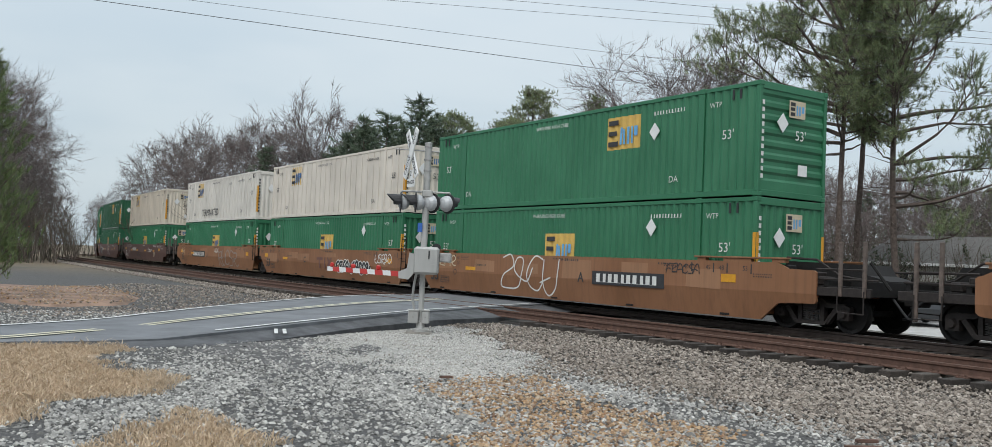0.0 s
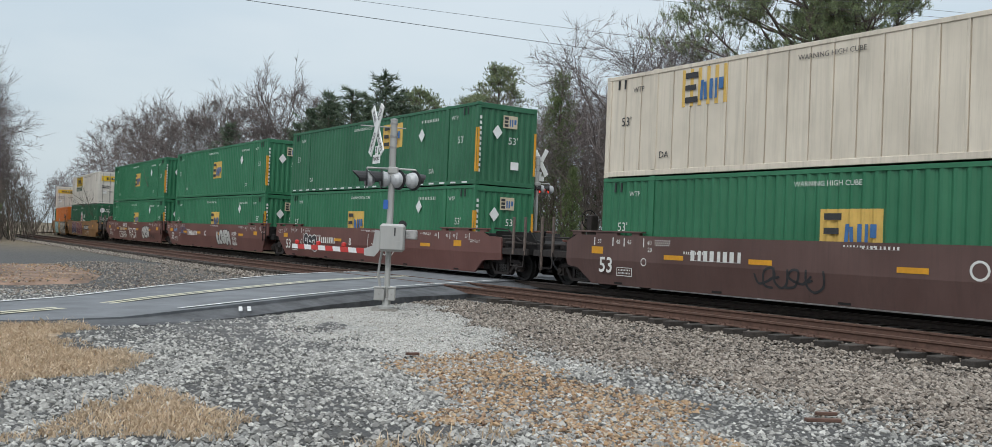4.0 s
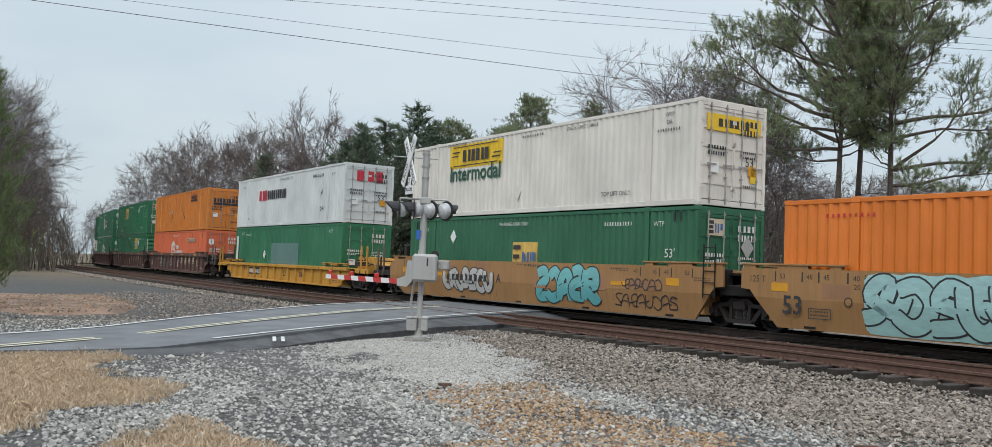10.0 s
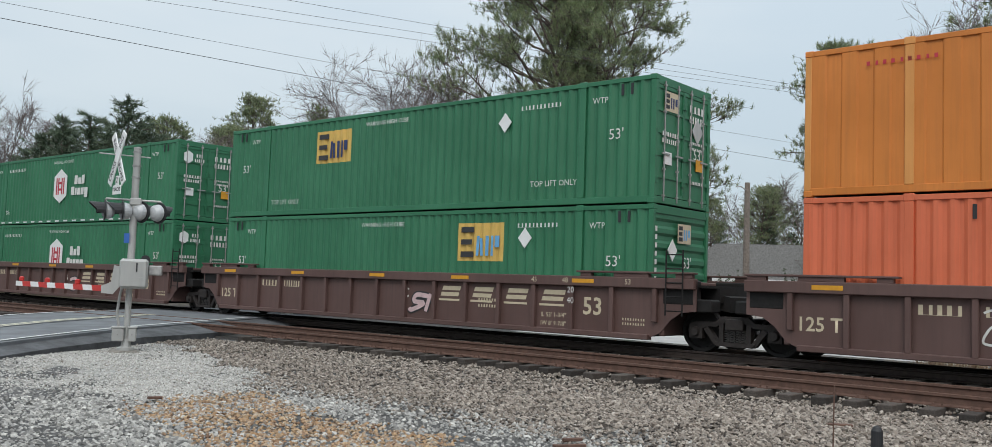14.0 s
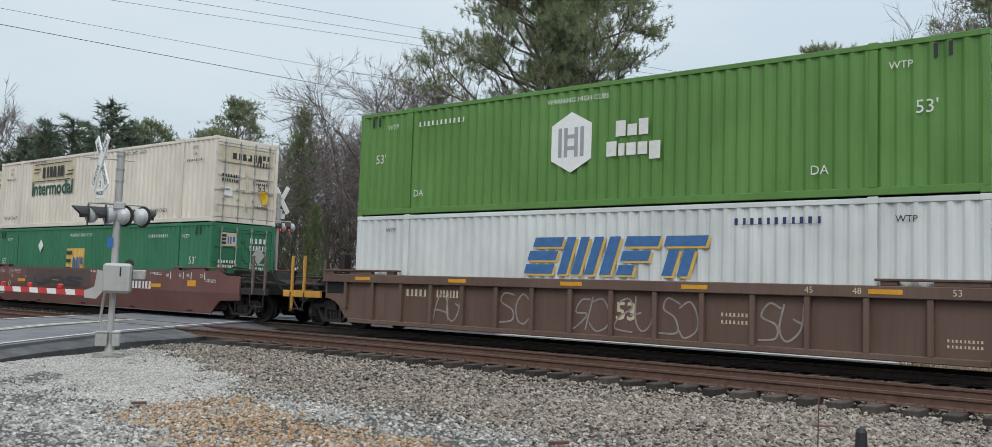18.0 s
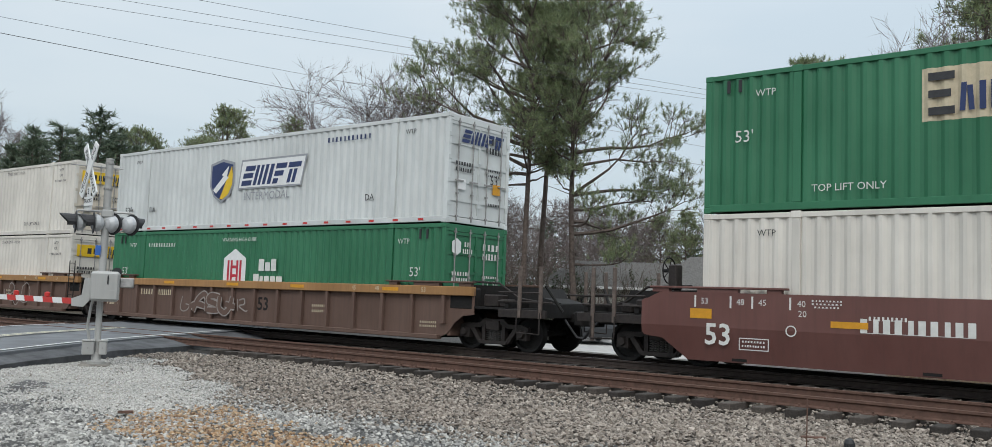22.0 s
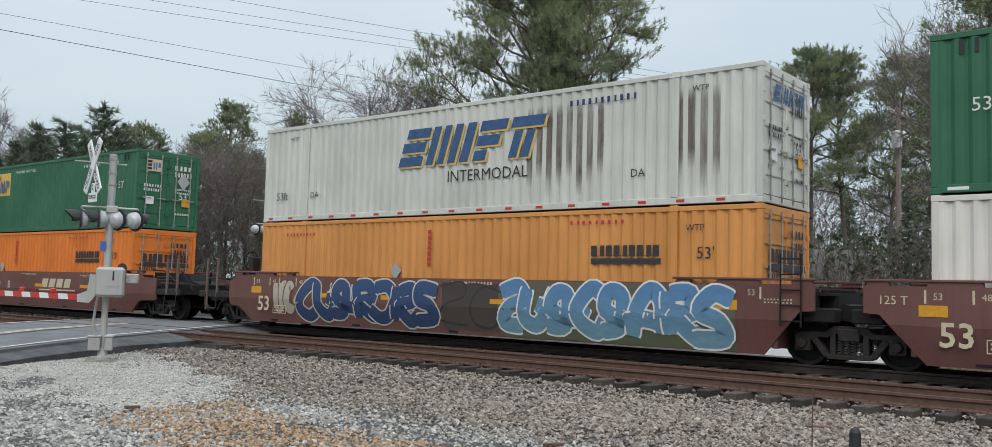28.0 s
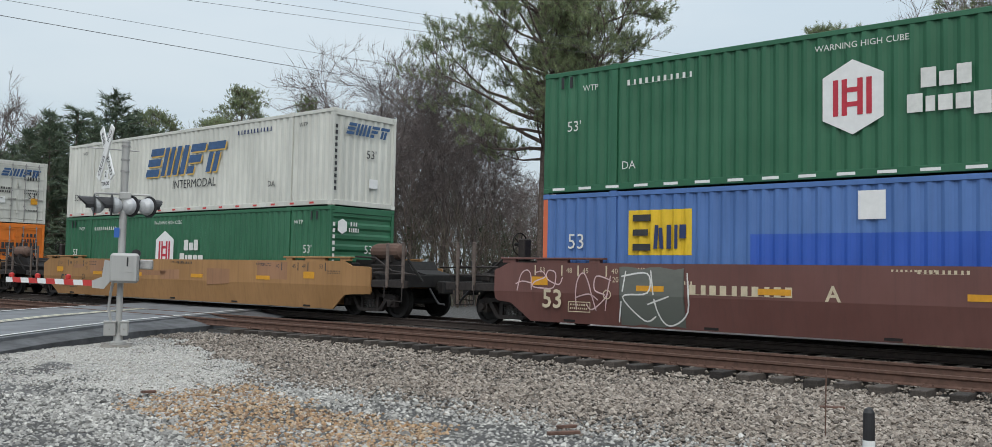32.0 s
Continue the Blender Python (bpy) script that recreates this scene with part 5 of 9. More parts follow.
        for sy in (-1, 1):
            part("side_bearing", share(("sbr", s, sy), lambda: mesh_of("side_bearing", bx((*between(s * 8.9, s * 9.5), *between(sy * 0.85, sy * 1.30), 0.84, 1.12), bevel=0.03), GRIME)), dark, car)
        if s > 0:
            ladder(car, 8.75, dark)
        else:
            truck(car, -9.6)


def frame_strokes(w, h, t=0.018):
    return [rect(-w / 2, w / 2, h / 2 - t, h / 2), rect(-w / 2, w / 2, -h / 2, -h / 2 + t), rect(-w / 2, -w / 2 + t, -h / 2, h / 2), rect(w / 2 - t, w / 2, -h / 2, h / 2)] + bars(0, h * 0.2, w * 0.8, h * 0.16, 8) + bars(0, -h * 0.15, w * 0.8, h * 0.16, 9)


def flowing(points, closed=False, steps=4):
    """A rounded line through the points."""
    n = len(points)
    out = []
    for i in range(n if closed else n - 1):
        p = [points[(i + k) % n] if closed else points[min(max(i + k, 0), n - 1)] for k in (-1, 0, 1, 2)]
        for s in range(steps):
            u = s / steps
            w = (-0.5 * u + u * u - 0.5 * u ** 3, 1 - 2.5 * u * u + 1.5 * u ** 3, 0.5 * u + 2 * u * u - 1.5 * u ** 3, 0.5 * u ** 3 - 0.5 * u * u)
            out.append(tuple(sum(a * q[k] for a, q in zip(w, p)) for k in (0, 1)))
    return out if closed else out + [points[-1]]


def car_marks(car, mat, num="53", y=-1.494, amber=True, big=False, few=False):
    """Stencils and reflectors along a side."""
    zt = 1.38
    for x, t in ((8.04, "53"), (7.26, "48"), (6.80, "45"), (6.02, "40")):
        o = part("lettering", letters(t, 0.17), mat, car)
        o.location = (x - 0.1, y, zt)
        o = part("lettering", letters(t, 0.17), mat, car)
        o.location = (-x + 0.12, y, zt)
    for k in (8.13, 7.35, 6.89, 6.12):
        for x in (k, -k):
            part("position_mark", share("pmark", lambda: mesh_of("position_mark", marks(rect(-0.02, 0.02, -0.12, 0.12)), WHITEMARK)), mat, car).location = (x, y, zt)
    part("lettering", letters("20", 0.17), mat, car).location = (-5.88, y, zt - 0.19)
    part("stencil_frame", share("stfr", lambda: mesh_of("stencil_frame", marks(*frame_strokes(0.62, 0.24)), WHITEMARK)), mat, car).location = (-6.85, y, 0.56)
    part("round_mark", share("rmark", lambda: mesh_of("round_mark", marks(*ring_of(0, 0, 0.11, 0.11, 0.025)), WHITEMARK)), mat, car).location = (-6.1, y, 0.86)
    part("lettering", letters(num, 0.60, 0.010), mat, car).location = (-7.62, y, 0.70)
    if amber:
        for x in (-8.0, -5.0, 7.4) if few else (-8.0, -5.0, -2.2, 1.6, 5.2, 7.4):
            w = 0.34 if abs(x) < 6 else 0.24
            part("reflector", share(("refl", w), lambda: mesh_of("reflector", bx((-w, w, -0.006, 0.004, -0.06 if w > 0.3 else -0.10, 0.06 if w > 0.3 else 0.10)), AMBERMARK)), AMBERMARK, car, "amber reflector").location = (x, y, 1.02 if abs(x) < 6 else 1.13)
    for x, z, w, h, n, k in ((0.9, 1.45, 0.9, 0.07, 9, "s"), (5.1, 1.44, 0.5, 0.05, 6, "s"), (-4.3, 1.16, 0.7, 0.07, 9, "s"), (5.35, 1.45, 0.55, 0.03, 9, "s"), (5.35, 1.39, 0.55, 0.03, 8, "s"), (-5.4, 1.45, 0.6, 0.03, 9, "s"), (-5.4, 1.39, 0.6, 0.03, 8, "s"), (-5.4, 1.33, 0.5, 0.03, 7, "s"), (8.5, 1.26, 0.6, 0.03, 9, "s"), (8.5, 1.20, 0.6, 0.03, 8, "s"), (0.4, 1.47, 0.8, 0.04, 10, "s")):
        part("stencil", share(("st", w, h, n), lambda: mesh_of("stencil", marks(*bars(0, 0, w, h, n, 0.5)), WHITEMARK)), mat, car).location = (x, y, z)


def hug(z):
    """How far the lower side of a plate car falls back at height z."""
    return 0.12 * max(0.0, 0.86 - z) / 0.66


def band(bm, points, thick, y, follow=True, taper=0.75):
    """A painted band along a line of (x, z), narrower at its ends, laid on a car's side."""
    n = len(points)
    rows = []
    for i, (x, z) in enumerate(points):
        (xa, za), (xb, zb) = points[max(i - 1, 0)], points[min(i + 1, n - 1)]
        k = math.hypot(xb - xa, zb - za) or 1
        w = thick / 2 * (taper if i in (0, n - 1) else 1)
        nx, nz = -(zb - za) / k * w, (xb - xa) / k * w
        rows.append([bm.verts.new((x + q * nx, y + (hug(z + q * nz) if follow else 0), z + q * nz)) for q in (-1, 0, 1)])
    for p, q in zip(rows, rows[1:]):
        for j in (0, 1):
            bm.faces.new((p[j], q[j], q[j + 1], p[j + 1]))


SWEEPS = (
    [[(0.88, 0.85), (0.45, 1.0), (0.10, 0.6), (0.2, 0.15), (0.6, 0.0), (0.95, 0.25)]],
    [[(0.10, 1.0), (0.12, 0.3), (0.45, 0.0), (0.80, 0.3), (0.85, 1.0)], [(0.5, 0.55), (1.05, 0.4)]],
    [[(0.05, 0.0), (0.2, 0.75), (0.5, 1.0), (0.8, 0.7), (0.95, -0.05)], [(0.2, 0.3), (0.7, 0.42), (1.1, 0.3)]],
    [[(0.1, 0.9), (0.6, 1.0), (0.8, 0.7), (0.3, 0.45), (0.2, 0.1), (0.9, 0.05)]],
    [[(0.15, 1.0), (0.25, 0.0)], [(0.2, 0.9), (0.75, 0.95), (0.8, 0.55), (0.3, 0.45), (0.85, 0.0), (1.1, 0.15)]],
    [[(0.0, 0.1), (0.5, 0.2), (0.6, 0.9), (0.2, 1.0), (0.1, 0.6), (0.8, 0.3), (1.1, 0.7)]])


def sweeps(x0, x1, z0, z1, n, seed, overlap=1.25):
    """Interlaced curved lines that fill a stretch: for each of n cells a set of rounded lines."""
    r = random.Random(seed)
    u, h, out, last = (x1 - x0) / n, z1 - z0, [], -1
    for k in range(n):
        j = r.choice([q for q in range(len(SWEEPS)) if q != last])
        last = j
        flip, lean, dz = r.random() < 0.4, r.uniform(-0.1, 0.3), r.uniform(-0.04, 0.06) * h
        lines = []
        for line in SWEEPS[j]:
            pts = [((1 - a if flip else a) + r.uniform(-0.07, 0.07), b + r.uniform(-0.05, 0.05)) for a, b in line]
            lines.append(flowing([(x0 + (k + 0.5 + (a - 0.5) * overlap) * u + lean * (b - 0.5) * u, z0 + b * h + dz) for a, b in pts], False, 5))
        out.append(lines)
    return out


def tag_paint(car, x0, x1, z0, z1, seed, fill=None, line=WHITEMARK, back=None, n=None, y=-1.4975, follow=True, thin=0.042):
    """Graffiti without words: interlaced bands with an edge over a cloud of paint, or thin lines alone."""
    w, h = x1 - x0, z1 - z0
    n = n or max(2, round(w / (h * 0.62 if fill else h * 0.85)))
    if back:
        bm = bmesh.new()
        r = random.Random(seed + 5)
        cols = []
        for i in range(25):
            u = i / 24
            puff = 0.10 * h * (abs(math.sin(u * n * 3.3 + seed)) + r.uniform(0, 0.3)) * (1 if 0 < i < 24 else -2)
            lo, hi = z0 - 0.03 * h - puff * 0.4, z1 + puff * 0.5
            cols.append([bm.verts.new((x0 + u * w + (0.1 if i == 0 else -0.1 if i == 24 else 0), y + (hug(z) if follow else 0), z)) for z in (max(lo, 0.20), min(max(lo + 0.1, 0.86), hi - 0.05), min(hi, 1.53))])
        for p, q in zip(cols, cols[1:]):
            for j in (0, 1):
                bm.faces.new((p[j], q[j], q[j + 1], p[j + 1]))
        part("graffiti_backing", bm, back, car, "cloud of sprayed paint")
    pad = 0.16 * h if fill else 0.0
    cells = sweeps(x0 + pad, x1 - pad, z0 + pad * 0.9, z1 - pad * 0.9, n, seed)
    if not fill:
        bm = bmesh.new()
        for k, lines in enumerate(cells):
            for j, pts in enumerate(lines):
                band(bm, pts, thin, y - 0.003 - 0.0004 * (2 * k + j), follow)
        part("graffiti_line", bm, line, car, "thin sprayed graffiti line")
        return
    for k, lines in enumerate(cells):
        yk = y - 0.004 - 0.0022 * k
        edge, body = bmesh.new(), bmesh.new()
        for j, pts in enumerate(lines):
            band(edge, pts, 0.34 * h, yk - 0.0003 * j, follow, 0.9)
            band(body, pts, 0.34 * h - 0.085, yk - 0.0012 - 0.0003 * j, follow, 0.8)
        part("graffiti_edge", edge, line, car, "sprayed graffiti edge")
        part("graffiti", body, fill, car, "sprayed graffiti shape")


def strip_of(car, x0, x1, z, h, mat, n=8, y=-1.4965):
    """A long number as plain bars."""
    part("stencil", mesh_of("stencil", marks(*bars((x0 + x1) / 2, 0, x1 - x0, h, n, 0.62)), mat), mat, car).location = (0, y, z)


def single(car, text, x, z, size, mat, y=-1.4965):
    part("lettering", letters(text, size, 0.008), mat, car).location = (x, y, z)


def panel_of(car, x0, x1, z0, z1, mat, label, name="patch", y=-1.4955):
    part(name, mesh_of(name, marks(rect(x0, x1, z0, z1)), mat), mat, car, label).location = (0, y, 0)


def well_car(kind, paintm, front_c, rear_c, label, mat=WHITEMARK, num="53", chord=None, dark=None, rail=None, ton=True):
    car = thing("well_car", label, "railway car", group="cars of the train")
    dark = dark or GRIME
    rail = rail or dark
    for sy in (-1, 1):
        if kind == "smooth":
            part("side_wall", share(("ss", sy, front_c, rear_c), smooth_side, sy, front_c, rear_c), paintm, car)
        else:
            part("side_wall", share(("rs", sy), ribbed_side, sy), paintm, car)
            part("top_chord", share(("tc", sy), lambda: mesh_of("top_chord", bx((-9.2, 9.2, *between(sy * 1.33, sy * 1.52), 1.32, 1.55), bevel=0.015), BROWN)), chord or paintm, car)
            part("bottom_chord", share(("bc", sy), lambda: mesh_of("bottom_chord", bx((-8.1, 8.1, *between(sy * 1.30, sy * 1.50), 0.20, 0.32), bevel=0.015), BROWN)), paintm, car)
            for i in range(16):
                x = -8.25 + i * 1.1
                part("rib", share(("rib", sy, abs(x) > 8), lambda: mesh_of("rib", bx((-0.055, 0.055, *between(sy * 1.385, sy * 1.50), 0.6 if abs(x) > 8 else 0.31, 1.33), bevel=0.01), BROWN)), paintm, car).location = (x, 0, 0)
    for i in range(5):
        x = -7.2 + i * 3.6
        part("floor_beam", share("fbeam", lambda: mesh_of("floor_beam", bx((-0.16, 0.16, -1.38, 1.38, 0.20, 0.285)), GRIME)), dark, car).location = (x, 0, 0)
    car_end(car, 1, front_c, paintm, dark, rail)
    car_end(car, -1, rear_c, paintm, dark, rail)
    y = -1.494 if kind == "smooth" else -1.395
    if kind == "smooth":
        car_marks(car, mat, num, y, big=mat == CREAMMARK, few=paintm == TAN)
    else:
        part("lettering", letters(num, 0.55 if paintm != YELLOW else 0.42, 0.01), GRIME if chord else mat, car).location = (6.6 if paintm == BROWN else 0.9, y, 0.85)
        for x, t in ((7.6, "53"), (5.9, "48"), (5.0, "45")):
            part("lettering", letters(t, 0.17), mat, car).location = (x, -1.524, 1.44)
        for x in (-7.5, -4.0, -0.5, 2.6, 6.4):
            part("reflector", share("reflr", lambda: mesh_of("reflector", bx((-0.3, 0.3, -0.006, 0.004, -0.045, 0.045)), AMBERMARK)), AMBERMARK, car, "amber reflector").location = (x, -1.522, 1.44)
        for x, z, w, h, n in ((-5.5, 1.1, 0.8, 0.18, 5), (-4.4, 1.1, 0.8, 0.18, 7), (3.5, 0.9, 0.7, 0.07, 8), (3.5, 0.75, 0.7, 0.07, 8), (7.7, 0.62, 0.6, 0.05, 9), (7.7, 0.52, 0.6, 0.05, 9)):
            part("stencil", share(("st", w, h, n), lambda: mesh_of("stencil", marks(*bars(0, 0, w, h, n, 0.5)), WHITEMARK)), mat, car).location = (x, y, z)
    if ton and not rear_c:
        part("lettering", letters("125 T", 0.22 if kind == "smooth" else 0.38, 0.0 if kind == "smooth" else 0.006), mat, car).location = (-8.68 if kind == "smooth" else -7.7, y, 1.30 if kind == "smooth" else 0.72)
    return car


def lean_blocks(car, x, z, w, h, mat, n=4, y=-1.497):
    """A railway's emblem as leaning blocks over a long bar."""
    u = w / n
    qs = [rect(x - w / 2 + k * u, x - w / 2 + k * u + u * 0.78, z, z + h, h * 0.3) for k in range(n)]
    qs.append(rect(x - w / 2 - 0.15, x + w / 2 + 0.3, z - h * 0.38, z - h * 0.22))
    part("emblem", mesh_of("emblem", marks(*qs), mat), mat, car, "row of leaning emblem blocks").location = (0, y, 0)


# ---- the train, from its front to its rear ----
SPEED = 18.171
BASE = 0.294
CARS = []


def lower(car, k):
    """A car with a shallower well: its sides stand at k of the others' height."""
    for o in car.children:
        base = o.name.split(".")[0]
        if base in ("side_wall", "top_chord", "bottom_chord", "rib", "bulkhead", "end_bracket", "graffiti_line"):
            o.scale.z = k
        elif base in ("lettering", "stencil", "number_plate", "reflector", "emblem", "faded_patch", "position_mark", "stencil_frame", "round_mark"):
            o.location.z *= k
            if base == "emblem":
                o.scale.z = k
        elif base == "top_plate":
            o.location.z = -0.40


def couple():
    gap = [0.6, 23.75, 42.71, 61.51, 84.67, 107.45, 126.9, 145.9, 169.23, 188.4, 207.4, 230.4, 253.35, 272.9, 292.4, 315.2, 338.6, 361.8, 381.05, 400.3, 423.7, 442.97, 462.2, 485.65, 504.97, 524.3, 547.9, 567.25, 586.6, 610.5, 634.1]
    spec = {
        0: ("smooth", TAN, "tan-brown", WHITEMARK),
        1: ("smooth", TAN, "tan-brown", INK), 2: ("smooth", TAN, "tan-brown", INK), 3: ("smooth", TAN, "tan-brown", INK),
        4: ("smooth", BROWN, "dark brown", WHITEMARK),
        5: ("smooth", MAROON, "maroon", WHITEMARK), 6: ("smooth", MAROON, "maroon", WHITEMARK), 7: ("smooth", MAROON, "maroon", WHITEMARK),
        8: ("smooth", GOLD, "golden tan", INK), 9: ("smooth", GOLD, "golden tan", INK), 10: ("smooth", GOLD, "golden tan", INK),
        11: ("ribbed", YELLOW, "yellow", INK), 12: ("ribbed", BROWN, "dark brown", CREAMMARK), 13: ("ribbed", BROWN, "dark brown", CREAMMARK), 14: ("ribbed", BROWN, "dark brown", CREAMMARK),
        15: ("smooth", GOLD, "rust-tan", INK), 16: ("ribbed", RUSTBROWN, "rusted brown", CREAMMARK),
        17: ("smooth", MAROON, "maroon", WHITEMARK), 18: ("smooth", MAROON, "maroon", WHITEMARK), 19: ("smooth", MAROON, "maroon", WHITEMARK),
        20: ("ribbed", RUSTBROWN, "rusted brown", CREAMMARK), 21: ("ribbed", RUSTBROWN, "rusted brown", CREAMMARK), 22: ("ribbed", RUSTBROWN, "rusted brown", CREAMMARK),
        23: ("smooth", MAROON, "maroon", CREAMMARK), 24: ("smooth", MAROON, "maroon", CREAMMARK), 25: ("smooth", MAROON, "maroon", CREAMMARK),
        26: ("smooth", MAROON, "maroon", CREAMMARK), 27: ("smooth", MAROON, "maroon", CREAMMARK), 28: ("smooth", MAROON, "maroon", CREAMMARK),
        29: ("smooth", GOLD, "rust-tan", INK), 30: ("smooth", GOLD, "rust-tan", INK)}
    loads = {
        0: (lambda: box_emp(), lambda: box_emp(top=False, z=1.5)),
        1: (lambda: box_emp(blue=SKYBLUE, front="level", caution=False, logo=2.93, z=2.05), lambda: box_emp(blue=SKYBLUE, z=1.5, top=False)),
        2: (lambda: box_emp(CREAM, style="posts", logo=-4.45, z=2.2, mat=INK, dia=False, word="rust-streaked white"), lambda: box_emp(blue=SKYBLUE, z=1.5, top=False)),
        3: (lambda: box_scrawled(WHITE, style="posts", logo=-4.45, z=2.2, mat=INK, dia=False, word="white"), lambda: box_emp(z=1.5, logo=-0.1, top=False)),
        4: (lambda: box_emp(RUSTY, style="posts", logo=-4.35, z=2.25, mat=INK, dia=False, word="rust-stained white"), lambda: box_emp(z=1.5, top=False)),
        5: (lambda: box_emp(GREEN2, logo=1.94, z=2.1, dash=True, word="deep green"), lambda: box_emp(z=1.5, logo=-0.97, top=False)),
        6: (lambda: box_emp(z=1.55, logo=0.15), lambda: box_emp(z=1.5, logo=0.12, top=False)),
        7: (lambda: box_emp(z=1.55, logo=0.15), lambda: box_emp(z=1.5, logo=0.12, top=False)),
        8: (lambda: box_scroll(WHITE), lambda: box_house(front="doors", low=True)),
        9: (None, lambda: box_orange(ORANGE)),
        10: (lambda: box_scroll(WHITE), lambda: box_emp(GREEN2, front="doors", z=1.45, top=False, logo=0.1, dia=-4.6)),
        11: (lambda: box_letter(), lambda: box_wide()),
        12: (lambda: box_orange(AMBER, upper=True, bx_x=4.33, z=2.3, flat=True, word="amber orange"), lambda: box_coral()),
        13: (lambda: box_emp(front="doors", blue=NAVY, logo=-2.9, z=2.02, lift=True), lambda: box_emp(front="level", blue=SKYBLUE, z=2.06, logo=3.04, dia=4.5, top=False, caution=False)),
        14: (lambda: box_house(GREEN, dash=True), lambda: box_house(GREEN, low=True)),
        15: (lambda: box_emp(GREEN2, front="doors", blue=SEABLUE, logo=0.7, z=1.5, dia=-3.6), lambda: box_speed(WHITE, "upright", "top", NAVY)),
        16: (lambda: box_house(LIME, word="lime green", red=False), lambda: box_speed(SNOW, "doors", "low", SEABLUE, x=0.4, z=1.8, word="clean white")),
        17: (lambda: box_scroll(CREAM, doors=RUSTY, old=True, word="aged cream-white"), lambda: box_emp(front="doors", z=1.55, logo=-1.04, top=False, dia=-3.9, blue=SEABLUE)),
        18: (lambda: box_scroll(CREAM, doors=WHITE, word="aged cream-white"), lambda: box_speed(SNOW, "doors", "crest", x=0.88, z=1.6, word="clean white")),
        19: (lambda: box_emp(front="doors", blue=NAVY, logo=-3.04, z=2.02, lift=True, panel=CREAMMARK), lambda: box_speed(WHITE, "upright", "low", SEABLUE, x=0.22, z=1.78)),
        20: (lambda: box_speed(SNOW, "doors", "crest", x=0.82, z=1.66, word="clean white"), lambda: box_house(GREEN, low=True)),
        21: (lambda: box_scroll(WHITE, doors=RUSTY), lambda: box_scroll(WHITE)),
        22: (lambda: box_speed(PALE, "doors", "top", STEELBLUE, x=0.2, z=1.79, word="off-white"), lambda: box_speed(SNOW, "doors", "ghost", x=0.2, z=1.75, word="clean white")),
        23: (lambda: box_parcel(), lambda: box_speed(WHITE, "doors", "low", SEABLUE, x=0.2, z=1.8)),
        24: (lambda: box_house(GREEN2, dash=True), lambda: box_speed(WHITE, "doors", "low", SEABLUE, x=0.24, z=1.8, doors=CREAM)),
        25: (lambda: box_speed(PALE, "doors", "top", STEELBLUE, x=0.25, z=1.84, word="grime-streaked off-white", streaks=True), lambda: box_orange(OCHRE, word="faded orange")),
        26: (lambda: box_emp(GREEN2, front="doors", blue=SEABLUE, logo=-2.78, z=2.09, dia=-4.5), lambda: box_orange(ORANGE)),
        27: (lambda: box_scroll(WHITE), lambda: box_emp(GREEN2, front="doors", z=1.5, logo=0.09, top=False, dia=-3.9)),
        28: (lambda: box_house(GREEN2, dash=True), lambda: box_blue()),
        29: (lambda: box_speed(PALE, "upright", "top", STEELBLUE, x=0.3, z=1.82, word="off-white"), lambda: box_house(GREEN2, front="level", low=True)),
        30: (lambda: box_speed(PALE, "doors", "top", STEELBLUE, word="off-white"), lambda: box_orange(ORANGE))}
    for i, c in enumerate(gap):
        fc = i == 0 or gap[i] - gap[i - 1] > 21
        rc = i == len(gap) - 1 or gap[i + 1] - gap[i] > 21
        kind, col, word, mat = spec[i]
        chord = GOLD if i in (20, 21, 22) else None
        rail = YELLOW if i == 16 else None
        surface = "smooth plate sides" if kind == "smooth" else "ribbed sides"
        car = well_car(kind, col, fc, rc, f"{word} steel well car with {surface}", mat, chord=chord, rail=rail, dark=YELLOW if i == 11 else None)
        CARS.append((car, c, 0.0))
        for k, make in enumerate(loads[i]):
            if make:
                CARS.append((make(), c, BASE + (CH + 0.012) * (1 - k)))
        decorate(i, car)
        if i in (11, 15):
            lower(car, 0.70 if i == 11 else 0.74)


def box_letter():
    c = container_of("wave", "doors", SNOW, "clean white corrugated container with red and black logo blocks")
    on_side(c, "logo_block", mesh_of("logo_block", marks(*bars(-1.48, 0, 1.4, 0.58, 3, 0.82)), REDMARK), REDMARK, -1.9, 1.78, "red logo blocks", FACE - 0.004)
    on_side(c, "logo_block", mesh_of("logo_block", marks(*bars(0.72, 0, 2.95, 0.5, 9, 0.8)), INK), INK, -1.9, 1.78, "black logo blocks", FACE - 0.004)
    words(c, "WTP", 0.2, 6.7, 2.4, INK)
    words(c, "WTP", 0.2, -6.9, 2.4, INK)
    words(c, "WARNING HIGH CUBE", 0.2, 0.2, 2.55, INK)
    words(c, "DA", 0.3, 5.4, 0.75, INK)
    words(c, "DA", 0.24, -5.9, 0.5, INK)
    code(c, 4.8, 2.45, 1.7, 0.24, 10, INK)
    diamond(c, 5.2, 1.8, 0.28, SNOW)
    on_end(c, "logo_block", mesh_of("logo_block", marks(*bars(0, 0, 1.45, 0.5, 3, 0.82)), REDMARK), REDMARK, 0.05, 2.3, "red logo blocks")
    end_stencils(c, INK, True)
    return c


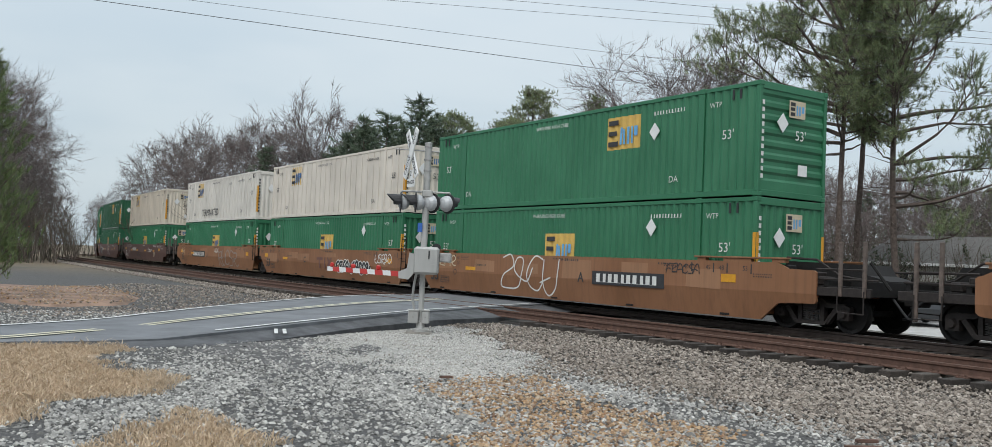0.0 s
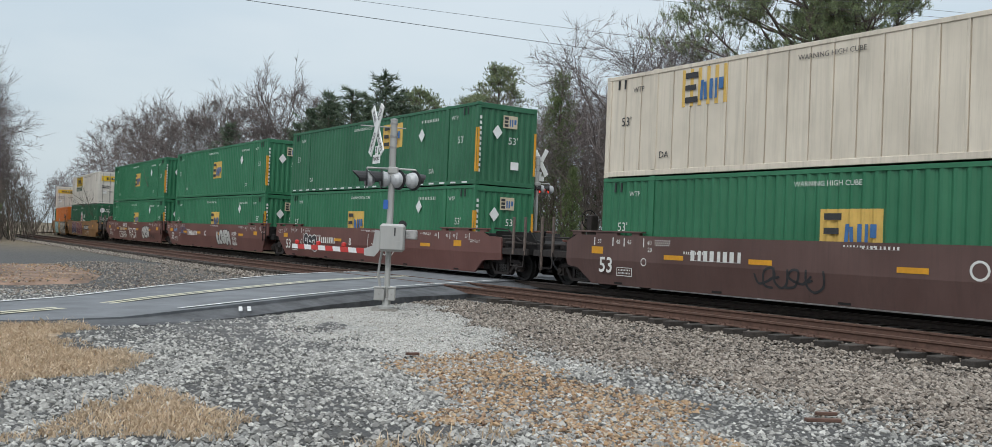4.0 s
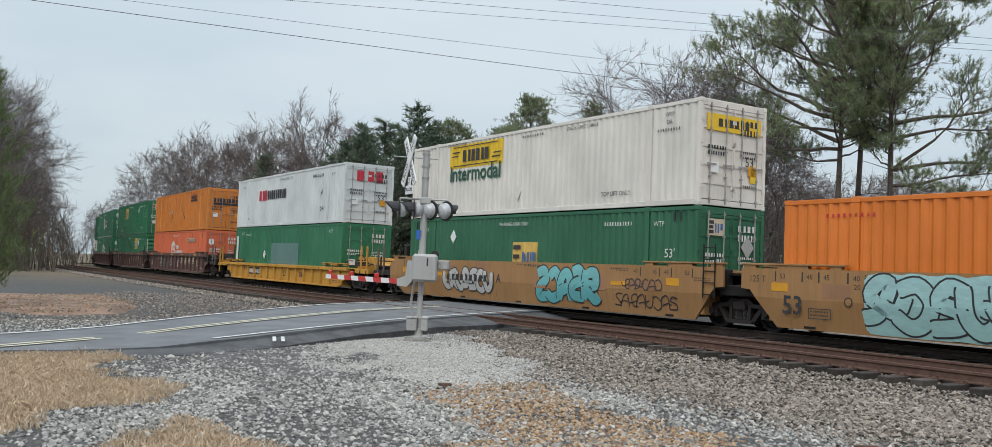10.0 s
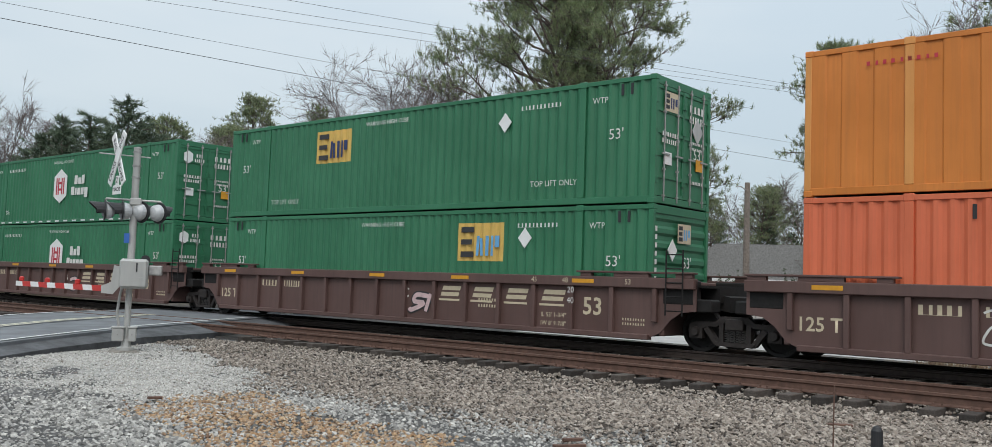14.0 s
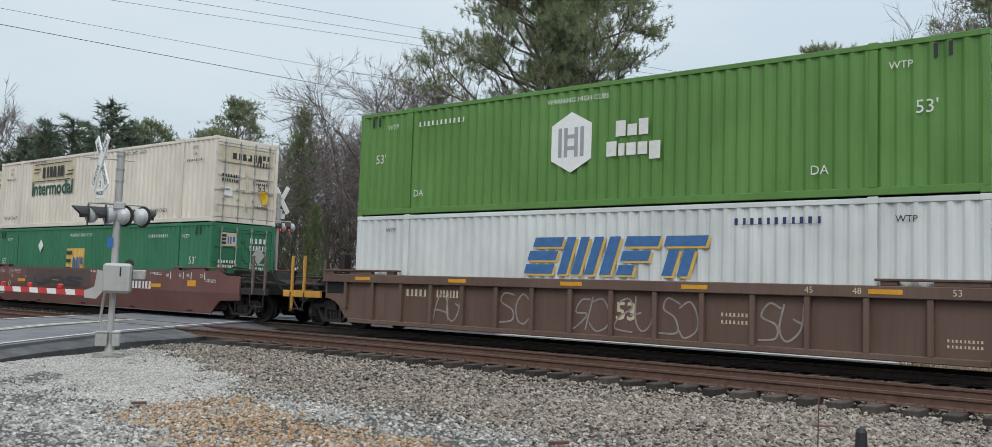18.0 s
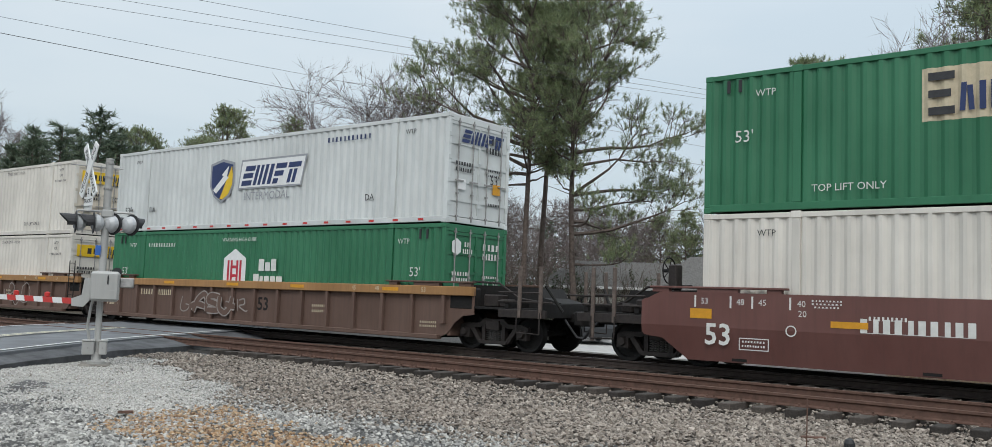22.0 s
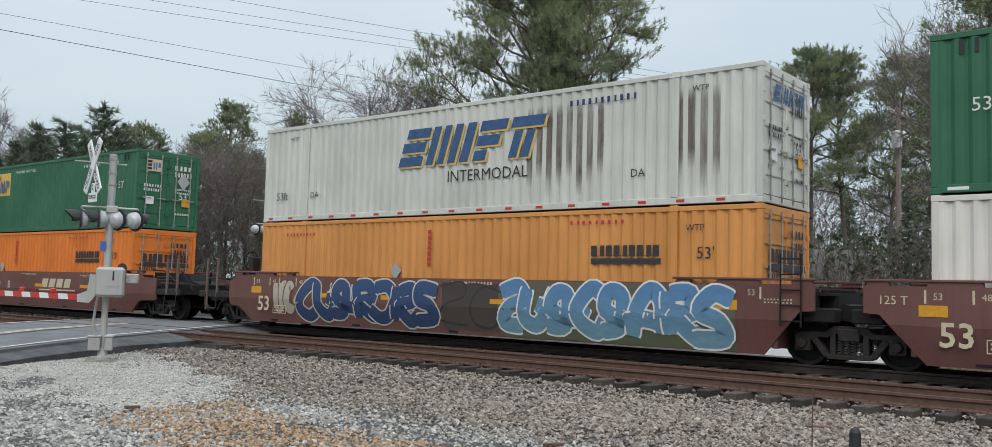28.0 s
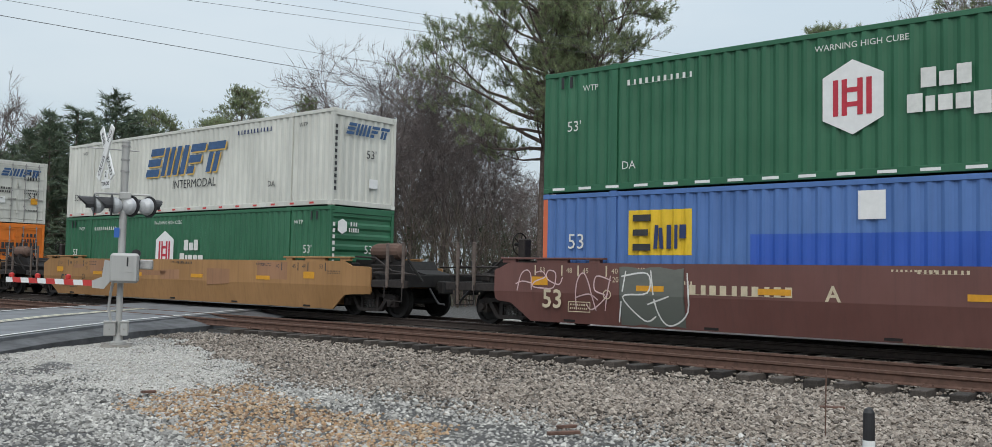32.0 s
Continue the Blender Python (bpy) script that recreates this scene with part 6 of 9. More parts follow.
def box_wide():
    c = container_of("wide", "doors", GREEN, "green container with broad ribs, pale patches and door end")
    on_side(c, "patch", mesh_of("patch", marks(rect(-1.6, 2.55, 0.25, 1.95)), GALV), TEAL, 0, 0, "repainted pale teal patch")
    on_side(c, "bare_patch", mesh_of("bare_patch", marks(rect(-7.85, -7.5, 0.5, 2.4)), WHITEMARK), WHITEMARK, 0, 0, "peeled white patch")
    code(c, -5.6, 2.45, 1.2, 0.2, 8, WHITEMARK)
    words(c, "WTP", 0.24, -6.7, 2.5, WHITEMARK)
    words(c, "WTP", 0.24, 6.7, 2.5, WHITEMARK)
    diamond(c, -2.7, 1.3)
    words(c, "53'", 0.42, 7.2, 0.75, WHITEMARK)
    end_stencils(c, WHITEMARK, True)
    on_end(c, "placard", placard(0.26), WHITEREF, 0.0, 0.9)
    return c


def box_coral():
    c = container_of("wave", "doors", CORAL, "coral-red corrugated container with white house-shaped logo")
    on_side(c, "logo_plate", mesh_of("logo_plate", marks([(-0.64, -0.7), (0.64, -0.7), (0.64, 0.38), (0, 0.72), (-0.64, 0.38)]), WHITEMARK), WHITEMARK, -1.17, 1.5, "white house-shaped logo plate", FACE - 0.004)
    on_side(c, "logo_block", mesh_of("logo_block", marks(rect(-0.45, -0.25, -0.6, 0.3), rect(0.25, 0.45, -0.6, 0.3), rect(-0.25, 0.25, -0.2, -0.05), rect(-0.1, 0.1, 0.1, 0.3)), CORAL), CORAL, -1.17, 1.5, "", FACE - 0.008)
    on_side(c, "logo_block", mesh_of("logo_block", marks(*bars(-0.55, 0.22, 0.8, 0.30, 3, 0.8), *bars(0.0, -0.22, 2.15, 0.36, 8, 0.8)), WHITEMARK), WHITEMARK, 0.72, 1.5, "two rows of white logo blocks", FACE - 0.004)
    words(c, "WARNING HIGH CUBE", 0.17, -0.6, 2.55, WHITEMARK)
    for x, w, n in ((3.55, 0.85, 4), (4.75, 1.1, 6)):
        on_side(c, "code_plate", mesh_of("code_plate", marks(rect(-w / 2, w / 2, -0.15, 0.15)), CREAMMARK), CREAMMARK, x, 2.2, "cream repainted code plate", FACE - 0.003)
        on_side(c, "stencil", mesh_of("stencil", marks(*bars(0, 0, w * 0.86, 0.2, n, 0.5)), INK), INK, x, 2.2, "", FACE - 0.006)
    for x in (7.2, 4.5, -5.0):
        on_side(c, "lashing_slot", share("slot", lambda: mesh_of("lashing_slot", bx((-0.035, 0.035, -0.004, 0.006, -0.13, 0.13)), BLACK)), BLACK, x, 2.55)
    end_stencils(c, WHITEMARK, True)
    on_end(c, "logo_plate", share("hexs", lambda: mesh_of("logo_plate", marks([(-0.18, -0.13), (0, -0.23), (0.18, -0.13), (0.18, 0.13), (0, 0.23), (-0.18, 0.13)]), WHITEREF)), WHITEREF, -0.9, 2.1, x=HX + 0.012)
    return c


def box_parcel():
    c = container_of("wave", "doors", SILVER, "grey corrugated container with purple logo panel")
    on_side(c, "logo_panel", mesh_of("logo_panel", clad(-5.55, -1.80, 1.48, 2.62), PURPLE), PURPLE, 0, 0, "purple logo panel", y=0)
    on_side(c, "logo_block", mesh_of("logo_block", marks(*bars(-1.25, 0, 0.75, 0.36, 3, 0.82)), WHITEREF), WHITEREF, -3.68, 2.05, "", FACE - 0.008)
    on_side(c, "logo_block", mesh_of("logo_block", marks(*bars(-0.58, 0, 0.5, 0.36, 2, 0.82)), ORANGEMARK), ORANGEMARK, -3.68, 2.05, "", FACE - 0.008)
    on_side(c, "logo_block", mesh_of("logo_block", marks(*bars(0.75, 0.02, 1.75, 0.26, 10, 0.6)), WHITEREF), WHITEREF, -3.68, 2.05, "", FACE - 0.008)
    words(c, "TOP LIFT ONLY", 0.25, -5.0, 0.55, INK)
    words(c, "TOP LIFT ONLY", 0.25, 4.4, 0.55, INK)
    words(c, "WTP", 0.2, -6.7, 2.4, INK)
    words(c, "WTP", 0.2, 6.7, 2.4, INK)
    code(c, 4.3, 2.50, 2.2, 0.2, 11, INK)
    on_end(c, "logo_panel", mesh_of("logo_panel", marks(rect(-1.05, 1.05, -0.25, 0.25)), PURPLE), PURPLE, 0, 2.35, "purple logo panel")
    on_end(c, "logo_block", mesh_of("logo_block", marks(*bars(-0.45, 0, 0.9, 0.22, 5), *bars(0.5, 0, 0.8, 0.16, 7)), WHITEREF), WHITEREF, 0, 2.35, x=HX + 0.014)
    end_stencils(c, WHITEMARK, True)
    return c


def box_blue():
    c = container_of("wave", "doors", BLUE, "faded blue corrugated container with orange corner posts", post=None)
    for o in c.children:
        if o.name.startswith("corner_post"):
            o.material_slots[0].link = "OBJECT"
            o.material_slots[0].material = CORAL
    gold_logo(c, -4.91, 1.95, 1.55, NAVY, SUNMARK)
    on_side(c, "patch", mesh_of("patch", clad(-2.8, 3.28, 0.9, 1.88), SEABLUE), ROYAL, 0, 0, "royal blue repainted patch", y=0)
    on_side(c, "patch", mesh_of("patch", marks(rect(-0.25, 0.25, -0.27, 0.27)), WHITEREF), WHITEREF, -0.4, 2.4, "white square label")
    on_side(c, "patch", mesh_of("patch", marks(rect(-0.2, 0.2, -0.2, 0.2)), WHITEREF), WHITEREF, -7.1, 0.95, "white square label")
    words(c, "53", 0.5, -7.1, 1.75, WHITEMARK)
    code(c, 4.6, 2.2, 1.4, 0.2, 9, NAVY)
    end_gold(c, -0.62, 2.2, 0.85, NAVY)
    end_gold(c, 0.62, 2.2, 0.85, NAVY)
    on_end(c, "notice_plate", share("bplate", lambda: mesh_of("notice_plate", marks(rect(-0.4, 0.4, -0.18, 0.18)), WHITEMARK)), SKYBLUE, 0.62, 1.3)
    return c


def box_scrawled(*args, **kw):
    c = box_emp(*args, **kw)
    words(c, "TERMINATED", 0.66, -1.85, 0.60, INK, name="scrawled_word")
    words(c, "53/102", 0.24, 2.6, 2.35, INK)
    return c


def decorate(i, car):
    """What sets one car apart: emblems, repainted patches and sprayed paint."""
    rnd = random.Random(900 + i)
    if i in (0, 1, 2, 3, 8, 9, 10, 15, 29):
        for k in range(6):
            w, h = rnd.uniform(0.25, 0.9), rnd.uniform(0.08, 0.3)
            part("faded_patch", mesh_of("faded_patch", marks([(q[0] + rnd.uniform(-0.05, 0.05), q[1] + rnd.uniform(-0.04, 0.04)) for q in rect(-w, w, -h, h)]), FADED), FADED, car, "faded repainted patch").location = (-7.0 + k * 2.6 + rnd.uniform(-0.9, 0.9), -1.4925, rnd.uniform(1.0, 1.3))
    black = lambda x0, x1, z: (panel_of(car, x0, x1, z - 0.2, z + 0.2, INK, "black number panel", "number_plate"), strip_of(car, x0 + 0.2, x1 - 0.2, z, 0.25, WHITEMARK, 10, -1.4985))
    if i == 1:
        black(2.0, 5.1, 0.95)
        single(car, "A", 1.45, 0.92, 0.42, INK)
        tag_paint(car, -2.95, 0.25, 0.30, 1.48, 11, None, WHITEMARK, n=4, thin=0.05)
        tag_paint(car, -8.0, -6.1, 1.05, 1.46, 12, None, CREAMMARK)
        tag_paint(car, 5.2, 6.4, 1.2, 1.45, 13, None, INK, thin=0.03)
    elif i == 2:
        panel_of(car, -0.6, 0.15, 1.02, 1.15, MAROON, "dark red emblem bar", "emblem")
        panel_of(car, -0.28, -0.13, 0.62, 1.00, MAROON, "dark red emblem bar", "emblem")
        panel_of(car, 0.35, 0.50, 0.62, 1.15, MAROON, "dark red emblem bar", "emblem")
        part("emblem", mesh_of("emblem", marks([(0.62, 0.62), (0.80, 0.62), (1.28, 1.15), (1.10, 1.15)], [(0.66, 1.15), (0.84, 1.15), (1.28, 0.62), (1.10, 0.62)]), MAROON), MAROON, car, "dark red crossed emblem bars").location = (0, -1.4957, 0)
        single(car, "C", -2.2, 0.98, 0.42, INK)
        tag_paint(car, 1.75, 5.6, 0.45, 1.08, 14, INK, WHITEMARK)
        tag_paint(car, 6.0, 7.6, 1.0, 1.4, 15, None, WHITEMARK)
    elif i == 3:
        black(-5.0, -1.8, 0.98)
        single(car, "B", -1.25, 0.92, 0.42, INK)
        tag_paint(car, 0.55, 1.45, 1.12, 1.36, 16, None, WHITEMARK, thin=0.035)
        tag_paint(car, 1.4, 5.4, 0.32, 1.25, 17, None, FAINT, thin=0.075)
        tag_paint(car, -7.9, -7.2, 0.95, 1.4, 18, None, CREAMMARK, thin=0.03)
    elif i == 4:
        strip_of(car, -4.4, -2.7, 1.1, 0.26, WHITEMARK, 8)
        tag_paint(car, -2.3, -0.5, 0.42, 0.9, 19, None, INK, thin=0.06)
        part("round_emblem", mesh_of("round_emblem", marks(*ring_of(2.95, 1.08, 0.2, 0.2, 0.05)), WHITEMARK), WHITEMARK, car, "white ring emblem").location = (0, -1.4965, 0)
        strip_of(car, 3.2, 4.4, 1.08, 0.12, WHITEMARK, 14)
        strip_of(car, 3.4, 4.1, 0.95, 0.05, WHITEMARK, 8)
        single(car, "53", 5.5, 0.72, 0.55, CREAMMARK)
    elif i == 5:
        tag_paint(car, -5.85, -4.3, 0.42, 1.2, 20, INK, WHITEREF)
        strip_of(car, -4.15, -2.4, 0.98, 0.26, WHITEMARK, 8)
        single(car, "B", -1.0, 0.95, 0.42, WHITEMARK)
        tag_paint(car, 0.6, 2.8, 0.5, 1.3, 21, None, WHITEMARK)
    elif i == 6:
        tag_paint(car, 1.1, 3.6, 0.38, 1.25, 22, SILVERSPRAY, INK)
        for k in range(3):
            tag_paint(car, 3.75, 4.5, 0.42 + k * 0.27, 0.60 + k * 0.27, 23 + k, None, WHITEMARK, thin=0.03)
        tag_paint(car, -7.3, -6.7, 1.02, 1.22, 26, None, SKYBLUE, thin=0.035)
        tag_paint(car, -5.9, -4.9, 0.92, 1.3, 27, None, SEABLUE, thin=0.035)
        strip_of(car, -4.4, -2.5, 0.98, 0.26, WHITEMARK, 8)
        single(car, "C", -0.95, 0.98, 0.42, WHITEMARK)
    elif i == 7:
        tag_paint(car, -4.5, -2.0, 0.36, 0.80, 28, None, WHITEMARK, thin=0.055)
        strip_of(car, -4.1, -2.3, 1.02, 0.26, CREAMMARK, 8)
        tag_paint(car, -3.1, -1.8, 1.2, 1.42, 29, None, WHITEREF, thin=0.035)
        tag_paint(car, -0.95, 1.25, 0.38, 1.08, 30, None, WHITEMARK, thin=0.07)
        tag_paint(car, 3.05, 5.2, 0.36, 1.25, 31, SILVERSPRAY, INK)
        tag_paint(car, 5.3, 6.6, 0.42, 0.7, 32, None, INK)
        single(car, "A", -1.2, 1.05, 0.40, CREAMMARK)
    elif i == 8:
        tag_paint(car, -5.75, -2.4, 0.26, 1.46, 33, MAROONBLUE, WHITEMARK)
        tag_paint(car, -2.25, 1.15, 0.26, 1.46, 34, CRIMSON, PINKLINE)
        single(car, "B", 1.6, 0.98, 0.45, INK)
        black(2.1, 5.2, 0.98)
        tag_paint(car, 2.6, 3.5, 0.32, 1.05, 35, None, WHITEMARK, thin=0.035)
        tag_paint(car, 3.9, 5.0, 0.35, 0.85, 36, None, WHITEMARK, thin=0.03)
    elif i == 9:
        tag_paint(car, -5.8, -1.05, 0.26, 1.46, 37, ICE, INK, ICE)
        panel_of(car, -1.0, 1.55, 0.88, 1.5, YELLOW, "clean yellow-tan repainted panel")
        for a, b, lo, hi in ((-0.75, -0.2, 1.18, 1.3), (-0.53, -0.41, 0.92, 1.16), (-0.05, 0.5, 1.18, 1.3), (0.16, 0.28, 0.92, 1.16), (0.62, 0.74, 0.92, 1.3)):
            panel_of(car, a, b, lo, hi, MAROON, "dark red emblem bar", "emblem", -1.4965)
        tag_paint(car, 1.65, 8.2, 0.26, 1.46, 38, CREAMSPRAY, INK, UMBER, n=7)
    elif i == 10:
        tag_paint(car, -5.0, -1.4, 0.42, 1.28, 39, SILVERSPRAY, INK)
        strip_of(car, -4.6, -1.7, 0.94, 0.22, INK, 9, -1.52)
        single(car, "A", -1.1, 0.95, 0.42, INK)
        tag_paint(car, 1.0, 4.4, 0.28, 1.46, 40, CYANSPRAY, INK)
        tag_paint(car, 5.0, 7.6, 0.36, 0.72, 41, None, INK, thin=0.035)
        tag_paint(car, 5.4, 7.0, 0.86, 1.16, 42, None, UMBER, thin=0.035)
    elif i == 11:
        part("number_plate", mesh_of("number_plate", marks(rect(-1.1, 1.1, -0.2, 0.2)), INK), INK, car, "black number panel").location = (-4.0, -1.397, 0.92)
        part("stencil", mesh_of("stencil", marks(*bars(0, 0, 1.9, 0.24, 10)), WHITEMARK), WHITEMARK, car).location = (-4.0, -1.40, 0.92)
        for a, b, lo, hi in ((2.95, 3.3, 0.98, 1.08), (3.07, 3.17, 0.68, 0.96), (3.38, 3.48, 0.68, 1.08), (3.58, 3.68, 0.68, 1.08)):
            panel_of(car, a, b, lo, hi, MAROON, "dark red emblem bar", "emblem", -1.397)
    elif i in (12, 13, 14):
        for k in range(4):
            part("emblem", share("rle", lambda: mesh_of("emblem", marks(rect(-0.36, 0.26, 0, 0.10, 0.03), rect(-0.31, 0.31, 0.15, 0.26, 0.04), rect(-0.42, 0.3, -0.12, -0.07)), CREAMMARK)), CREAMMARK, car, "leaning emblem block").location = (2.2 + k * 1.1, -1.397, 0.95)
        for k, t in enumerate(("IL 53' 1-3/4\"", "IW 8' 9-7/8\"")):
            part("lettering", letters(t, 0.15), CREAMMARK, car).location = (5.5, -1.397, 0.62 - 0.2 * k)
        for k, t in enumerate(("40", "20")):
            part("lettering", letters(t, 0.2), WHITEMARK, car).location = (6.05, -1.503, 0.98 + 0.24 * k)
        part("lettering", letters({12: "A", 13: "C", 14: "B"}[i], 0.36, 0.006), WHITEMARK, car).location = (0.55, -1.397, 0.98)
        tag_paint(car, 0.75, 1.55, 0.45, 1.05, 43 + i, PINKLINE, INK, n=1, y=-1.399, follow=False)
        if i == 12:
            tag_paint(car, -4.85, -4.05, 0.5, 1.1, 50, None, WHITEMARK, n=3, y=-1.399, follow=False)
            tag_paint(car, -3.75, -2.95, 0.5, 1.1, 51, None, CYANSPRAY, n=3, y=-1.399, follow=False)
            tag_paint(car, -1.5, -0.75, 0.5, 1.15, 52, UMBER, WHITEMARK, n=1, y=-1.399, follow=False)
    elif i == 15:
        strip_of(car, -4.25, -2.6, 1.08, 0.26, INK, 8)
        tag_paint(car, -2.35, -0.15, 0.30, 1.22, 53, None, WHITEMARK, n=4, thin=0.055)
    elif i == 16:
        for k, x in enumerate((-4.4, -2.2, 0.0, 1.1, 2.2, 4.4)):
            tag_paint(car, x - 0.45, x + 0.45, 0.42, 1.15, 60 + k, None, FAINT, n=2, y=-1.399, follow=False)
    elif i in (17, 18, 19):
        a = {17: -4.6, 18: -2.5, 19: 0.2}[i]
        for k in range(3):
            panel_of(car, a + k * 1.77, a + k * 1.77 + 1.74, 0.87, 1.5, WORN, "scuffed worn-off emblem panel", "worn_patch")
        tag_paint(car, a + 0.8, a + 4.6, 0.88, 1.18, 70 + i, None, INK, n=3, thin=0.10)
        single(car, {17: "A", 18: "C", 19: "B"}[i], 2.1 if i == 17 else a - 0.5, 0.98, 0.42, WHITEMARK)
        if i != 18:
            strip_of(car, *((2.8, 5.0) if i == 17 else (-4.8, -2.8)), 1.02, 0.26, WHITEMARK, 10)
    elif i == 20:
        tag_paint(car, -3.4, -2.9, 0.5, 1.0, 79, None, FAINT, n=1, y=-1.399, follow=False)
        tag_paint(car, -2.55, -0.35, 0.42, 1.15, 80, RUSTBROWN, FAINT, n=3, y=-1.50, follow=False)
        tag_paint(car, -0.25, 0.2, 0.6, 1.0, 81, None, FAINT, n=1, y=-1.50, follow=False)
    elif i == 21:
        panel_of(car, -2.55, -1.72, 0.5, 1.28, FADED, "faded tan repainted patch", y=-1.397)
        panel_of(car, -1.43, -0.62, 0.5, 1.28, FADED, "faded tan repainted patch", y=-1.397)
        tag_paint(car, 3.3, 5.4, 0.4, 1.2, 84, None, FAINT, n=3, y=-1.50, follow=False)
    elif i == 23:
        strip_of(car, -4.05, -1.7, 1.02, 0.20, CREAMMARK, 10)
        single(car, "B", -0.92, 1.0, 0.45, CREAMMARK)
        tag_paint(car, -2.8, -0.8, 1.18, 1.46, 86, None, WHITEMARK, thin=0.035)
        tag_paint(car, 0.4, 2.0, 0.85, 1.15, 85, None, UMBER)
    elif i == 24:
        tag_paint(car, -4.15, -0.6, 0.30, 1.42, 87, None, IVORY, n=6, thin=0.05)
        strip_of(car, -4.1, -1.7, 1.0, 0.20, CREAMMARK, 10)
        tag_paint(car, 0.7, 6.2, 0.24, 1.50, 88, IVORY, TEALLINE, SKYSPRAY)
        tag_paint(car, 6.4, 7.3, 0.75, 1.3, 89, None, WHITEMARK)
    elif i == 25:
        tag_paint(car, -7.2, -6.1, 0.4, 1.45, 90, CREAMSPRAY, MAROON, n=3)
        tag_paint(car, -6.1, -0.3, 0.24, 1.5, 91, DEEPBLUE, IVORY)
        tag_paint(car, -0.4, 1.6, 0.35, 1.4, 92, None, INK, UMBER, thin=0.06)
        tag_paint(car, 1.4, 7.7, 0.22, 1.52, 93, SKYSPRAY, WHITEMARK, MOSS)
    if i in (26, 27, 28):
        strip_of(car, -4.05, -1.75, 1.02, 0.20, CREAMMARK, 10)
        single(car, {26: "B", 27: "C", 28: "A"}[i], -1.05, 1.0, 0.42, CREAMMARK)
        lean_blocks(car, 3.0, 0.95, 2.4, 0.34, CREAMMARK)
    if i == 26:
        tag_paint(car, -7.2, -5.6, 0.92, 1.30, 94, None, CREAMMARK, thin=0.035)
    if i == 27:
        tag_paint(car, -2.6, 0.2, 1.15, 1.48, 97, None, FAINT, thin=0.03)
    if i == 28:
        tag_paint(car, -5.85, -4.1, 0.28, 1.42, 95, None, WHITEMARK, SAGE, n=2, thin=0.035)
        tag_paint(car, -8.6, -7.4, 0.9, 1.35, 96, None, PINKLINE, thin=0.03)
        tag_paint(car, -7.0, -6.0, 0.5, 1.3, 98, None, PINKLINE, n=2, thin=0.03)


couple()

# ---- crossing signals ----


def round_light(parent, x, y, z, yaw, lit=False):
    """A flashing light: round dark background, housing, hood and lens; it faces local -y."""
    l = part("flashing_light", share("fl_plate", lambda: mesh_of("flashing_light", lathe([(0.22, 0.0), (0.22, 0.015), (0.12, 0.03), (0.02, 0.03)], "y", 24), BLACK)), BLACK, parent, "round black-rimmed crossing light")
    l.matrix_basis = pose(x, y, z, 0, 0, yaw)
    part("housing", share("fl_house", lambda: mesh_of("housing", lathe([(0.155, 0.015), (0.18, 0.05), (0.16, 0.13), (0.10, 0.19), (0.03, 0.21)], "y", 20), GALV)), HOUSING, l, "silver lamp housing")
    part("hood", share("fl_hood", hood_mesh), BLACK, l)
    part("lens", share("fl_lens", lambda: mesh_of("lens", lathe([(0.145, -0.005), (0.12, -0.03), (0.05, -0.045), (0.01, -0.047)], "y", 18), GLASSDARK)), REDLENS if lit else GLASSDARK, l)


def hood_mesh():
    bm = bmesh.new()
    n = 10
    inner, outer = [], []
    for i in range(n + 1):
        a = math.pi * (-0.12 + 1.24 * i / n)
        ln = 0.30 * (0.45 + 0.55 * math.sin(min(max(a, 0), math.pi)))
        for lst, r in ((inner, 0.150), (outer, 0.162)):
            lst.append([bm.verts.new((r * math.cos(a), y, r * math.sin(a))) for y in (0.0, -ln)])
    for i in range(n):
        for lst in (inner, outer):
            bm.faces.new((lst[i][0], lst[i + 1][0], lst[i + 1][1], lst[i][1]))
        bm.faces.new((inner[i][1], inner[i + 1][1], outer[i + 1][1], outer[i][1]))
    bmesh.ops.recalc_face_normals(bm, faces=bm.faces[:])
    return mesh_of("hood", bm, BLACK)


def blade(parent, text, lean, x, y, z, yaw):
    b = part("crossbuck_blade", share("blade", lambda: mesh_of("crossbuck_blade", bx((-0.61, 0.61, -0.012, 0.012, -0.10, 0.10), bevel=0.006), WHITEREF)), WHITEREF, parent, "white crossbuck blade with black letters")
    b.matrix_basis = pose(x, y, z, 0, 0, yaw) @ pose(0, 0, 0, 0, lean, 0)
    for t, dx in text:
        o = part("lettering", letters(t, 0.155, 0.002), INK, b)
        o.location = (dx, -0.016, 0)
    return b


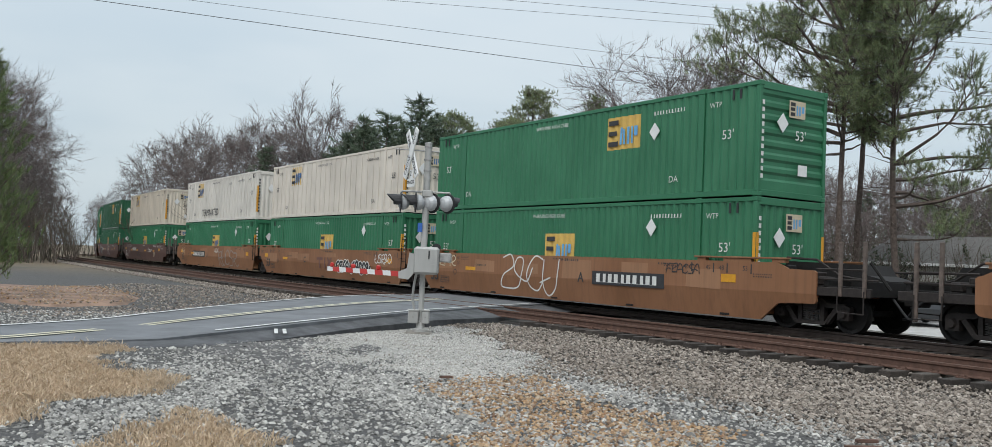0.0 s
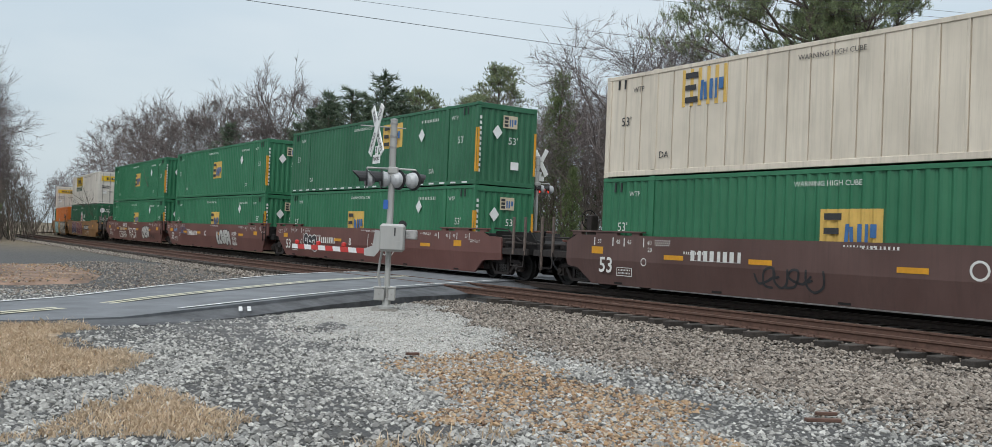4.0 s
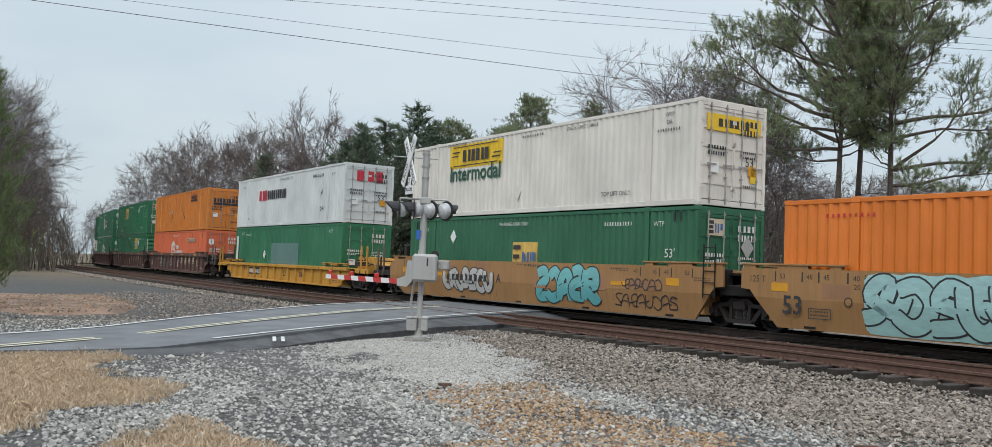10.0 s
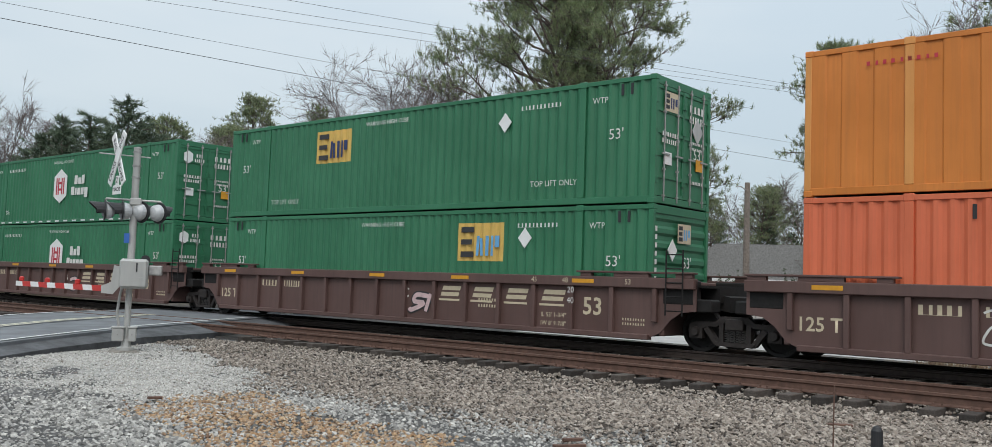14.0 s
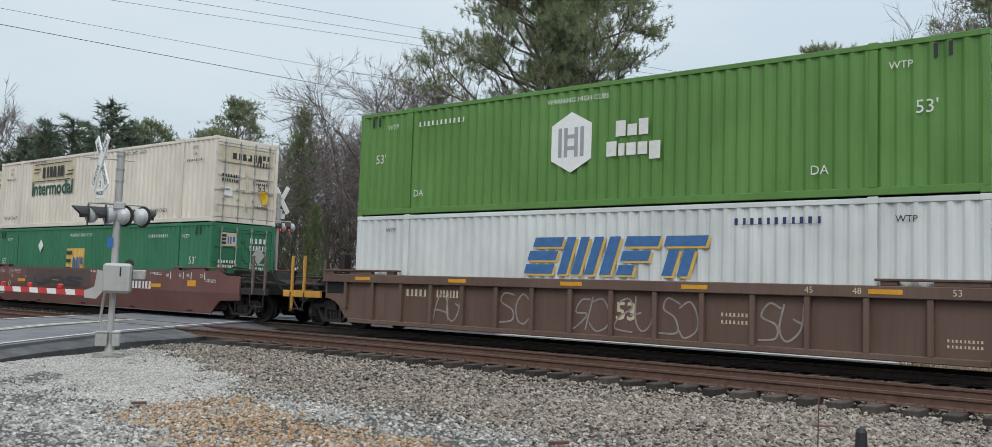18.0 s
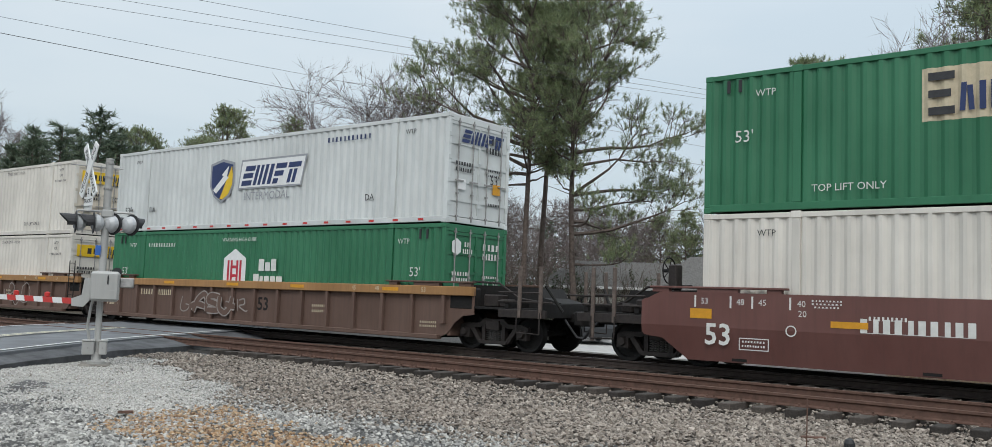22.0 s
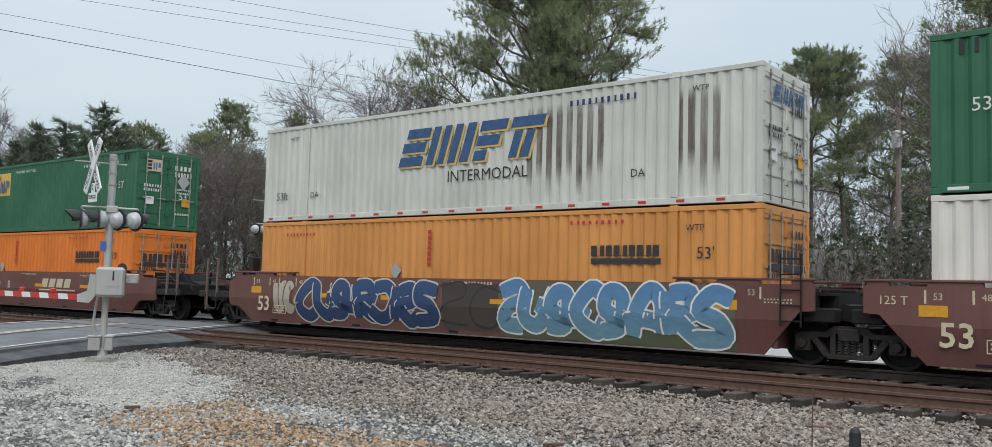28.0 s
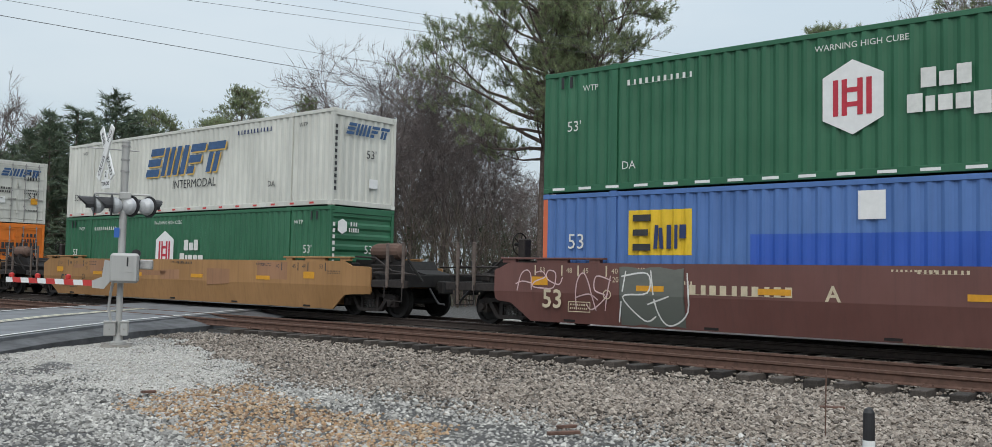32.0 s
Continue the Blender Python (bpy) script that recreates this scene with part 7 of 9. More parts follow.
def crossing_signal(x, y, base, top, face, label, gate=True, lit=False):
    s = thing("crossing_signal", label, "crossing signal", pose(x, y, base))
    h = top - base
    part("pole", lathe([(0.062, -0.1), (0.062, h * 0.42), (0.073, h * 0.42), (0.073, h - 0.03), (0.083, h - 0.03), (0.083, h), (0.02, h + 0.015)], "z", 18), GALV, s)
    for sx, sw in ((-0.27, 0.23), (0.04, 0.15)):
        bb = part("base_box", bx((sx, sx + sw, -0.15, 0.05, 0.13, 0.40), bevel=0.015), GALV, s, "grey junction base")
        part("lid", bx((sx - 0.012, sx + sw + 0.012, -0.165, 0.06, 0.40, 0.43), bevel=0.006), GALV, bb)
        part("bolt", pipe([(sx + sw * 0.5, -0.17, 0.27), (sx + sw * 0.5, -0.14, 0.27)], 0.016, 8), RODSTEEL, bb)
    part("pedestal", lathe([(0.17, -0.12), (0.17, 0.0), (0.10, 0.02), (0.085, 0.16), (0.065, 0.18)], "z", 12), GALV, s)
    part("foundation", bx((-0.32, 0.26, -0.30, 0.30, -0.35, -0.05), bevel=0.03), FOOTING, s)
    for z in (h - 0.10, h - 0.38, h - 0.62):
        part("clamp", share("clamp", lambda: mesh_of("clamp", lathe([(0.074, -0.018), (0.088, -0.018), (0.088, 0.018), (0.074, 0.018)], "z", 14), RODSTEEL)), RODSTEEL, s).location = (0, 0, z)
    ux, uy = math.sin(radians(face)), -math.cos(radians(face))
    cx, cy = ux * 0.16 - 0.20 * (1 if gate else 0), uy * 0.16 - 0.04
    cz = h - 0.27
    part("sign_arm", pipe([(-0.72, -0.05, h - 0.17), (0.26, 0.02, h - 0.19)], 0.013, 6), GALV, s)
    blade(s, (("RAIL", -0.34), ("ROAD", 0.34)), 58, cx, cy, cz, face)
    blade(s, (("CROSS", -0.30), ("ING", 0.38)), -58, cx + ux * 0.03, cy + uy * 0.03, cz, face)
    sg = part("track_sign", bx((-0.20, 0.20, -0.01, 0.01, -0.10, 0.09), (-0.07, 0.07, -0.01, 0.01, 0.09, 0.28), bevel=0.004), WHITEREF, s, "white sign with the number of tracks")
    sg.matrix_basis = pose(cx, cy, h - 0.90, 0, 0, face)
    part("lettering", letters("TRACKS", 0.105, 0.003), INK, sg).location = (0, -0.013, 0.0)
    part("lettering", letters("2", 0.16, 0.004), INK, sg).location = (0, -0.013, 0.19)
    part("light_arm", pipe([(-0.54, -0.06, h - 1.14), (-0.54, -0.06, h - 1.09), (0.51, 0.06, h - 1.09), (0.51, 0.06, h - 1.14)], 0.022, 8), GALV, s)
    part("light_bracket", bx((-0.09, 0.14, -0.10, 0.10, h - 1.20, h - 1.05), bevel=0.02), GALV, s)
    for k, px in enumerate((-0.56, -0.23)):
        round_light(s, px, -0.07, h - 1.33, face - (16 if gate else 0), lit and k == 0)
    for px in (0.15, 0.49):
        round_light(s, px, 0.05, h - 1.33, face + (201 if gate else 132), lit)
    if gate:
        m = part("gate_mechanism", bx((-0.18, 0.36, -0.42, -0.08, 1.20, 1.80), bevel=0.05), GALV, s, "grey gate mechanism case")
        part("case_lid", bx((-0.155, 0.335, -0.445, -0.42, 1.24, 1.76), bevel=0.012), GALV, m)
        part("latch", bx((0.14, 0.165, -0.47, -0.44, 1.54, 1.72), bevel=0.006), BLACK, m)
        part("case_rib", bx((0.02, 0.28, -0.452, -0.44, 1.42, 1.435)), GALV, m)
        part("arm_support", prism([(-0.49, 1.10), (-0.28, 1.08), (-0.17, 1.22), (-0.17, 1.64), (-0.28, 1.66), (-0.32, 1.32), (-0.50, 1.24)], -0.36, -0.28), GALV, s)
        part("counterweight", bx((0.36, 0.63, -0.30, -0.22, 1.48, 1.68), bevel=0.02), RODSTEEL, s)
        part("pivot", pipe([(0.28, -0.05, 1.80), (0.28, 0.08, 1.80)], 0.09, 12), BLACK, s)
        part("conduit", pipe([(-0.15, -0.02, 0.42), (-0.20, -0.04, 0.7), (-0.17, -0.06, 1.0), (-0.13, -0.06, 1.24)], 0.028, 8), GALV, s)
        part("blue_notice", bx((-0.15, -0.05, -0.10, -0.085, h - 1.98, h - 1.78)), BLUEREF, s, "small blue notice plate")
        g = part("gate_arm", bx((0, 4.15, -0.02, 0.02, -0.055, 0.055)), WHITEREF, s, "lowered gate arm with red and white stripes")
        g.matrix_basis = pose(-0.42, -0.30, 1.19, 0, 0, 122.7)
        for k in range(10):
            if k % 2 == 0:
                part("stripe", share("stripe", lambda: mesh_of("stripe", prism([(0.0, -0.057), (0.41, -0.057), (0.46, 0.057), (0.05, 0.057)], -0.023, 0.023), REDREF)), REDREF, g).location = (0.08 + k * 0.41, 0, 0)
        for k in (1.2, 2.6, 3.9):
            part("arm_light", share("armlight", lambda: mesh_of("arm_light", lathe([(0.03, 0.05), (0.055, 0.07), (0.055, 0.14), (0.02, 0.16)], "z", 10), REDREF)), REDREF, g).location = (k, 0, 0)
    return s


crossing_signal(-1.60, 20.24, -0.26, 3.84, -63, "silver crossing signal with crossbuck, unlit lights and lowered striped gate")
crossing_signal(2.92, 37.1, -0.27, 4.75, 135, "silver crossing signal beyond the tracks with crossbuck and lit red light", False, True)


def block_signal():
    x, y, z, th = on_line(118, -9.0)
    s = thing("railway_signal", "slim railway signal mast showing red beside the distant curve", "railway signal", pose(x, y, z - 0.4))
    part("mast", pipe([(0, 0, 0), (0, 0, 4.2)], 0.08, 8), BLACK, s)
    for zz in (3.7, 2.7):
        h = part("signal_head", bx((-0.28, 0.28, -0.1, 0.1, zz - 0.45, zz + 0.45), bevel=0.05), BLACK, s)
        l = part("lamp", lathe([(0.16, 0), (0.12, -0.04), (0.02, -0.06)], "y", 14), REDLENS, h, "lit red lamp")
        l.location = (0, -0.13, zz)


block_signal()


def marker_post():
    p = thing("marker_post", "short black plastic marker post with a white band", "marker post", pose(6.10, 7.37, GZ))
    part("tube", lathe([(0.055, 0), (0.055, 0.24), (0.052, 0.36), (0.035, 0.395), (0.012, 0.41)], "z", 18), BLACK, p)
    part("band", lathe([(0.057, 0.03), (0.057, 0.10)], "z", 18), WHITEREF, p, "white reflective band")
    r = thing("marker_rod", "thin rusty steel rod stuck upright in the ballast", "rod", pose(6.05, 7.95, GZ))
    part("shaft", pipe([(0, 0, 0), (0.01, 0, 0.72)], 0.007, 6), RAIL, r)
    rnd = random.Random(3)
    for x, y, l, w in ((3.45, 8.55, 0.34, 0.07), (3.62, 8.9, 0.22, 0.05), (7.4, 9.6, 0.3, 0.08), (-0.6, 12.35, 0.16, 0.1)):
        d = thing("wood_scrap", "splintered reddish-brown wood scrap lying on the gravel", "wood scrap", pose(x, y, GZ + 0.055, rnd.uniform(-6, 6), 0, rnd.uniform(-30, 30)), group="scraps on the gravel")
        part("splinter", bx((-l / 2, l / 2, -w / 2, w / 2, -0.015, 0.02), bevel=0.006), RAIL, d)


marker_post()

# ---- overhead line ----


def wire(p, q, z, r=0.010, x0=-75, x1=None, sag=0.00025):
    """A wire through two places, p and q, at height z; it sags a little between far supports."""
    k = (q[1] - p[1]) / (q[0] - p[0])
    x1 = q[0] if x1 is None else x1
    pts = [Vector((x, p[1] + k * (x - p[0]), z + sag * (x - p[0]) ** 2)) for x in np.linspace(x0, x1, 28)]
    cu = bmesh.new()
    rings = []
    for v in pts:
        rings.append([cu.verts.new(v + Vector((0, r * math.cos(a), r * math.sin(a)))) for a in (0.5, 2.07, 3.64, 5.21)])
    for a, b in zip(rings, rings[1:]):
        for i in range(4):
            cu.faces.new((a[i], b[i], b[(i + 1) % 4], a[(i + 1) % 4]))
    bmesh.ops.recalc_face_normals(cu, faces=cu.faces[:])
    ob = new("overhead_wire", mesh_of("overhead_wire", cu, WIRE))
    tagged(ob, "dark overhead wire strung high above the tracks", "wire", "overhead wires")


wire((-12.4, 30.4), (4.9, 37.8), 9.30, 0.011, x1=48)
wire((-10.2, 31.9), (4.9, 37.2), 9.90, 0.007, x1=48)
wire((-3.6, 34.4), (35.5, 39.5), 10.95, 0.007)
wire((0.66, 34.4), (35.5, 39.5), 11.15, 0.007)
wire((5.7, 34.4), (35.5, 39.5), 11.35, 0.007)


def utility_pole(x, y, h, arm, label):
    p = thing("utility_pole", label, "utility pole", pose(x, y, GZ - 0.3, 0, 0, 25))
    part("pole", lathe([(0.16, 0), (0.11, h)], "z", 12), POLEWOOD, p)
    if arm:
        part("crossarm", bx((-1.2, 1.2, -0.06, 0.06, h - 0.75, h - 0.62)), POLEWOOD, p)
        for k in (-1.1, -0.5, 0.5, 1.1):
            part("insulator", share("insul", lambda: mesh_of("insulator", lathe([(0.03, 0), (0.06, 0.05), (0.04, 0.1), (0.05, 0.14), (0.02, 0.17)], "z", 8), GALV)), GALV, p).location = (k, 0, h - 0.62)
        part("transformer", lathe([(0.05, h - 2.6), (0.26, h - 2.55), (0.27, h - 1.75), (0.2, h - 1.65), (0.05, h - 1.6)], "z", 16), GALV, p, "grey can transformer").location = (-0.42, -0.1, 0)
    else:
        part("lamp_arm", pipe([(0, 0, h - 0.35), (-0.5, 0, h - 0.2), (-0.8, 0, h - 0.25)], 0.025, 6), GALV, p)


utility_pole(35.5, 39.5, 12.6, True, "weathered wooden utility pole with crossarm and grey transformer")
utility_pole(21.4, 33.9, 6.6, False, "weathered wooden pole with a small lamp arm")

# ---- a standing car beyond the tracks ----


def parked_car():
    c = thing("car", "dark grey sedan standing on the pale side road", "car", pose(14.9, 32.8, -0.25, 0, 0, 82))
    part("body", prism([(-2.2, 0.28), (2.2, 0.28), (2.25, 0.62), (2.1, 0.80), (1.1, 0.92), (-1.6, 0.95), (-2.2, 0.92), (-2.28, 0.6)], -0.86, 0.86), CARGREY, c)
    part("cabin", prism([(1.0, 0.93), (0.25, 1.40), (-0.9, 1.42), (-1.65, 0.96)], -0.74, 0.74), PANE, c, "dark glazed cabin")
    part("roof", prism([(0.24, 1.40), (-0.9, 1.42), (-0.9, 1.46), (0.2, 1.44)], -0.70, 0.70), CARGREY, c)
    for x in (-1.35, 1.35):
        for sy in (-1, 1):
            w = part("wheel", share("cwheel", lambda: mesh_of("tyre", lathe([(0.20, -0.09), (0.30, -0.10), (0.325, -0.06), (0.325, 0.06), (0.30, 0.10), (0.20, 0.09)], "y", 22), BLACK)), BLACK, c)
            w.location = (x, sy * 0.80, 0.325)
            part("rim", share("crim", lambda: mesh_of("rim", lathe([(0.02, -0.05), (0.06, -0.07), (0.17, -0.06), (0.205, -0.095), (0.205, 0.095), (0.17, 0.06), (0.06, 0.07), (0.02, 0.05)], "y", 12), HOUSING)), HOUSING, w, "bright alloy rim")
    for sy in (-1, 1):
        part("tail_light", bx((-2.29, -2.2, *between(sy * 0.5, sy * 0.8), 0.68, 0.84)), REDREF, c)
        part("headlight", bx((2.12, 2.22, *between(sy * 0.5, sy * 0.8), 0.6, 0.74)), GLASSDARK, c)


parked_car()

# ---- houses ----


def house(x, y, yaw, w, d, h, rise, label, drop=0.0):
    s = thing("house", label, "house", pose(x, y, GZ - drop, 0, 0, yaw))
    part("wall", bx((-w / 2, w / 2, -d / 2, d / 2, 0, h)), SIDING, s)
    roof = part("roof", prism([(-w / 2 - 0.4, h), (w / 2 + 0.4, h), (w / 2 - d * 0.25, h + rise), (-w / 2 + d * 0.25, h + rise)], -d / 2 - 0.4, d / 2 + 0.4), SHINGLE, s)
    part("eave", bx((-w / 2 - 0.45, w / 2 + 0.45, -d / 2 - 0.45, -d / 2 - 0.40, h - 0.12, h + 0.04)), WHITEREF, s, "white eave board")
    for k in range(3):
        xx = -w / 2 + (k + 0.5) * w / 3
        win = part("window", bx((xx - 0.5, xx + 0.5, -d / 2 - 0.03, -d / 2 + 0.02, 1.0, 2.1)), PANE, s, "dark window pane")
        part("window_frame", bx((xx - 0.56, xx + 0.56, -d / 2 - 0.05, -d / 2 - 0.01, 2.1, 2.17), (xx - 0.56, xx + 0.56, -d / 2 - 0.06, -d / 2 - 0.01, 0.93, 1.0), (xx - 0.03, xx + 0.03, -d / 2 - 0.05, -d / 2 - 0.03, 1.0, 2.1)), WHITEREF, win)
    part("vent_pipe", pipe([(w * 0.15, -0.5, h + rise * 0.6), (w * 0.15, -0.5, h + rise + 0.25)], 0.06, 8), GALV, s)


house(29.0, 55.5, -24, 13, 8, 2.6, 1.6, "low pale house with a grey shingle roof behind the pines")
house(29.5, 42.0, -32, 12, 8, 2.3, 1.75, "low house with a broad grey-brown shingle roof among bare shrubs")

# ---- trees ----


def raw_mesh(name, verts, faces, mats, index=None):
    me = bpy.data.meshes.new(name)
    me.from_pydata(verts, [], faces)
    for m in mats:
        me.materials.append(m)
    if index is not None:
        me.polygons.foreach_set("material_index", index)
    return me


class Wood:
    """Gathers tapered limbs and leaves of one tree."""

    def __init__(self, seed):
        self.r = random.Random(seed)
        self.v, self.f, self.lv, self.lf, self.stem = [], [], [], [], None

    def stem_done(self):
        """What was grown so far is the trunk, the rest branches."""
        self.stem = (len(self.v), len(self.f))

    def limb(self, pts, r0, r1, sides):
        n = len(pts)
        base = len(self.v)
        for i, p in enumerate(pts):
            d = (pts[min(i + 1, n - 1)] - pts[max(i - 1, 0)]).normalized()
            u = d.orthogonal().normalized()
            w = d.cross(u)
            r = r0 + (r1 - r0) * i / (n - 1)
            for k in range(sides):
                a = 2 * math.pi * k / sides
                self.v.append(tuple(p + r * (math.cos(a) * u + math.sin(a) * w)))
        for i in range(n - 1):
            for k in range(sides):
                j = (k + 1) % sides
                self.f.append((base + i * sides + k, base + i * sides + j, base + (i + 1) * sides + j, base + (i + 1) * sides + k))

    def spike(self, p, q, w):
        """The finest twig: one sliver."""
        side = (q - p).cross(Vector((self.r.gauss(0, 1), self.r.gauss(0, 1), self.r.gauss(0, 1)))).normalized() * w
        b = len(self.v)
        self.v += [tuple(p - side), tuple(p + side), tuple(q)]
        self.f.append((b, b + 1, b + 2))

    def path(self, start, way, length, wander, lift, steps):
        pts, p, d = [start.copy()], start.copy(), way.normalized()
        for _ in range(steps):
            d = (d + Vector((self.r.gauss(0, wander), self.r.gauss(0, wander), self.r.gauss(0, wander) + lift))).normalized()
            p = p + d * length / steps
            pts.append(p.copy())
        return pts, d

    def tuft(self, at, size, n, flat=0.7, width=0.16, up=0.15):
        """Flat pointed leaves about a place."""
        for _ in range(n):
            d = Vector((self.r.gauss(0, 1), self.r.gauss(0, 1), self.r.gauss(0, flat) + up)).normalized()
            s = size * self.r.uniform(0.6, 1.15)
            side = d.orthogonal().normalized()
            side = (Matrix.Rotation(self.r.uniform(0, 6.28), 3, d) @ side) * s * width
            o = at + d * s * 0.08
            b = len(self.lv)
            self.lv += [tuple(o - side * 0.5), tuple(o + d * s * 0.55 - side), tuple(o + d * s), tuple(o + d * s * 0.55 + side)]
            self.lf.append((b, b + 1, b + 2, b + 3))

    def brush(self, at, way, size, n, thin=0.011, open_=0.75):
        """A bottle brush of needles round the end of a shoot that points along way."""
        g = self.r.gauss
        for _ in range(n):
            d = (way + Vector((g(0, open_), g(0, open_), g(0, open_)))).normalized()
            s = size * self.r.uniform(0.65, 1.15)
            side = Vector((g(0, 1), g(0, 1), g(0, 1))).cross(d).normalized() * thin
            o = at - way * size * self.r.uniform(0.0, 0.8)
            b = len(self.lv)
            self.lv += [tuple(o - side), tuple(o + side), tuple(o + d * s)]
            self.lf.append((b, b + 1, b + 2))

    def finish(self, name, label, bark, leaf, group):
        t = thing(name, label, "tree", group=group)
        nv, nf = self.stem or (len(self.v), len(self.f))
        part("trunk" if self.stem else "bramble", raw_mesh("trunk", self.v[:nv], self.f[:nf], [bark]), bark, t)
        for p in t.children[0].data.polygons:
            p.use_smooth = True
        if self.stem:
            part("limbwork", raw_mesh("limbwork", self.v[nv:], [tuple(k - nv for k in f) for f in self.f[nf:]], [bark]), bark, t)
        if self.lf:
            part("crown", raw_mesh("crown", self.lv, self.lf, [leaf]), leaf, t)
        return t


def bare_tree(seed, h, spread=0.5, limbs=9, fork=0.2, label="leafless grey-brown tree with fine spreading twigs", twigs=(11, 9, 6), thin=0.0065):
    """Limbs that rise and fan out from a short bole to the shell of an egg-shaped crown, and split into fine twigs."""
    w = Wood(seed)
    r = w.r
    lean = Vector((r.uniform(-0.04, 0.04), r.uniform(-0.04, 0.04), 1))
    trunk, d = w.path(Vector((0, 0, -0.3)), lean, h * 0.72, 0.03, 0.03, 9)
    w.limb(trunk, h * 0.012 + 0.02, 0.03, 7)
    w.stem_done()
    mid, rx, rz = Vector((0, 0, h * 0.62)), h * 0.36 * spread, h * 0.40

    def bow(a, way, b, steps):
        """A bowed line that leaves a along way and ends in b."""
        k = a + way * (b - a).length * 0.5
        pts = []
        for i in range(steps + 1):
            u = i / steps
            q = a * (1 - u) ** 2 + k * 2 * u * (1 - u) + b * u * u
            if 0 < i < steps:
                q = q + Vector((r.gauss(0, 1), r.gauss(0, 1), r.gauss(0, 1))) * (b - a).length * 0.025
            pts.append(q)
        return pts

    def at_of(pts, k):
        n = len(pts) - 1
        j = min(int(k * n), n - 1)
        return pts[j].lerp(pts[j + 1], k * n - j), (pts[j + 1] - pts[j]).normalized()

    for i in range(limbs):
        k = fork + (0.95 - fork) * ((i + r.random()) / limbs) ** 1.2
        at, way = at_of(trunk, k)
        a = i * 2.4 + r.uniform(-0.4, 0.4)
        el = radians(r.uniform(-8, 40) + 55 * max(0, k - 0.4))
        goal = mid + Vector((math.cos(a) * math.cos(el) * rx, math.sin(a) * math.cos(el) * rx, math.sin(el) * rz)) * r.uniform(0.62, 0.9)
        main = bow(at, (way + Vector((math.cos(a), math.sin(a), 0)) * 0.45).normalized(), goal, 5)
        rad = h * 0.0040 * (1.25 - k * 0.5)
        w.limb(main, rad, rad * 0.35, 5)
        for _ in range(twigs[0]):
            p, dd = at_of(main, r.uniform(0.2, 1.0))
            out = (p - mid)
            out = Vector((out.x / rx, out.y / rx, out.z / rz))
            out = (out.normalized() + Vector((r.gauss(0, 0.5), r.gauss(0, 0.5), r.gauss(0.15, 0.4)))).normalized()
            tip = mid + Vector((out.x * rx, out.y * rx, out.z * rz)) * r.uniform(0.8, 1.05)
            if (tip - p).length > h * 0.24:
                tip = p + (tip - p).normalized() * h * 0.24
            sub = bow(p, dd, tip, 3)
            w.limb(sub, max(rad * 0.35, thin * 1.4), thin, 3)
            for _k in range(twigs[1]):
                p2, d2 = at_of(sub, r.uniform(0.25, 1.0))
                d2 = (d2 * 0.8 + Vector((r.gauss(0, 0.5), r.gauss(0, 0.5), r.gauss(0.25, 0.4)))).normalized()
                ln = h * r.uniform(0.05, 0.10)
                e2 = p2 + d2 * ln
                w.limb([p2, e2], thin, thin * 0.5, 3)
                for _m in range(twigs[2]):
                    q = p2.lerp(e2, r.uniform(0.2, 1.0))
                    d3 = (d2 * 0.8 + Vector((r.gauss(0, 0.5), r.gauss(0, 0.5), r.gauss(0.2, 0.4)))).normalized()
                    w.spike(q, q + d3 * ln * r.uniform(0.45, 0.9), thin * 1.25)
    return w.finish("bare_tree", label, TWIG, None, "leafless trees")


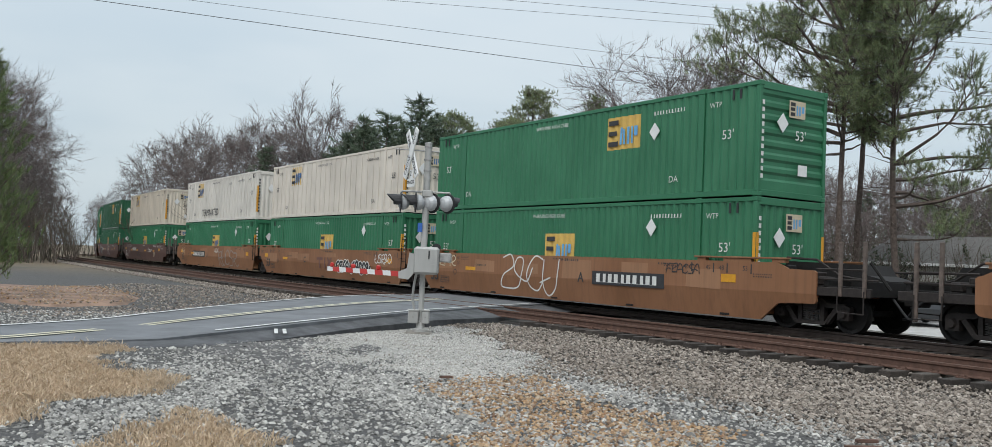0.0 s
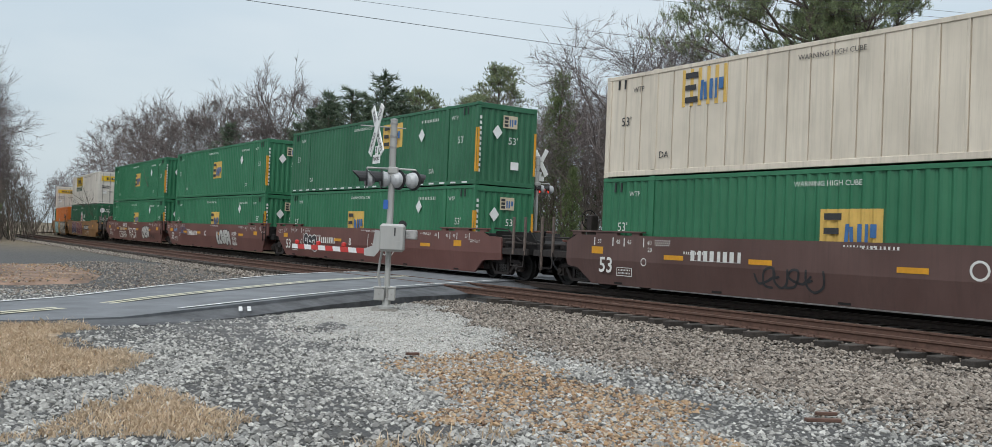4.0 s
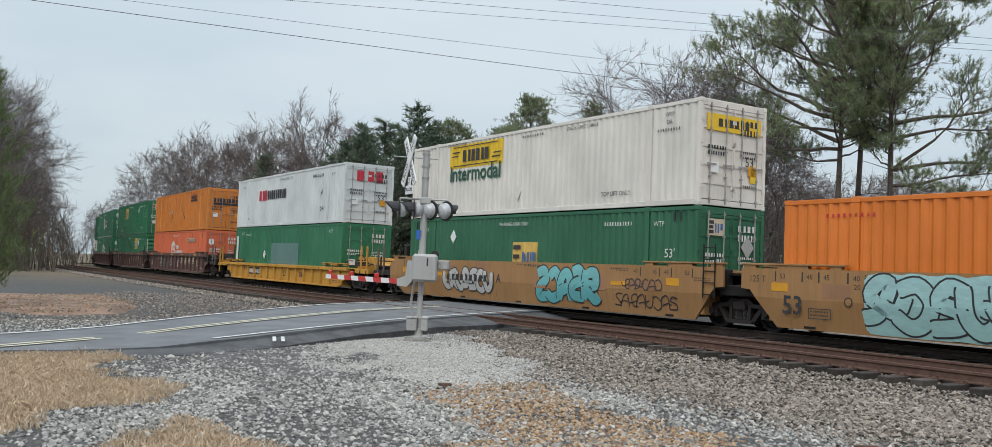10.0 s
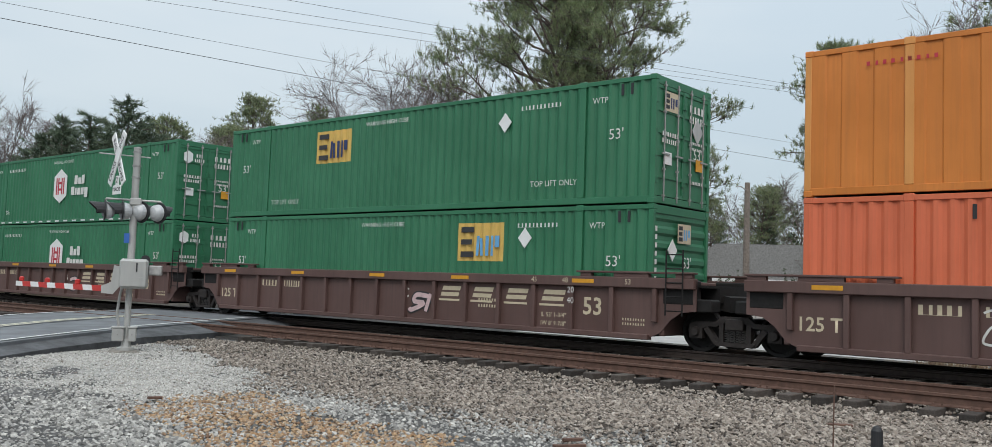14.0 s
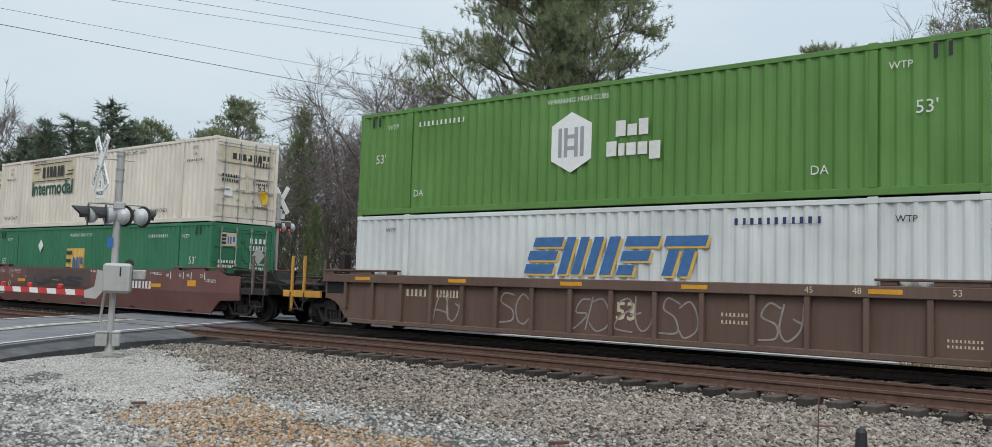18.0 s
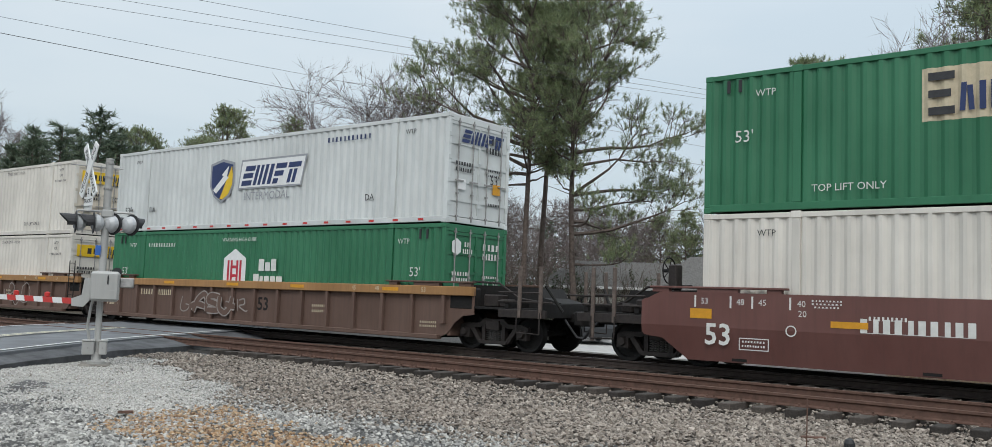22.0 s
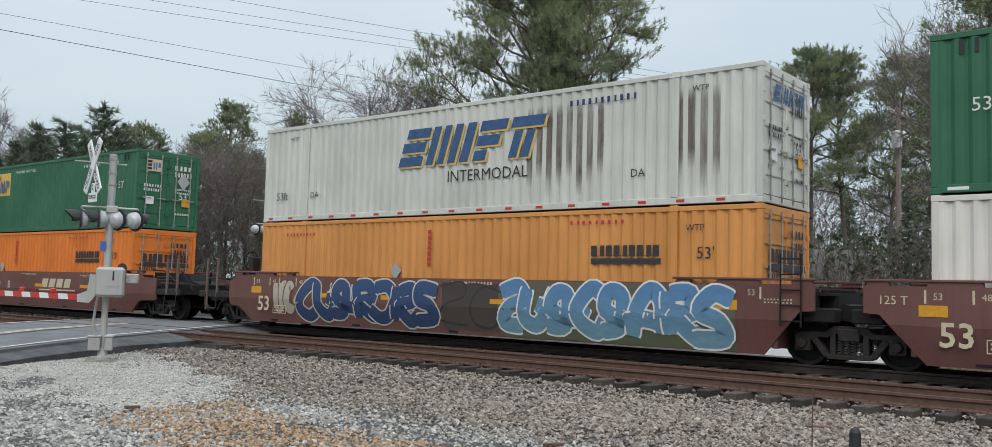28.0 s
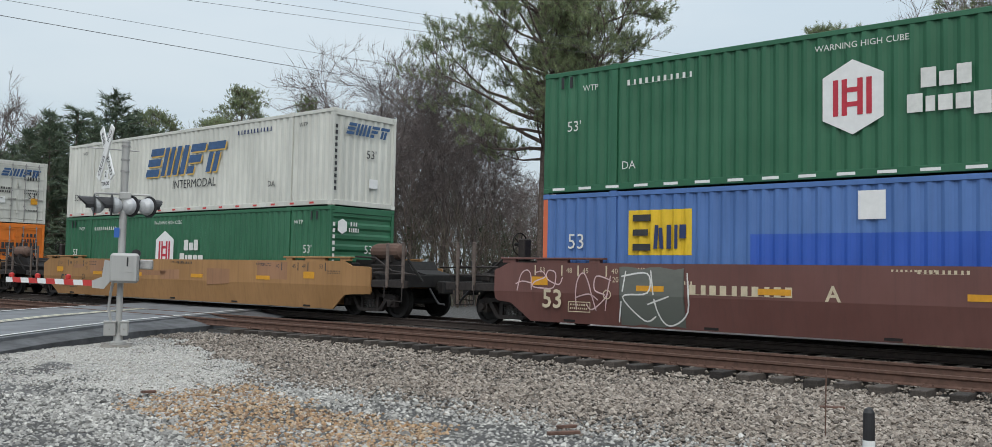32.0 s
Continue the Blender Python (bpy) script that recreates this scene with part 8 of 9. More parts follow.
def tall_pine(seed, h, clear=0.42, reach=0.27, label="tall pine with dark bark and open needle crown", dense=1.0, lean=(0, 0), droop=0.0, needles=26):
    """Crooked rising boughs with needle brushes at their ends; lean: the side on which they reach farther, droop: how much lower they start there."""
    w = Wood(seed)
    r = w.r
    trunk, d = w.path(Vector((0, 0, -0.3)), Vector((r.uniform(-0.04, 0.04), r.uniform(-0.04, 0.04), 1)), h, 0.022, 0.02, 14)
    w.limb(trunk, h * 0.0105, 0.05, 9)
    w.stem_done()
    n = int(52 * dense)
    for i in range(n):
        a = i * 2.399 + r.uniform(-0.6, 0.6)
        toward = math.cos(a) * lean[0] + math.sin(a) * lean[1]
        low = clear - droop * max(toward, 0)
        u = (i + r.random()) / n
        k = low + (0.985 - low) * u
        j = min(int(k * 14), 13)
        at = trunk[j].lerp(trunk[j + 1], min(k * 14 - j, 1))
        form = math.sqrt(max(0.05, 1 - u ** 2.2)) * (0.72 + 0.28 * min(1, u * 4))
        ln = h * reach * form * r.uniform(0.62, 1.1) * (1 + 0.55 * toward)
        rise = 0.25 + 0.75 * u + r.uniform(-0.2, 0.2) - 0.25 * max(toward, 0) * (1 - u)
        pts, dd = w.path(at, Vector((math.cos(a), math.sin(a), rise)), ln, 0.15, 0.05, 6)
        w.limb(pts, 0.014 * ln + 0.03, 0.02, 5)
        for m in range(4 + int(ln * 1.4)):
            q = r.uniform(0.3, 1.0) ** 0.6 if m else 1.0
            jj = min(int(q * 6), 5)
            st = pts[jj].lerp(pts[jj + 1], q * 6 - jj)
            side = Matrix.Rotation(r.uniform(0, 6.28), 3, dd) @ dd.orthogonal().normalized()
            tw, d2 = w.path(st, dd * 0.7 + side * 0.85 + Vector((0, 0, 0.35)), ln * r.uniform(0.12, 0.26) + 0.3, 0.15, 0.08, 3)
            w.limb(tw, 0.022, 0.012, 3)
            for b in range(10):
                c = tw[3] + Vector((r.gauss(0, 0.40), r.gauss(0, 0.40), r.gauss(0.08, 0.16)))
                way = (c - tw[1]).normalized() * 0.55 + Vector((0, 0, 0.95))
                w.limb([tw[2], c], 0.011, 0.007, 3)
                w.brush(c, way.normalized(), r.uniform(0.24, 0.36), needles, 0.009 if needles > 10 else 0.024)
    for _ in range(7):
        a, z = r.uniform(0, 6.28), r.uniform(0.18, clear) * h
        pts, _d = w.path(Vector((0, 0, z)), Vector((math.cos(a), math.sin(a), 0.1)), r.uniform(0.8, 2.2), 0.15, 0, 3)
        w.limb(pts, 0.03, 0.01, 4)
    return w.finish("pine_tree", label, PINEBARK, NEEDLE, "pines by the railway")


def cedar(seed, h, wide=0.24, leaf=None, label="dense dark conifer with drooping branches", name="conifer", young=False):
    w = Wood(seed)
    r = w.r
    trunk, d = w.path(Vector((0, 0, -0.3)), Vector((0, 0, 1)), h, 0.012, 0.02, 8)
    w.limb(trunk, h * 0.014, 0.025, 7)
    w.stem_done()
    n = int(h * (14 if young else 9))
    for i in range(n):
        k = 0.06 + 0.93 * (i + r.random()) / n
        at = Vector((trunk[min(int(k * 8), 7)].x, trunk[min(int(k * 8), 7)].y, k * h))
        a = i * 2.399 + r.uniform(-0.5, 0.5)
        ln = h * wide * (1.06 - k) ** 0.75 * r.uniform(0.6, 1.12) + 0.15
        pts, dd = w.path(at, Vector((math.cos(a), math.sin(a), 0.55 if young else r.uniform(0.1, 0.4))), ln, 0.07, 0.07 if young else 0.02, 4)
        w.limb(pts, 0.01 + 0.008 * ln, 0.008, 4)
        for m in range(4 + int(ln * (5 if young else 3.6))):
            q = r.uniform(0.15, 1.0)
            jj = min(int(q * 4), 3)
            c = pts[jj].lerp(pts[jj + 1], q * 4 - jj) + Vector((r.gauss(0, 0.13), r.gauss(0, 0.13), r.gauss(0, 0.07))) * (0.5 + ln * 0.5)
            if young:
                w.brush(c, (dd * 0.6 + Vector((0, 0, 0.7))).normalized(), r.uniform(0.22, 0.34), 16, 0.009, 0.6)
            else:
                w.brush(c, (dd + Vector((r.gauss(0, 0.3), r.gauss(0, 0.3), 0.1))).normalized(), r.uniform(0.32, 0.52), 10, 0.026, 0.45)
    return w.finish(name, label, PINEBARK, leaf or NEEDLEDARK, "conifers beyond the train")


def thicket(seed, w0, d0, h, leafy=0.0, label="tangle of leafless brown saplings and brambles"):
    w = Wood(seed)
    r = w.r
    for _ in range(int(w0 * 5)):
        x, y = r.uniform(-w0 / 2, w0 / 2), r.uniform(-d0 / 2, d0 / 2)
        hh = h * r.uniform(0.45, 1.05)
        pts, d = w.path(Vector((x, y, -0.2)), Vector((r.gauss(0, 0.16), r.gauss(0, 0.16), 1)), hh, 0.09, 0.03, 5)
        w.limb(pts, 0.018 + hh * 0.004, 0.008, 4)
        for _k in range(6):
            j = r.randint(1, 4)
            p2, d2 = w.path(pts[j], Vector((r.gauss(0, 0.6), r.gauss(0, 0.6), 0.75)), hh * r.uniform(0.18, 0.4), 0.16, 0.05, 3)
            w.limb(p2, 0.012, 0.005, 3)
            for _m in range(2):
                p3, d3 = w.path(p2[r.randint(1, 3)], Vector((r.gauss(0, 0.7), r.gauss(0, 0.7), 0.5)), hh * 0.12, 0.2, 0, 2)
                w.limb(p3, 0.007, 0.004, 3)
            if r.random() < leafy:
                for q in p2[1:]:
                    w.tuft(q, r.uniform(0.09, 0.16), 12, 0.9, 0.28, 0.0)
    t = w.finish("thicket", label, BRUSH, SHRUB, "undergrowth")
    tagged(t, category="shrub")
    return t


def plant(proto, az, dist, scale=1.0, turn=0.0, z=None, label=""):
    x, y = dist * math.sin(radians(az)), dist * math.cos(radians(az))
    t = copy_thing(proto, pose(x, y, GZ if z is None else z, 0, 0, turn) @ Matrix.Scale(scale / proto.scale[0], 4))
    return tagged(t, label)


def build_woods():
    b = [(bare_tree(101, 12, 0.85, 11, 0.22), 12), (bare_tree(102, 12, 0.7, 12, 0.2), 12), (bare_tree(103, 12, 1.15, 13, 0.2), 12)]
    bf = [(bare_tree(111, 12, 0.9, 10, 0.22, twigs=(8, 7, 6), thin=0.011), 12), (bare_tree(112, 12, 0.75, 11, 0.2, twigs=(8, 7, 6), thin=0.011), 12), (bare_tree(113, 12, 1.05, 10, 0.18, twigs=(8, 7, 6), thin=0.011), 12)]
    p = [(tall_pine(201, 18, 0.40, 0.25, dense=0.8, needles=7), 18), (tall_pine(202, 18, 0.42, 0.23, dense=0.8, needles=7), 18), (tall_pine(203, 17, 0.40, 0.22, dense=0.75, needles=7), 17)]
    west = (tall_pine(204, 18, 0.46, 0.26, lean=(-0.93, 0.37), droop=0.02), 18)
    core = (tall_pine(205, 18, 0.50, 0.19, dense=0.6), 18)
    east = (tall_pine(206, 18, 0.42, 0.25, lean=(0.93, -0.37), droop=0.20), 18)
    c = [(cedar(301, 11, 0.30), 11), (cedar(302, 10, 0.36), 10)]
    y = (cedar(303, 8, 0.23, YOUNG, "young pine with upright bright-green needles", "young_pine", True), 8)
    th = [(thicket(401, 7, 3, 4.5), 4.5), (thicket(402, 7, 3, 3.2, 0.45, "bramble thicket with some evergreen leaves"), 3.2)]
    used = set()

    def put(proto, az, dist, el, turn, label=""):
        """el: the angle in degrees up to which it stands, as seen from the camera."""
        proto, tall = proto
        scale = (dist * math.tan(radians(el)) + EYE - GZ) / tall
        if proto.name not in used:
            used.add(proto.name)
            x, yy = dist * math.sin(radians(az)), dist * math.cos(radians(az))
            proto.matrix_basis = pose(x, yy, GZ, 0, 0, turn) @ Matrix.Scale(scale, 4)
            tagged(proto, label)
        else:
            plant(proto, az, dist, scale, turn, label=label)

    # the big pines first, at their own scale
    put(west, 20.3, 46, 18.2, 0, "tall pine with a broad dome of needles reaching over the train")
    put(core, 21.5, 49, 18.2, 0)
    put(east, 23.5, 46, 18.4, 0, "tall pine with long low boughs on one side")
    put(core, 37.0, 58, 14.4, 200, "tall pine with an open crown behind the pole")
    put(core, 39.2, 60, 14.0, 100)
    for k, (az, dist, el) in enumerate(((41.4, 60, 13.4), (43.2, 64, 13.0), (32.6, 84, 6.2), (30.2, 86, 5.6), (28.6, 92, 5.4), (34.2, 90, 6.4))):
        put(p[(k + 1) % 3], az, dist, el, k * 47 + 30)
    put(p[2], 46.6, 37, 17.0, 20)
    put(b[0], 45.4, 35, 16.0, 300)
    put(p[1], 49, 40, 18, 220)
    # beyond the nearer track, towards the curve
    for k, (az, dist, el) in enumerate(((-33.0, 88, 10.8), (-31.4, 92, 10.6), (-30.2, 90, 10.2), (-29.2, 98, 9.4), (-28.4, 104, 8.6), (-27.9, 112, 7.4), (-27.2, 124, 6.0), (-26.6, 140, 4.6), (-29.8, 112, 8.4), (-30.6, 110, 8.8), (-25.6, 170, 3.2), (-33, 86, 10), (-27.5, 90, 5.0), (-28.9, 84, 5.6), (-30.6, 80, 6.0), (-26.9, 100, 4.0))):
        put((b if k < 8 else bf)[k % 3], az, dist, el, k * 77)
    # behind the train, from the curve to the crossing
    for k, (az, dist, el) in enumerate(((-23.4, 165, 2.6), (-22.6, 150, 3.2), (-21.8, 135, 4.0), (-20.9, 122, 5.2), (-19.9, 112, 6.3), (-18.8, 104, 7.2), (-17.9, 98, 7.4), (-16.9, 92, 7.0), (-15.9, 88, 7.0), (-14.7, 84, 8.0), (-13.6, 82, 8.3), (-12.6, 78, 7.8), (-11.3, 74, 9.7), (-10.4, 80, 8.6), (-18.3, 118, 6.2), (-15.2, 100, 6.6))):
        put(bf[(k + 1) % 3], az, dist, el, k * 51 + 20)
    for k, (az, dist, el) in enumerate(((-14.3, 76, 6.4), (-9.4, 66, 7.6), (-8.3, 64, 8.6), (-7.2, 66, 8.9), (-5.5, 62, 10.0), (-4.2, 64, 8.9), (-3.0, 66, 8.2), (-1.8, 62, 7.8), (-10.2, 70, 6.6), (-0.4, 64, 6.8), (-6.4, 60, 8.0), (0.9, 66, 6.5))):
        put(c[k % 2], az, dist, el, k * 63)
    for k, (az, dist, el) in enumerate(((-2.4, 70, 8.9), (-0.2, 74, 8.6), (1.9, 66, 10.6), (3.2, 78, 7.6))):
        put(p[(k + 2) % 3], az, dist, el, k * 91 + 15)
    for k, (az, dist, el) in enumerate(((0.2, 46, 8.2), (1.7, 47, 8.8), (3.0, 49, 8.0))):
        put(b[(k + 1) % 3], az, dist, el, k * 120 + 33, "dense leafless purple-brown tree beside the conifers")
    for k, (az, dist, el) in enumerate(((-9.0, 74, 7.4), (-7.8, 76, 8.0), (-6.2, 72, 8.6), (-4.8, 72, 8.4), (-3.6, 74, 7.8), (-2.2, 74, 7.6), (-10.8, 80, 6.2), (-12.2, 84, 5.6), (-1.0, 76, 7.4))):
        put(c[(k + 1) % 2], az, dist, el, k * 83 + 11)
    put(y, 5.3, 52, 10.6, 10)
    put(y, 3.9, 58, 8.0, 120)
    put(y, 6.7, 44, 4.8, 60, "young bushy pine in front of bare brambles")
    put(b[2], 10.0, 47, 14.2, 200, "leafless spreading tree in front of bare saplings")
    put(b[0], 12.6, 52, 12.0, 140)
    put(b[1], 14.6, 50, 12.5, 80)
    put(b[1], 7.4, 56, 8.0, 250)
    put(b[0], 16.4, 56, 9.0, 10)
    # the purple-brown saplings close behind the train
    for k, (az, dist, el) in enumerate(((5.8, 58, 8.4), (7.6, 62, 9.2), (9.0, 58, 9.8), (10.8, 62, 10.4), (12.2, 58, 10.8), (13.6, 62, 10.6), (15.0, 60, 9.8), (16.2, 64, 9.0), (8.4, 70, 8.8), (11.6, 70, 9.6), (14.2, 72, 9.4))):
        put(bf[k % 3], az, dist, el, k * 59 + 5)
    # the far wood behind the houses
    for k, (az, dist, el) in enumerate(((15.5, 120, 5.5), (18.0, 130, 5.0), (20.2, 115, 5.6), (22.4, 125, 5.2), (24.6, 118, 5.8), (27.0, 128, 5.2), (29.2, 120, 4.8), (31.4, 126, 5.0), (16.8, 90, 6.6), (18.9, 94, 6.2), (19.8, 86, 5.6), (21.3, 92, 6.8), (23.2, 88, 6.0), (24.0, 96, 6.8), (25.6, 90, 6.2), (26.4, 84, 5.4), (28.0, 92, 6.2), (22.0, 78, 4.4), (20.6, 76, 4.2), (24.8, 76, 4.0), (33.0, 92, 6.5), (35.2, 90, 7.0), (37.4, 88, 7.2), (39.6, 86, 7.4), (41.8, 84, 7.6), (44.0, 80, 8.0), (46.5, 78, 8.0))):
        put(bf[k % 3], az, dist, el, k * 67 + 9)
    for k, (az, dist, el) in enumerate(((19.2, 100, 4.2), (23.4, 104, 4.6), (28.0, 98, 4.0), (25.8, 92, 4.4), (16.6, 96, 4.0), (21.8, 96, 5.0), (26.9, 100, 4.8), (17.8, 88, 3.6), (33.5, 84, 5.0), (36.5, 80, 5.4), (39.5, 78, 6.0), (42.5, 74, 6.2), (45.0, 70, 6.4), (30.6, 90, 4.4))):
        put(c[k % 2], az, dist, el, k * 40)
    # undergrowth
    for k, (az, dist, el) in enumerate(((6.5, 47, 5.6), (9.5, 46, 6.0), (12.5, 46, 6.0), (15.2, 45, 5.0), (17.8, 48, 4.4), (-23.3, 130, 1.6), (-19, 96, 3.0), (-14, 76, 4.5), (21.5, 50, 3.4), (27, 56, 3.0), (30.5, 52, 2.6), (35.8, 42, 1.2), (42.5, 37, 4.2), (40.6, 36, 3.2), (44.6, 35, 4.8), (-28.6, 80, 3.0), (-27.2, 88, 2.4), (-33.5, 78, 4.6), (-31.5, 82, 4.8), (-29.8, 86, 4.4), (-28.2, 96, 3.8), (-27.4, 108, 3.0), (-26.8, 124, 2.4), (-26.2, 146, 1.8), (-30.5, 98, 5.2), (-32.0, 100, 5.4))):
        put(th[0], az, dist, el, -az + k * 13 % 20)
    for k, (az, dist, el) in enumerate(((38.6, 46, 1.4), (42.2, 52, 4.4), (46.5, 38, 5.4), (32.4, 44, 1.4), (13.8, 50, 3.2), (24.5, 56, 2.2), (44.8, 48, 5.6), (35.2, 50, 1.2))):
        put(th[1], az, dist, el, -az + k * 17 % 24)
    # the young pine at the road
    put(y, -28.7, 29.0, 10.2, 200, "young pine standing beside red clay near the road")


build_woods()

# ---- loose ground cover ----


def inside(poly, x, y):
    c, j = False, len(poly) - 1
    for i in range(len(poly)):
        (xi, yi), (xj, yj) = poly[i], poly[j]
        if (yi > y) != (yj > y) and x < (xj - xi) * (y - yi) / (yj - yi) + xi:
            c = not c
        j = i
    return c


PALEZONE = [(-3.5, 18.0), (-3.1, 20.5), (-2.2, 22.5), (-0.8, 22.7), (0.3, 18.9), (0.65, 15.4), (0.25, 13.4), (-0.6, 12.5), (-1.2, 13.2), (-1.6, 14.8), (-2.1, 13.8), (-2.6, 15.0)]
LENSZONE = [(-2.7, 15.9), (-2.4, 17.4), (-1.8, 16.7), (-1.65, 15.2), (-2.2, 14.9)]
TANZONE = [(-0.7, 12.5), (0.4, 12.8), (1.2, 11.0), (2.3, 9.2), (2.6, 7.0), (0.5, 7.0), (0.2, 8.6), (-0.2, 10.4)]
GRASSZONE = [(-9.6, 9.3), (-7.5, 13.8), (-6.5, 15.2), (-5.7, 14.0), (-5.5, 12.9), (-4.4, 12.0), (-3.9, 11.4), (-3.6, 10.8), (-3.6, 10.1), (-4.3, 9.3), (-4.1, 8.2), (-3.9, 7.2), (-4.5, 6.4), (-9.6, 6.4)]
TUFTZONE = [(-3.2, 9.1), (-2.8, 9.3), (-2.4, 8.4), (-1.7, 7.8), (-1.7, 7.0), (-3.0, 7.0), (-2.9, 8.2)]
CLAYZONE = [(-18.5, 33.5), (-14.5, 34.5), (-11.0, 29.0), (-10.0, 25.5), (-11.2, 23.2), (-13.5, 24.5)]


def far_from_track(x, y):
    """Metres from the nearer track's middle, towards the camera."""
    s = x * math.cos(AHEAD) + y * math.sin(AHEAD)
    lx, ly, _, th = on_line(s, spread(s))
    s += (x - lx) * math.cos(th) + (y - ly) * math.sin(th)
    return (lx - x) * math.sin(th) - (ly - y) * math.cos(th), s


def ground_height(x, y):
    d, s = far_from_track(x, y)
    h = GZ + 0.035 * noise.noise((x * 0.23, y * 0.23, 0))
    if d < 3.4:
        h = max(h, -0.27 if d < 0.9 else -0.27 - 0.05 * min((d - 0.9) / 0.1, 1) - 0.16 * max((d - 1.4) / 2.1, 0))
    return h




def stones(name, label, places, material):
    """One object of many small broken stones: places of (x, y, z, size)."""
    r = np.random.RandomState(len(places))
    n = len(places)
    pl = np.array(places)
    oct_v = np.array([(1, 0, 0), (-1, 0, 0), (0, 1, 0), (0, -1, 0), (0, 0, 1), (0, 0, -1), (0.6, 0.6, 0.45), (-0.6, -0.5, 0.5)], float)
    oct_f = np.array([(0, 6, 4), (6, 2, 4), (2, 1, 4), (1, 7, 4), (7, 3, 4), (3, 0, 4), (2, 6, 0), (3, 7, 1), (1, 2, 5), (3, 1, 5), (0, 3, 5), (2, 0, 5)])
    v = oct_v[None] * r.uniform(0.6, 1.25, (n, 8, 3)) * np.array([1.0, 0.82, 0.74])
    a, tilt = r.uniform(0, 6.283, n), r.normal(0, 0.45, n)
    ct, st = np.cos(tilt)[:, None], np.sin(tilt)[:, None]
    y2, z2 = v[:, :, 1] * ct - v[:, :, 2] * st, v[:, :, 1] * st + v[:, :, 2] * ct
    ca, sa = np.cos(a)[:, None], np.sin(a)[:, None]
    x3, y3 = v[:, :, 0] * ca - y2 * sa, v[:, :, 0] * sa + y2 * ca
    v = np.stack([x3, y3, z2], -1) * pl[:, None, 3:4] + pl[:, None, :3]
    f = (oct_f[None] + (np.arange(n) * 8)[:, None, None]).reshape(-1, 3)
    me = bpy.data.meshes.new(name)
    me.vertices.add(n * 8)
    me.vertices.foreach_set("co", v.reshape(-1))
    me.loops.add(len(f) * 3)
    me.loops.foreach_set("vertex_index", f.reshape(-1).astype(np.int32))
    me.polygons.add(len(f))
    me.polygons.foreach_set("loop_start", (np.arange(len(f)) * 3).astype(np.int32))
    me.update(calc_edges=True)
    me.shade_flat()
    me.materials.append(material)
    tagged(new(name, me), label, "gravel", kind="stuff")


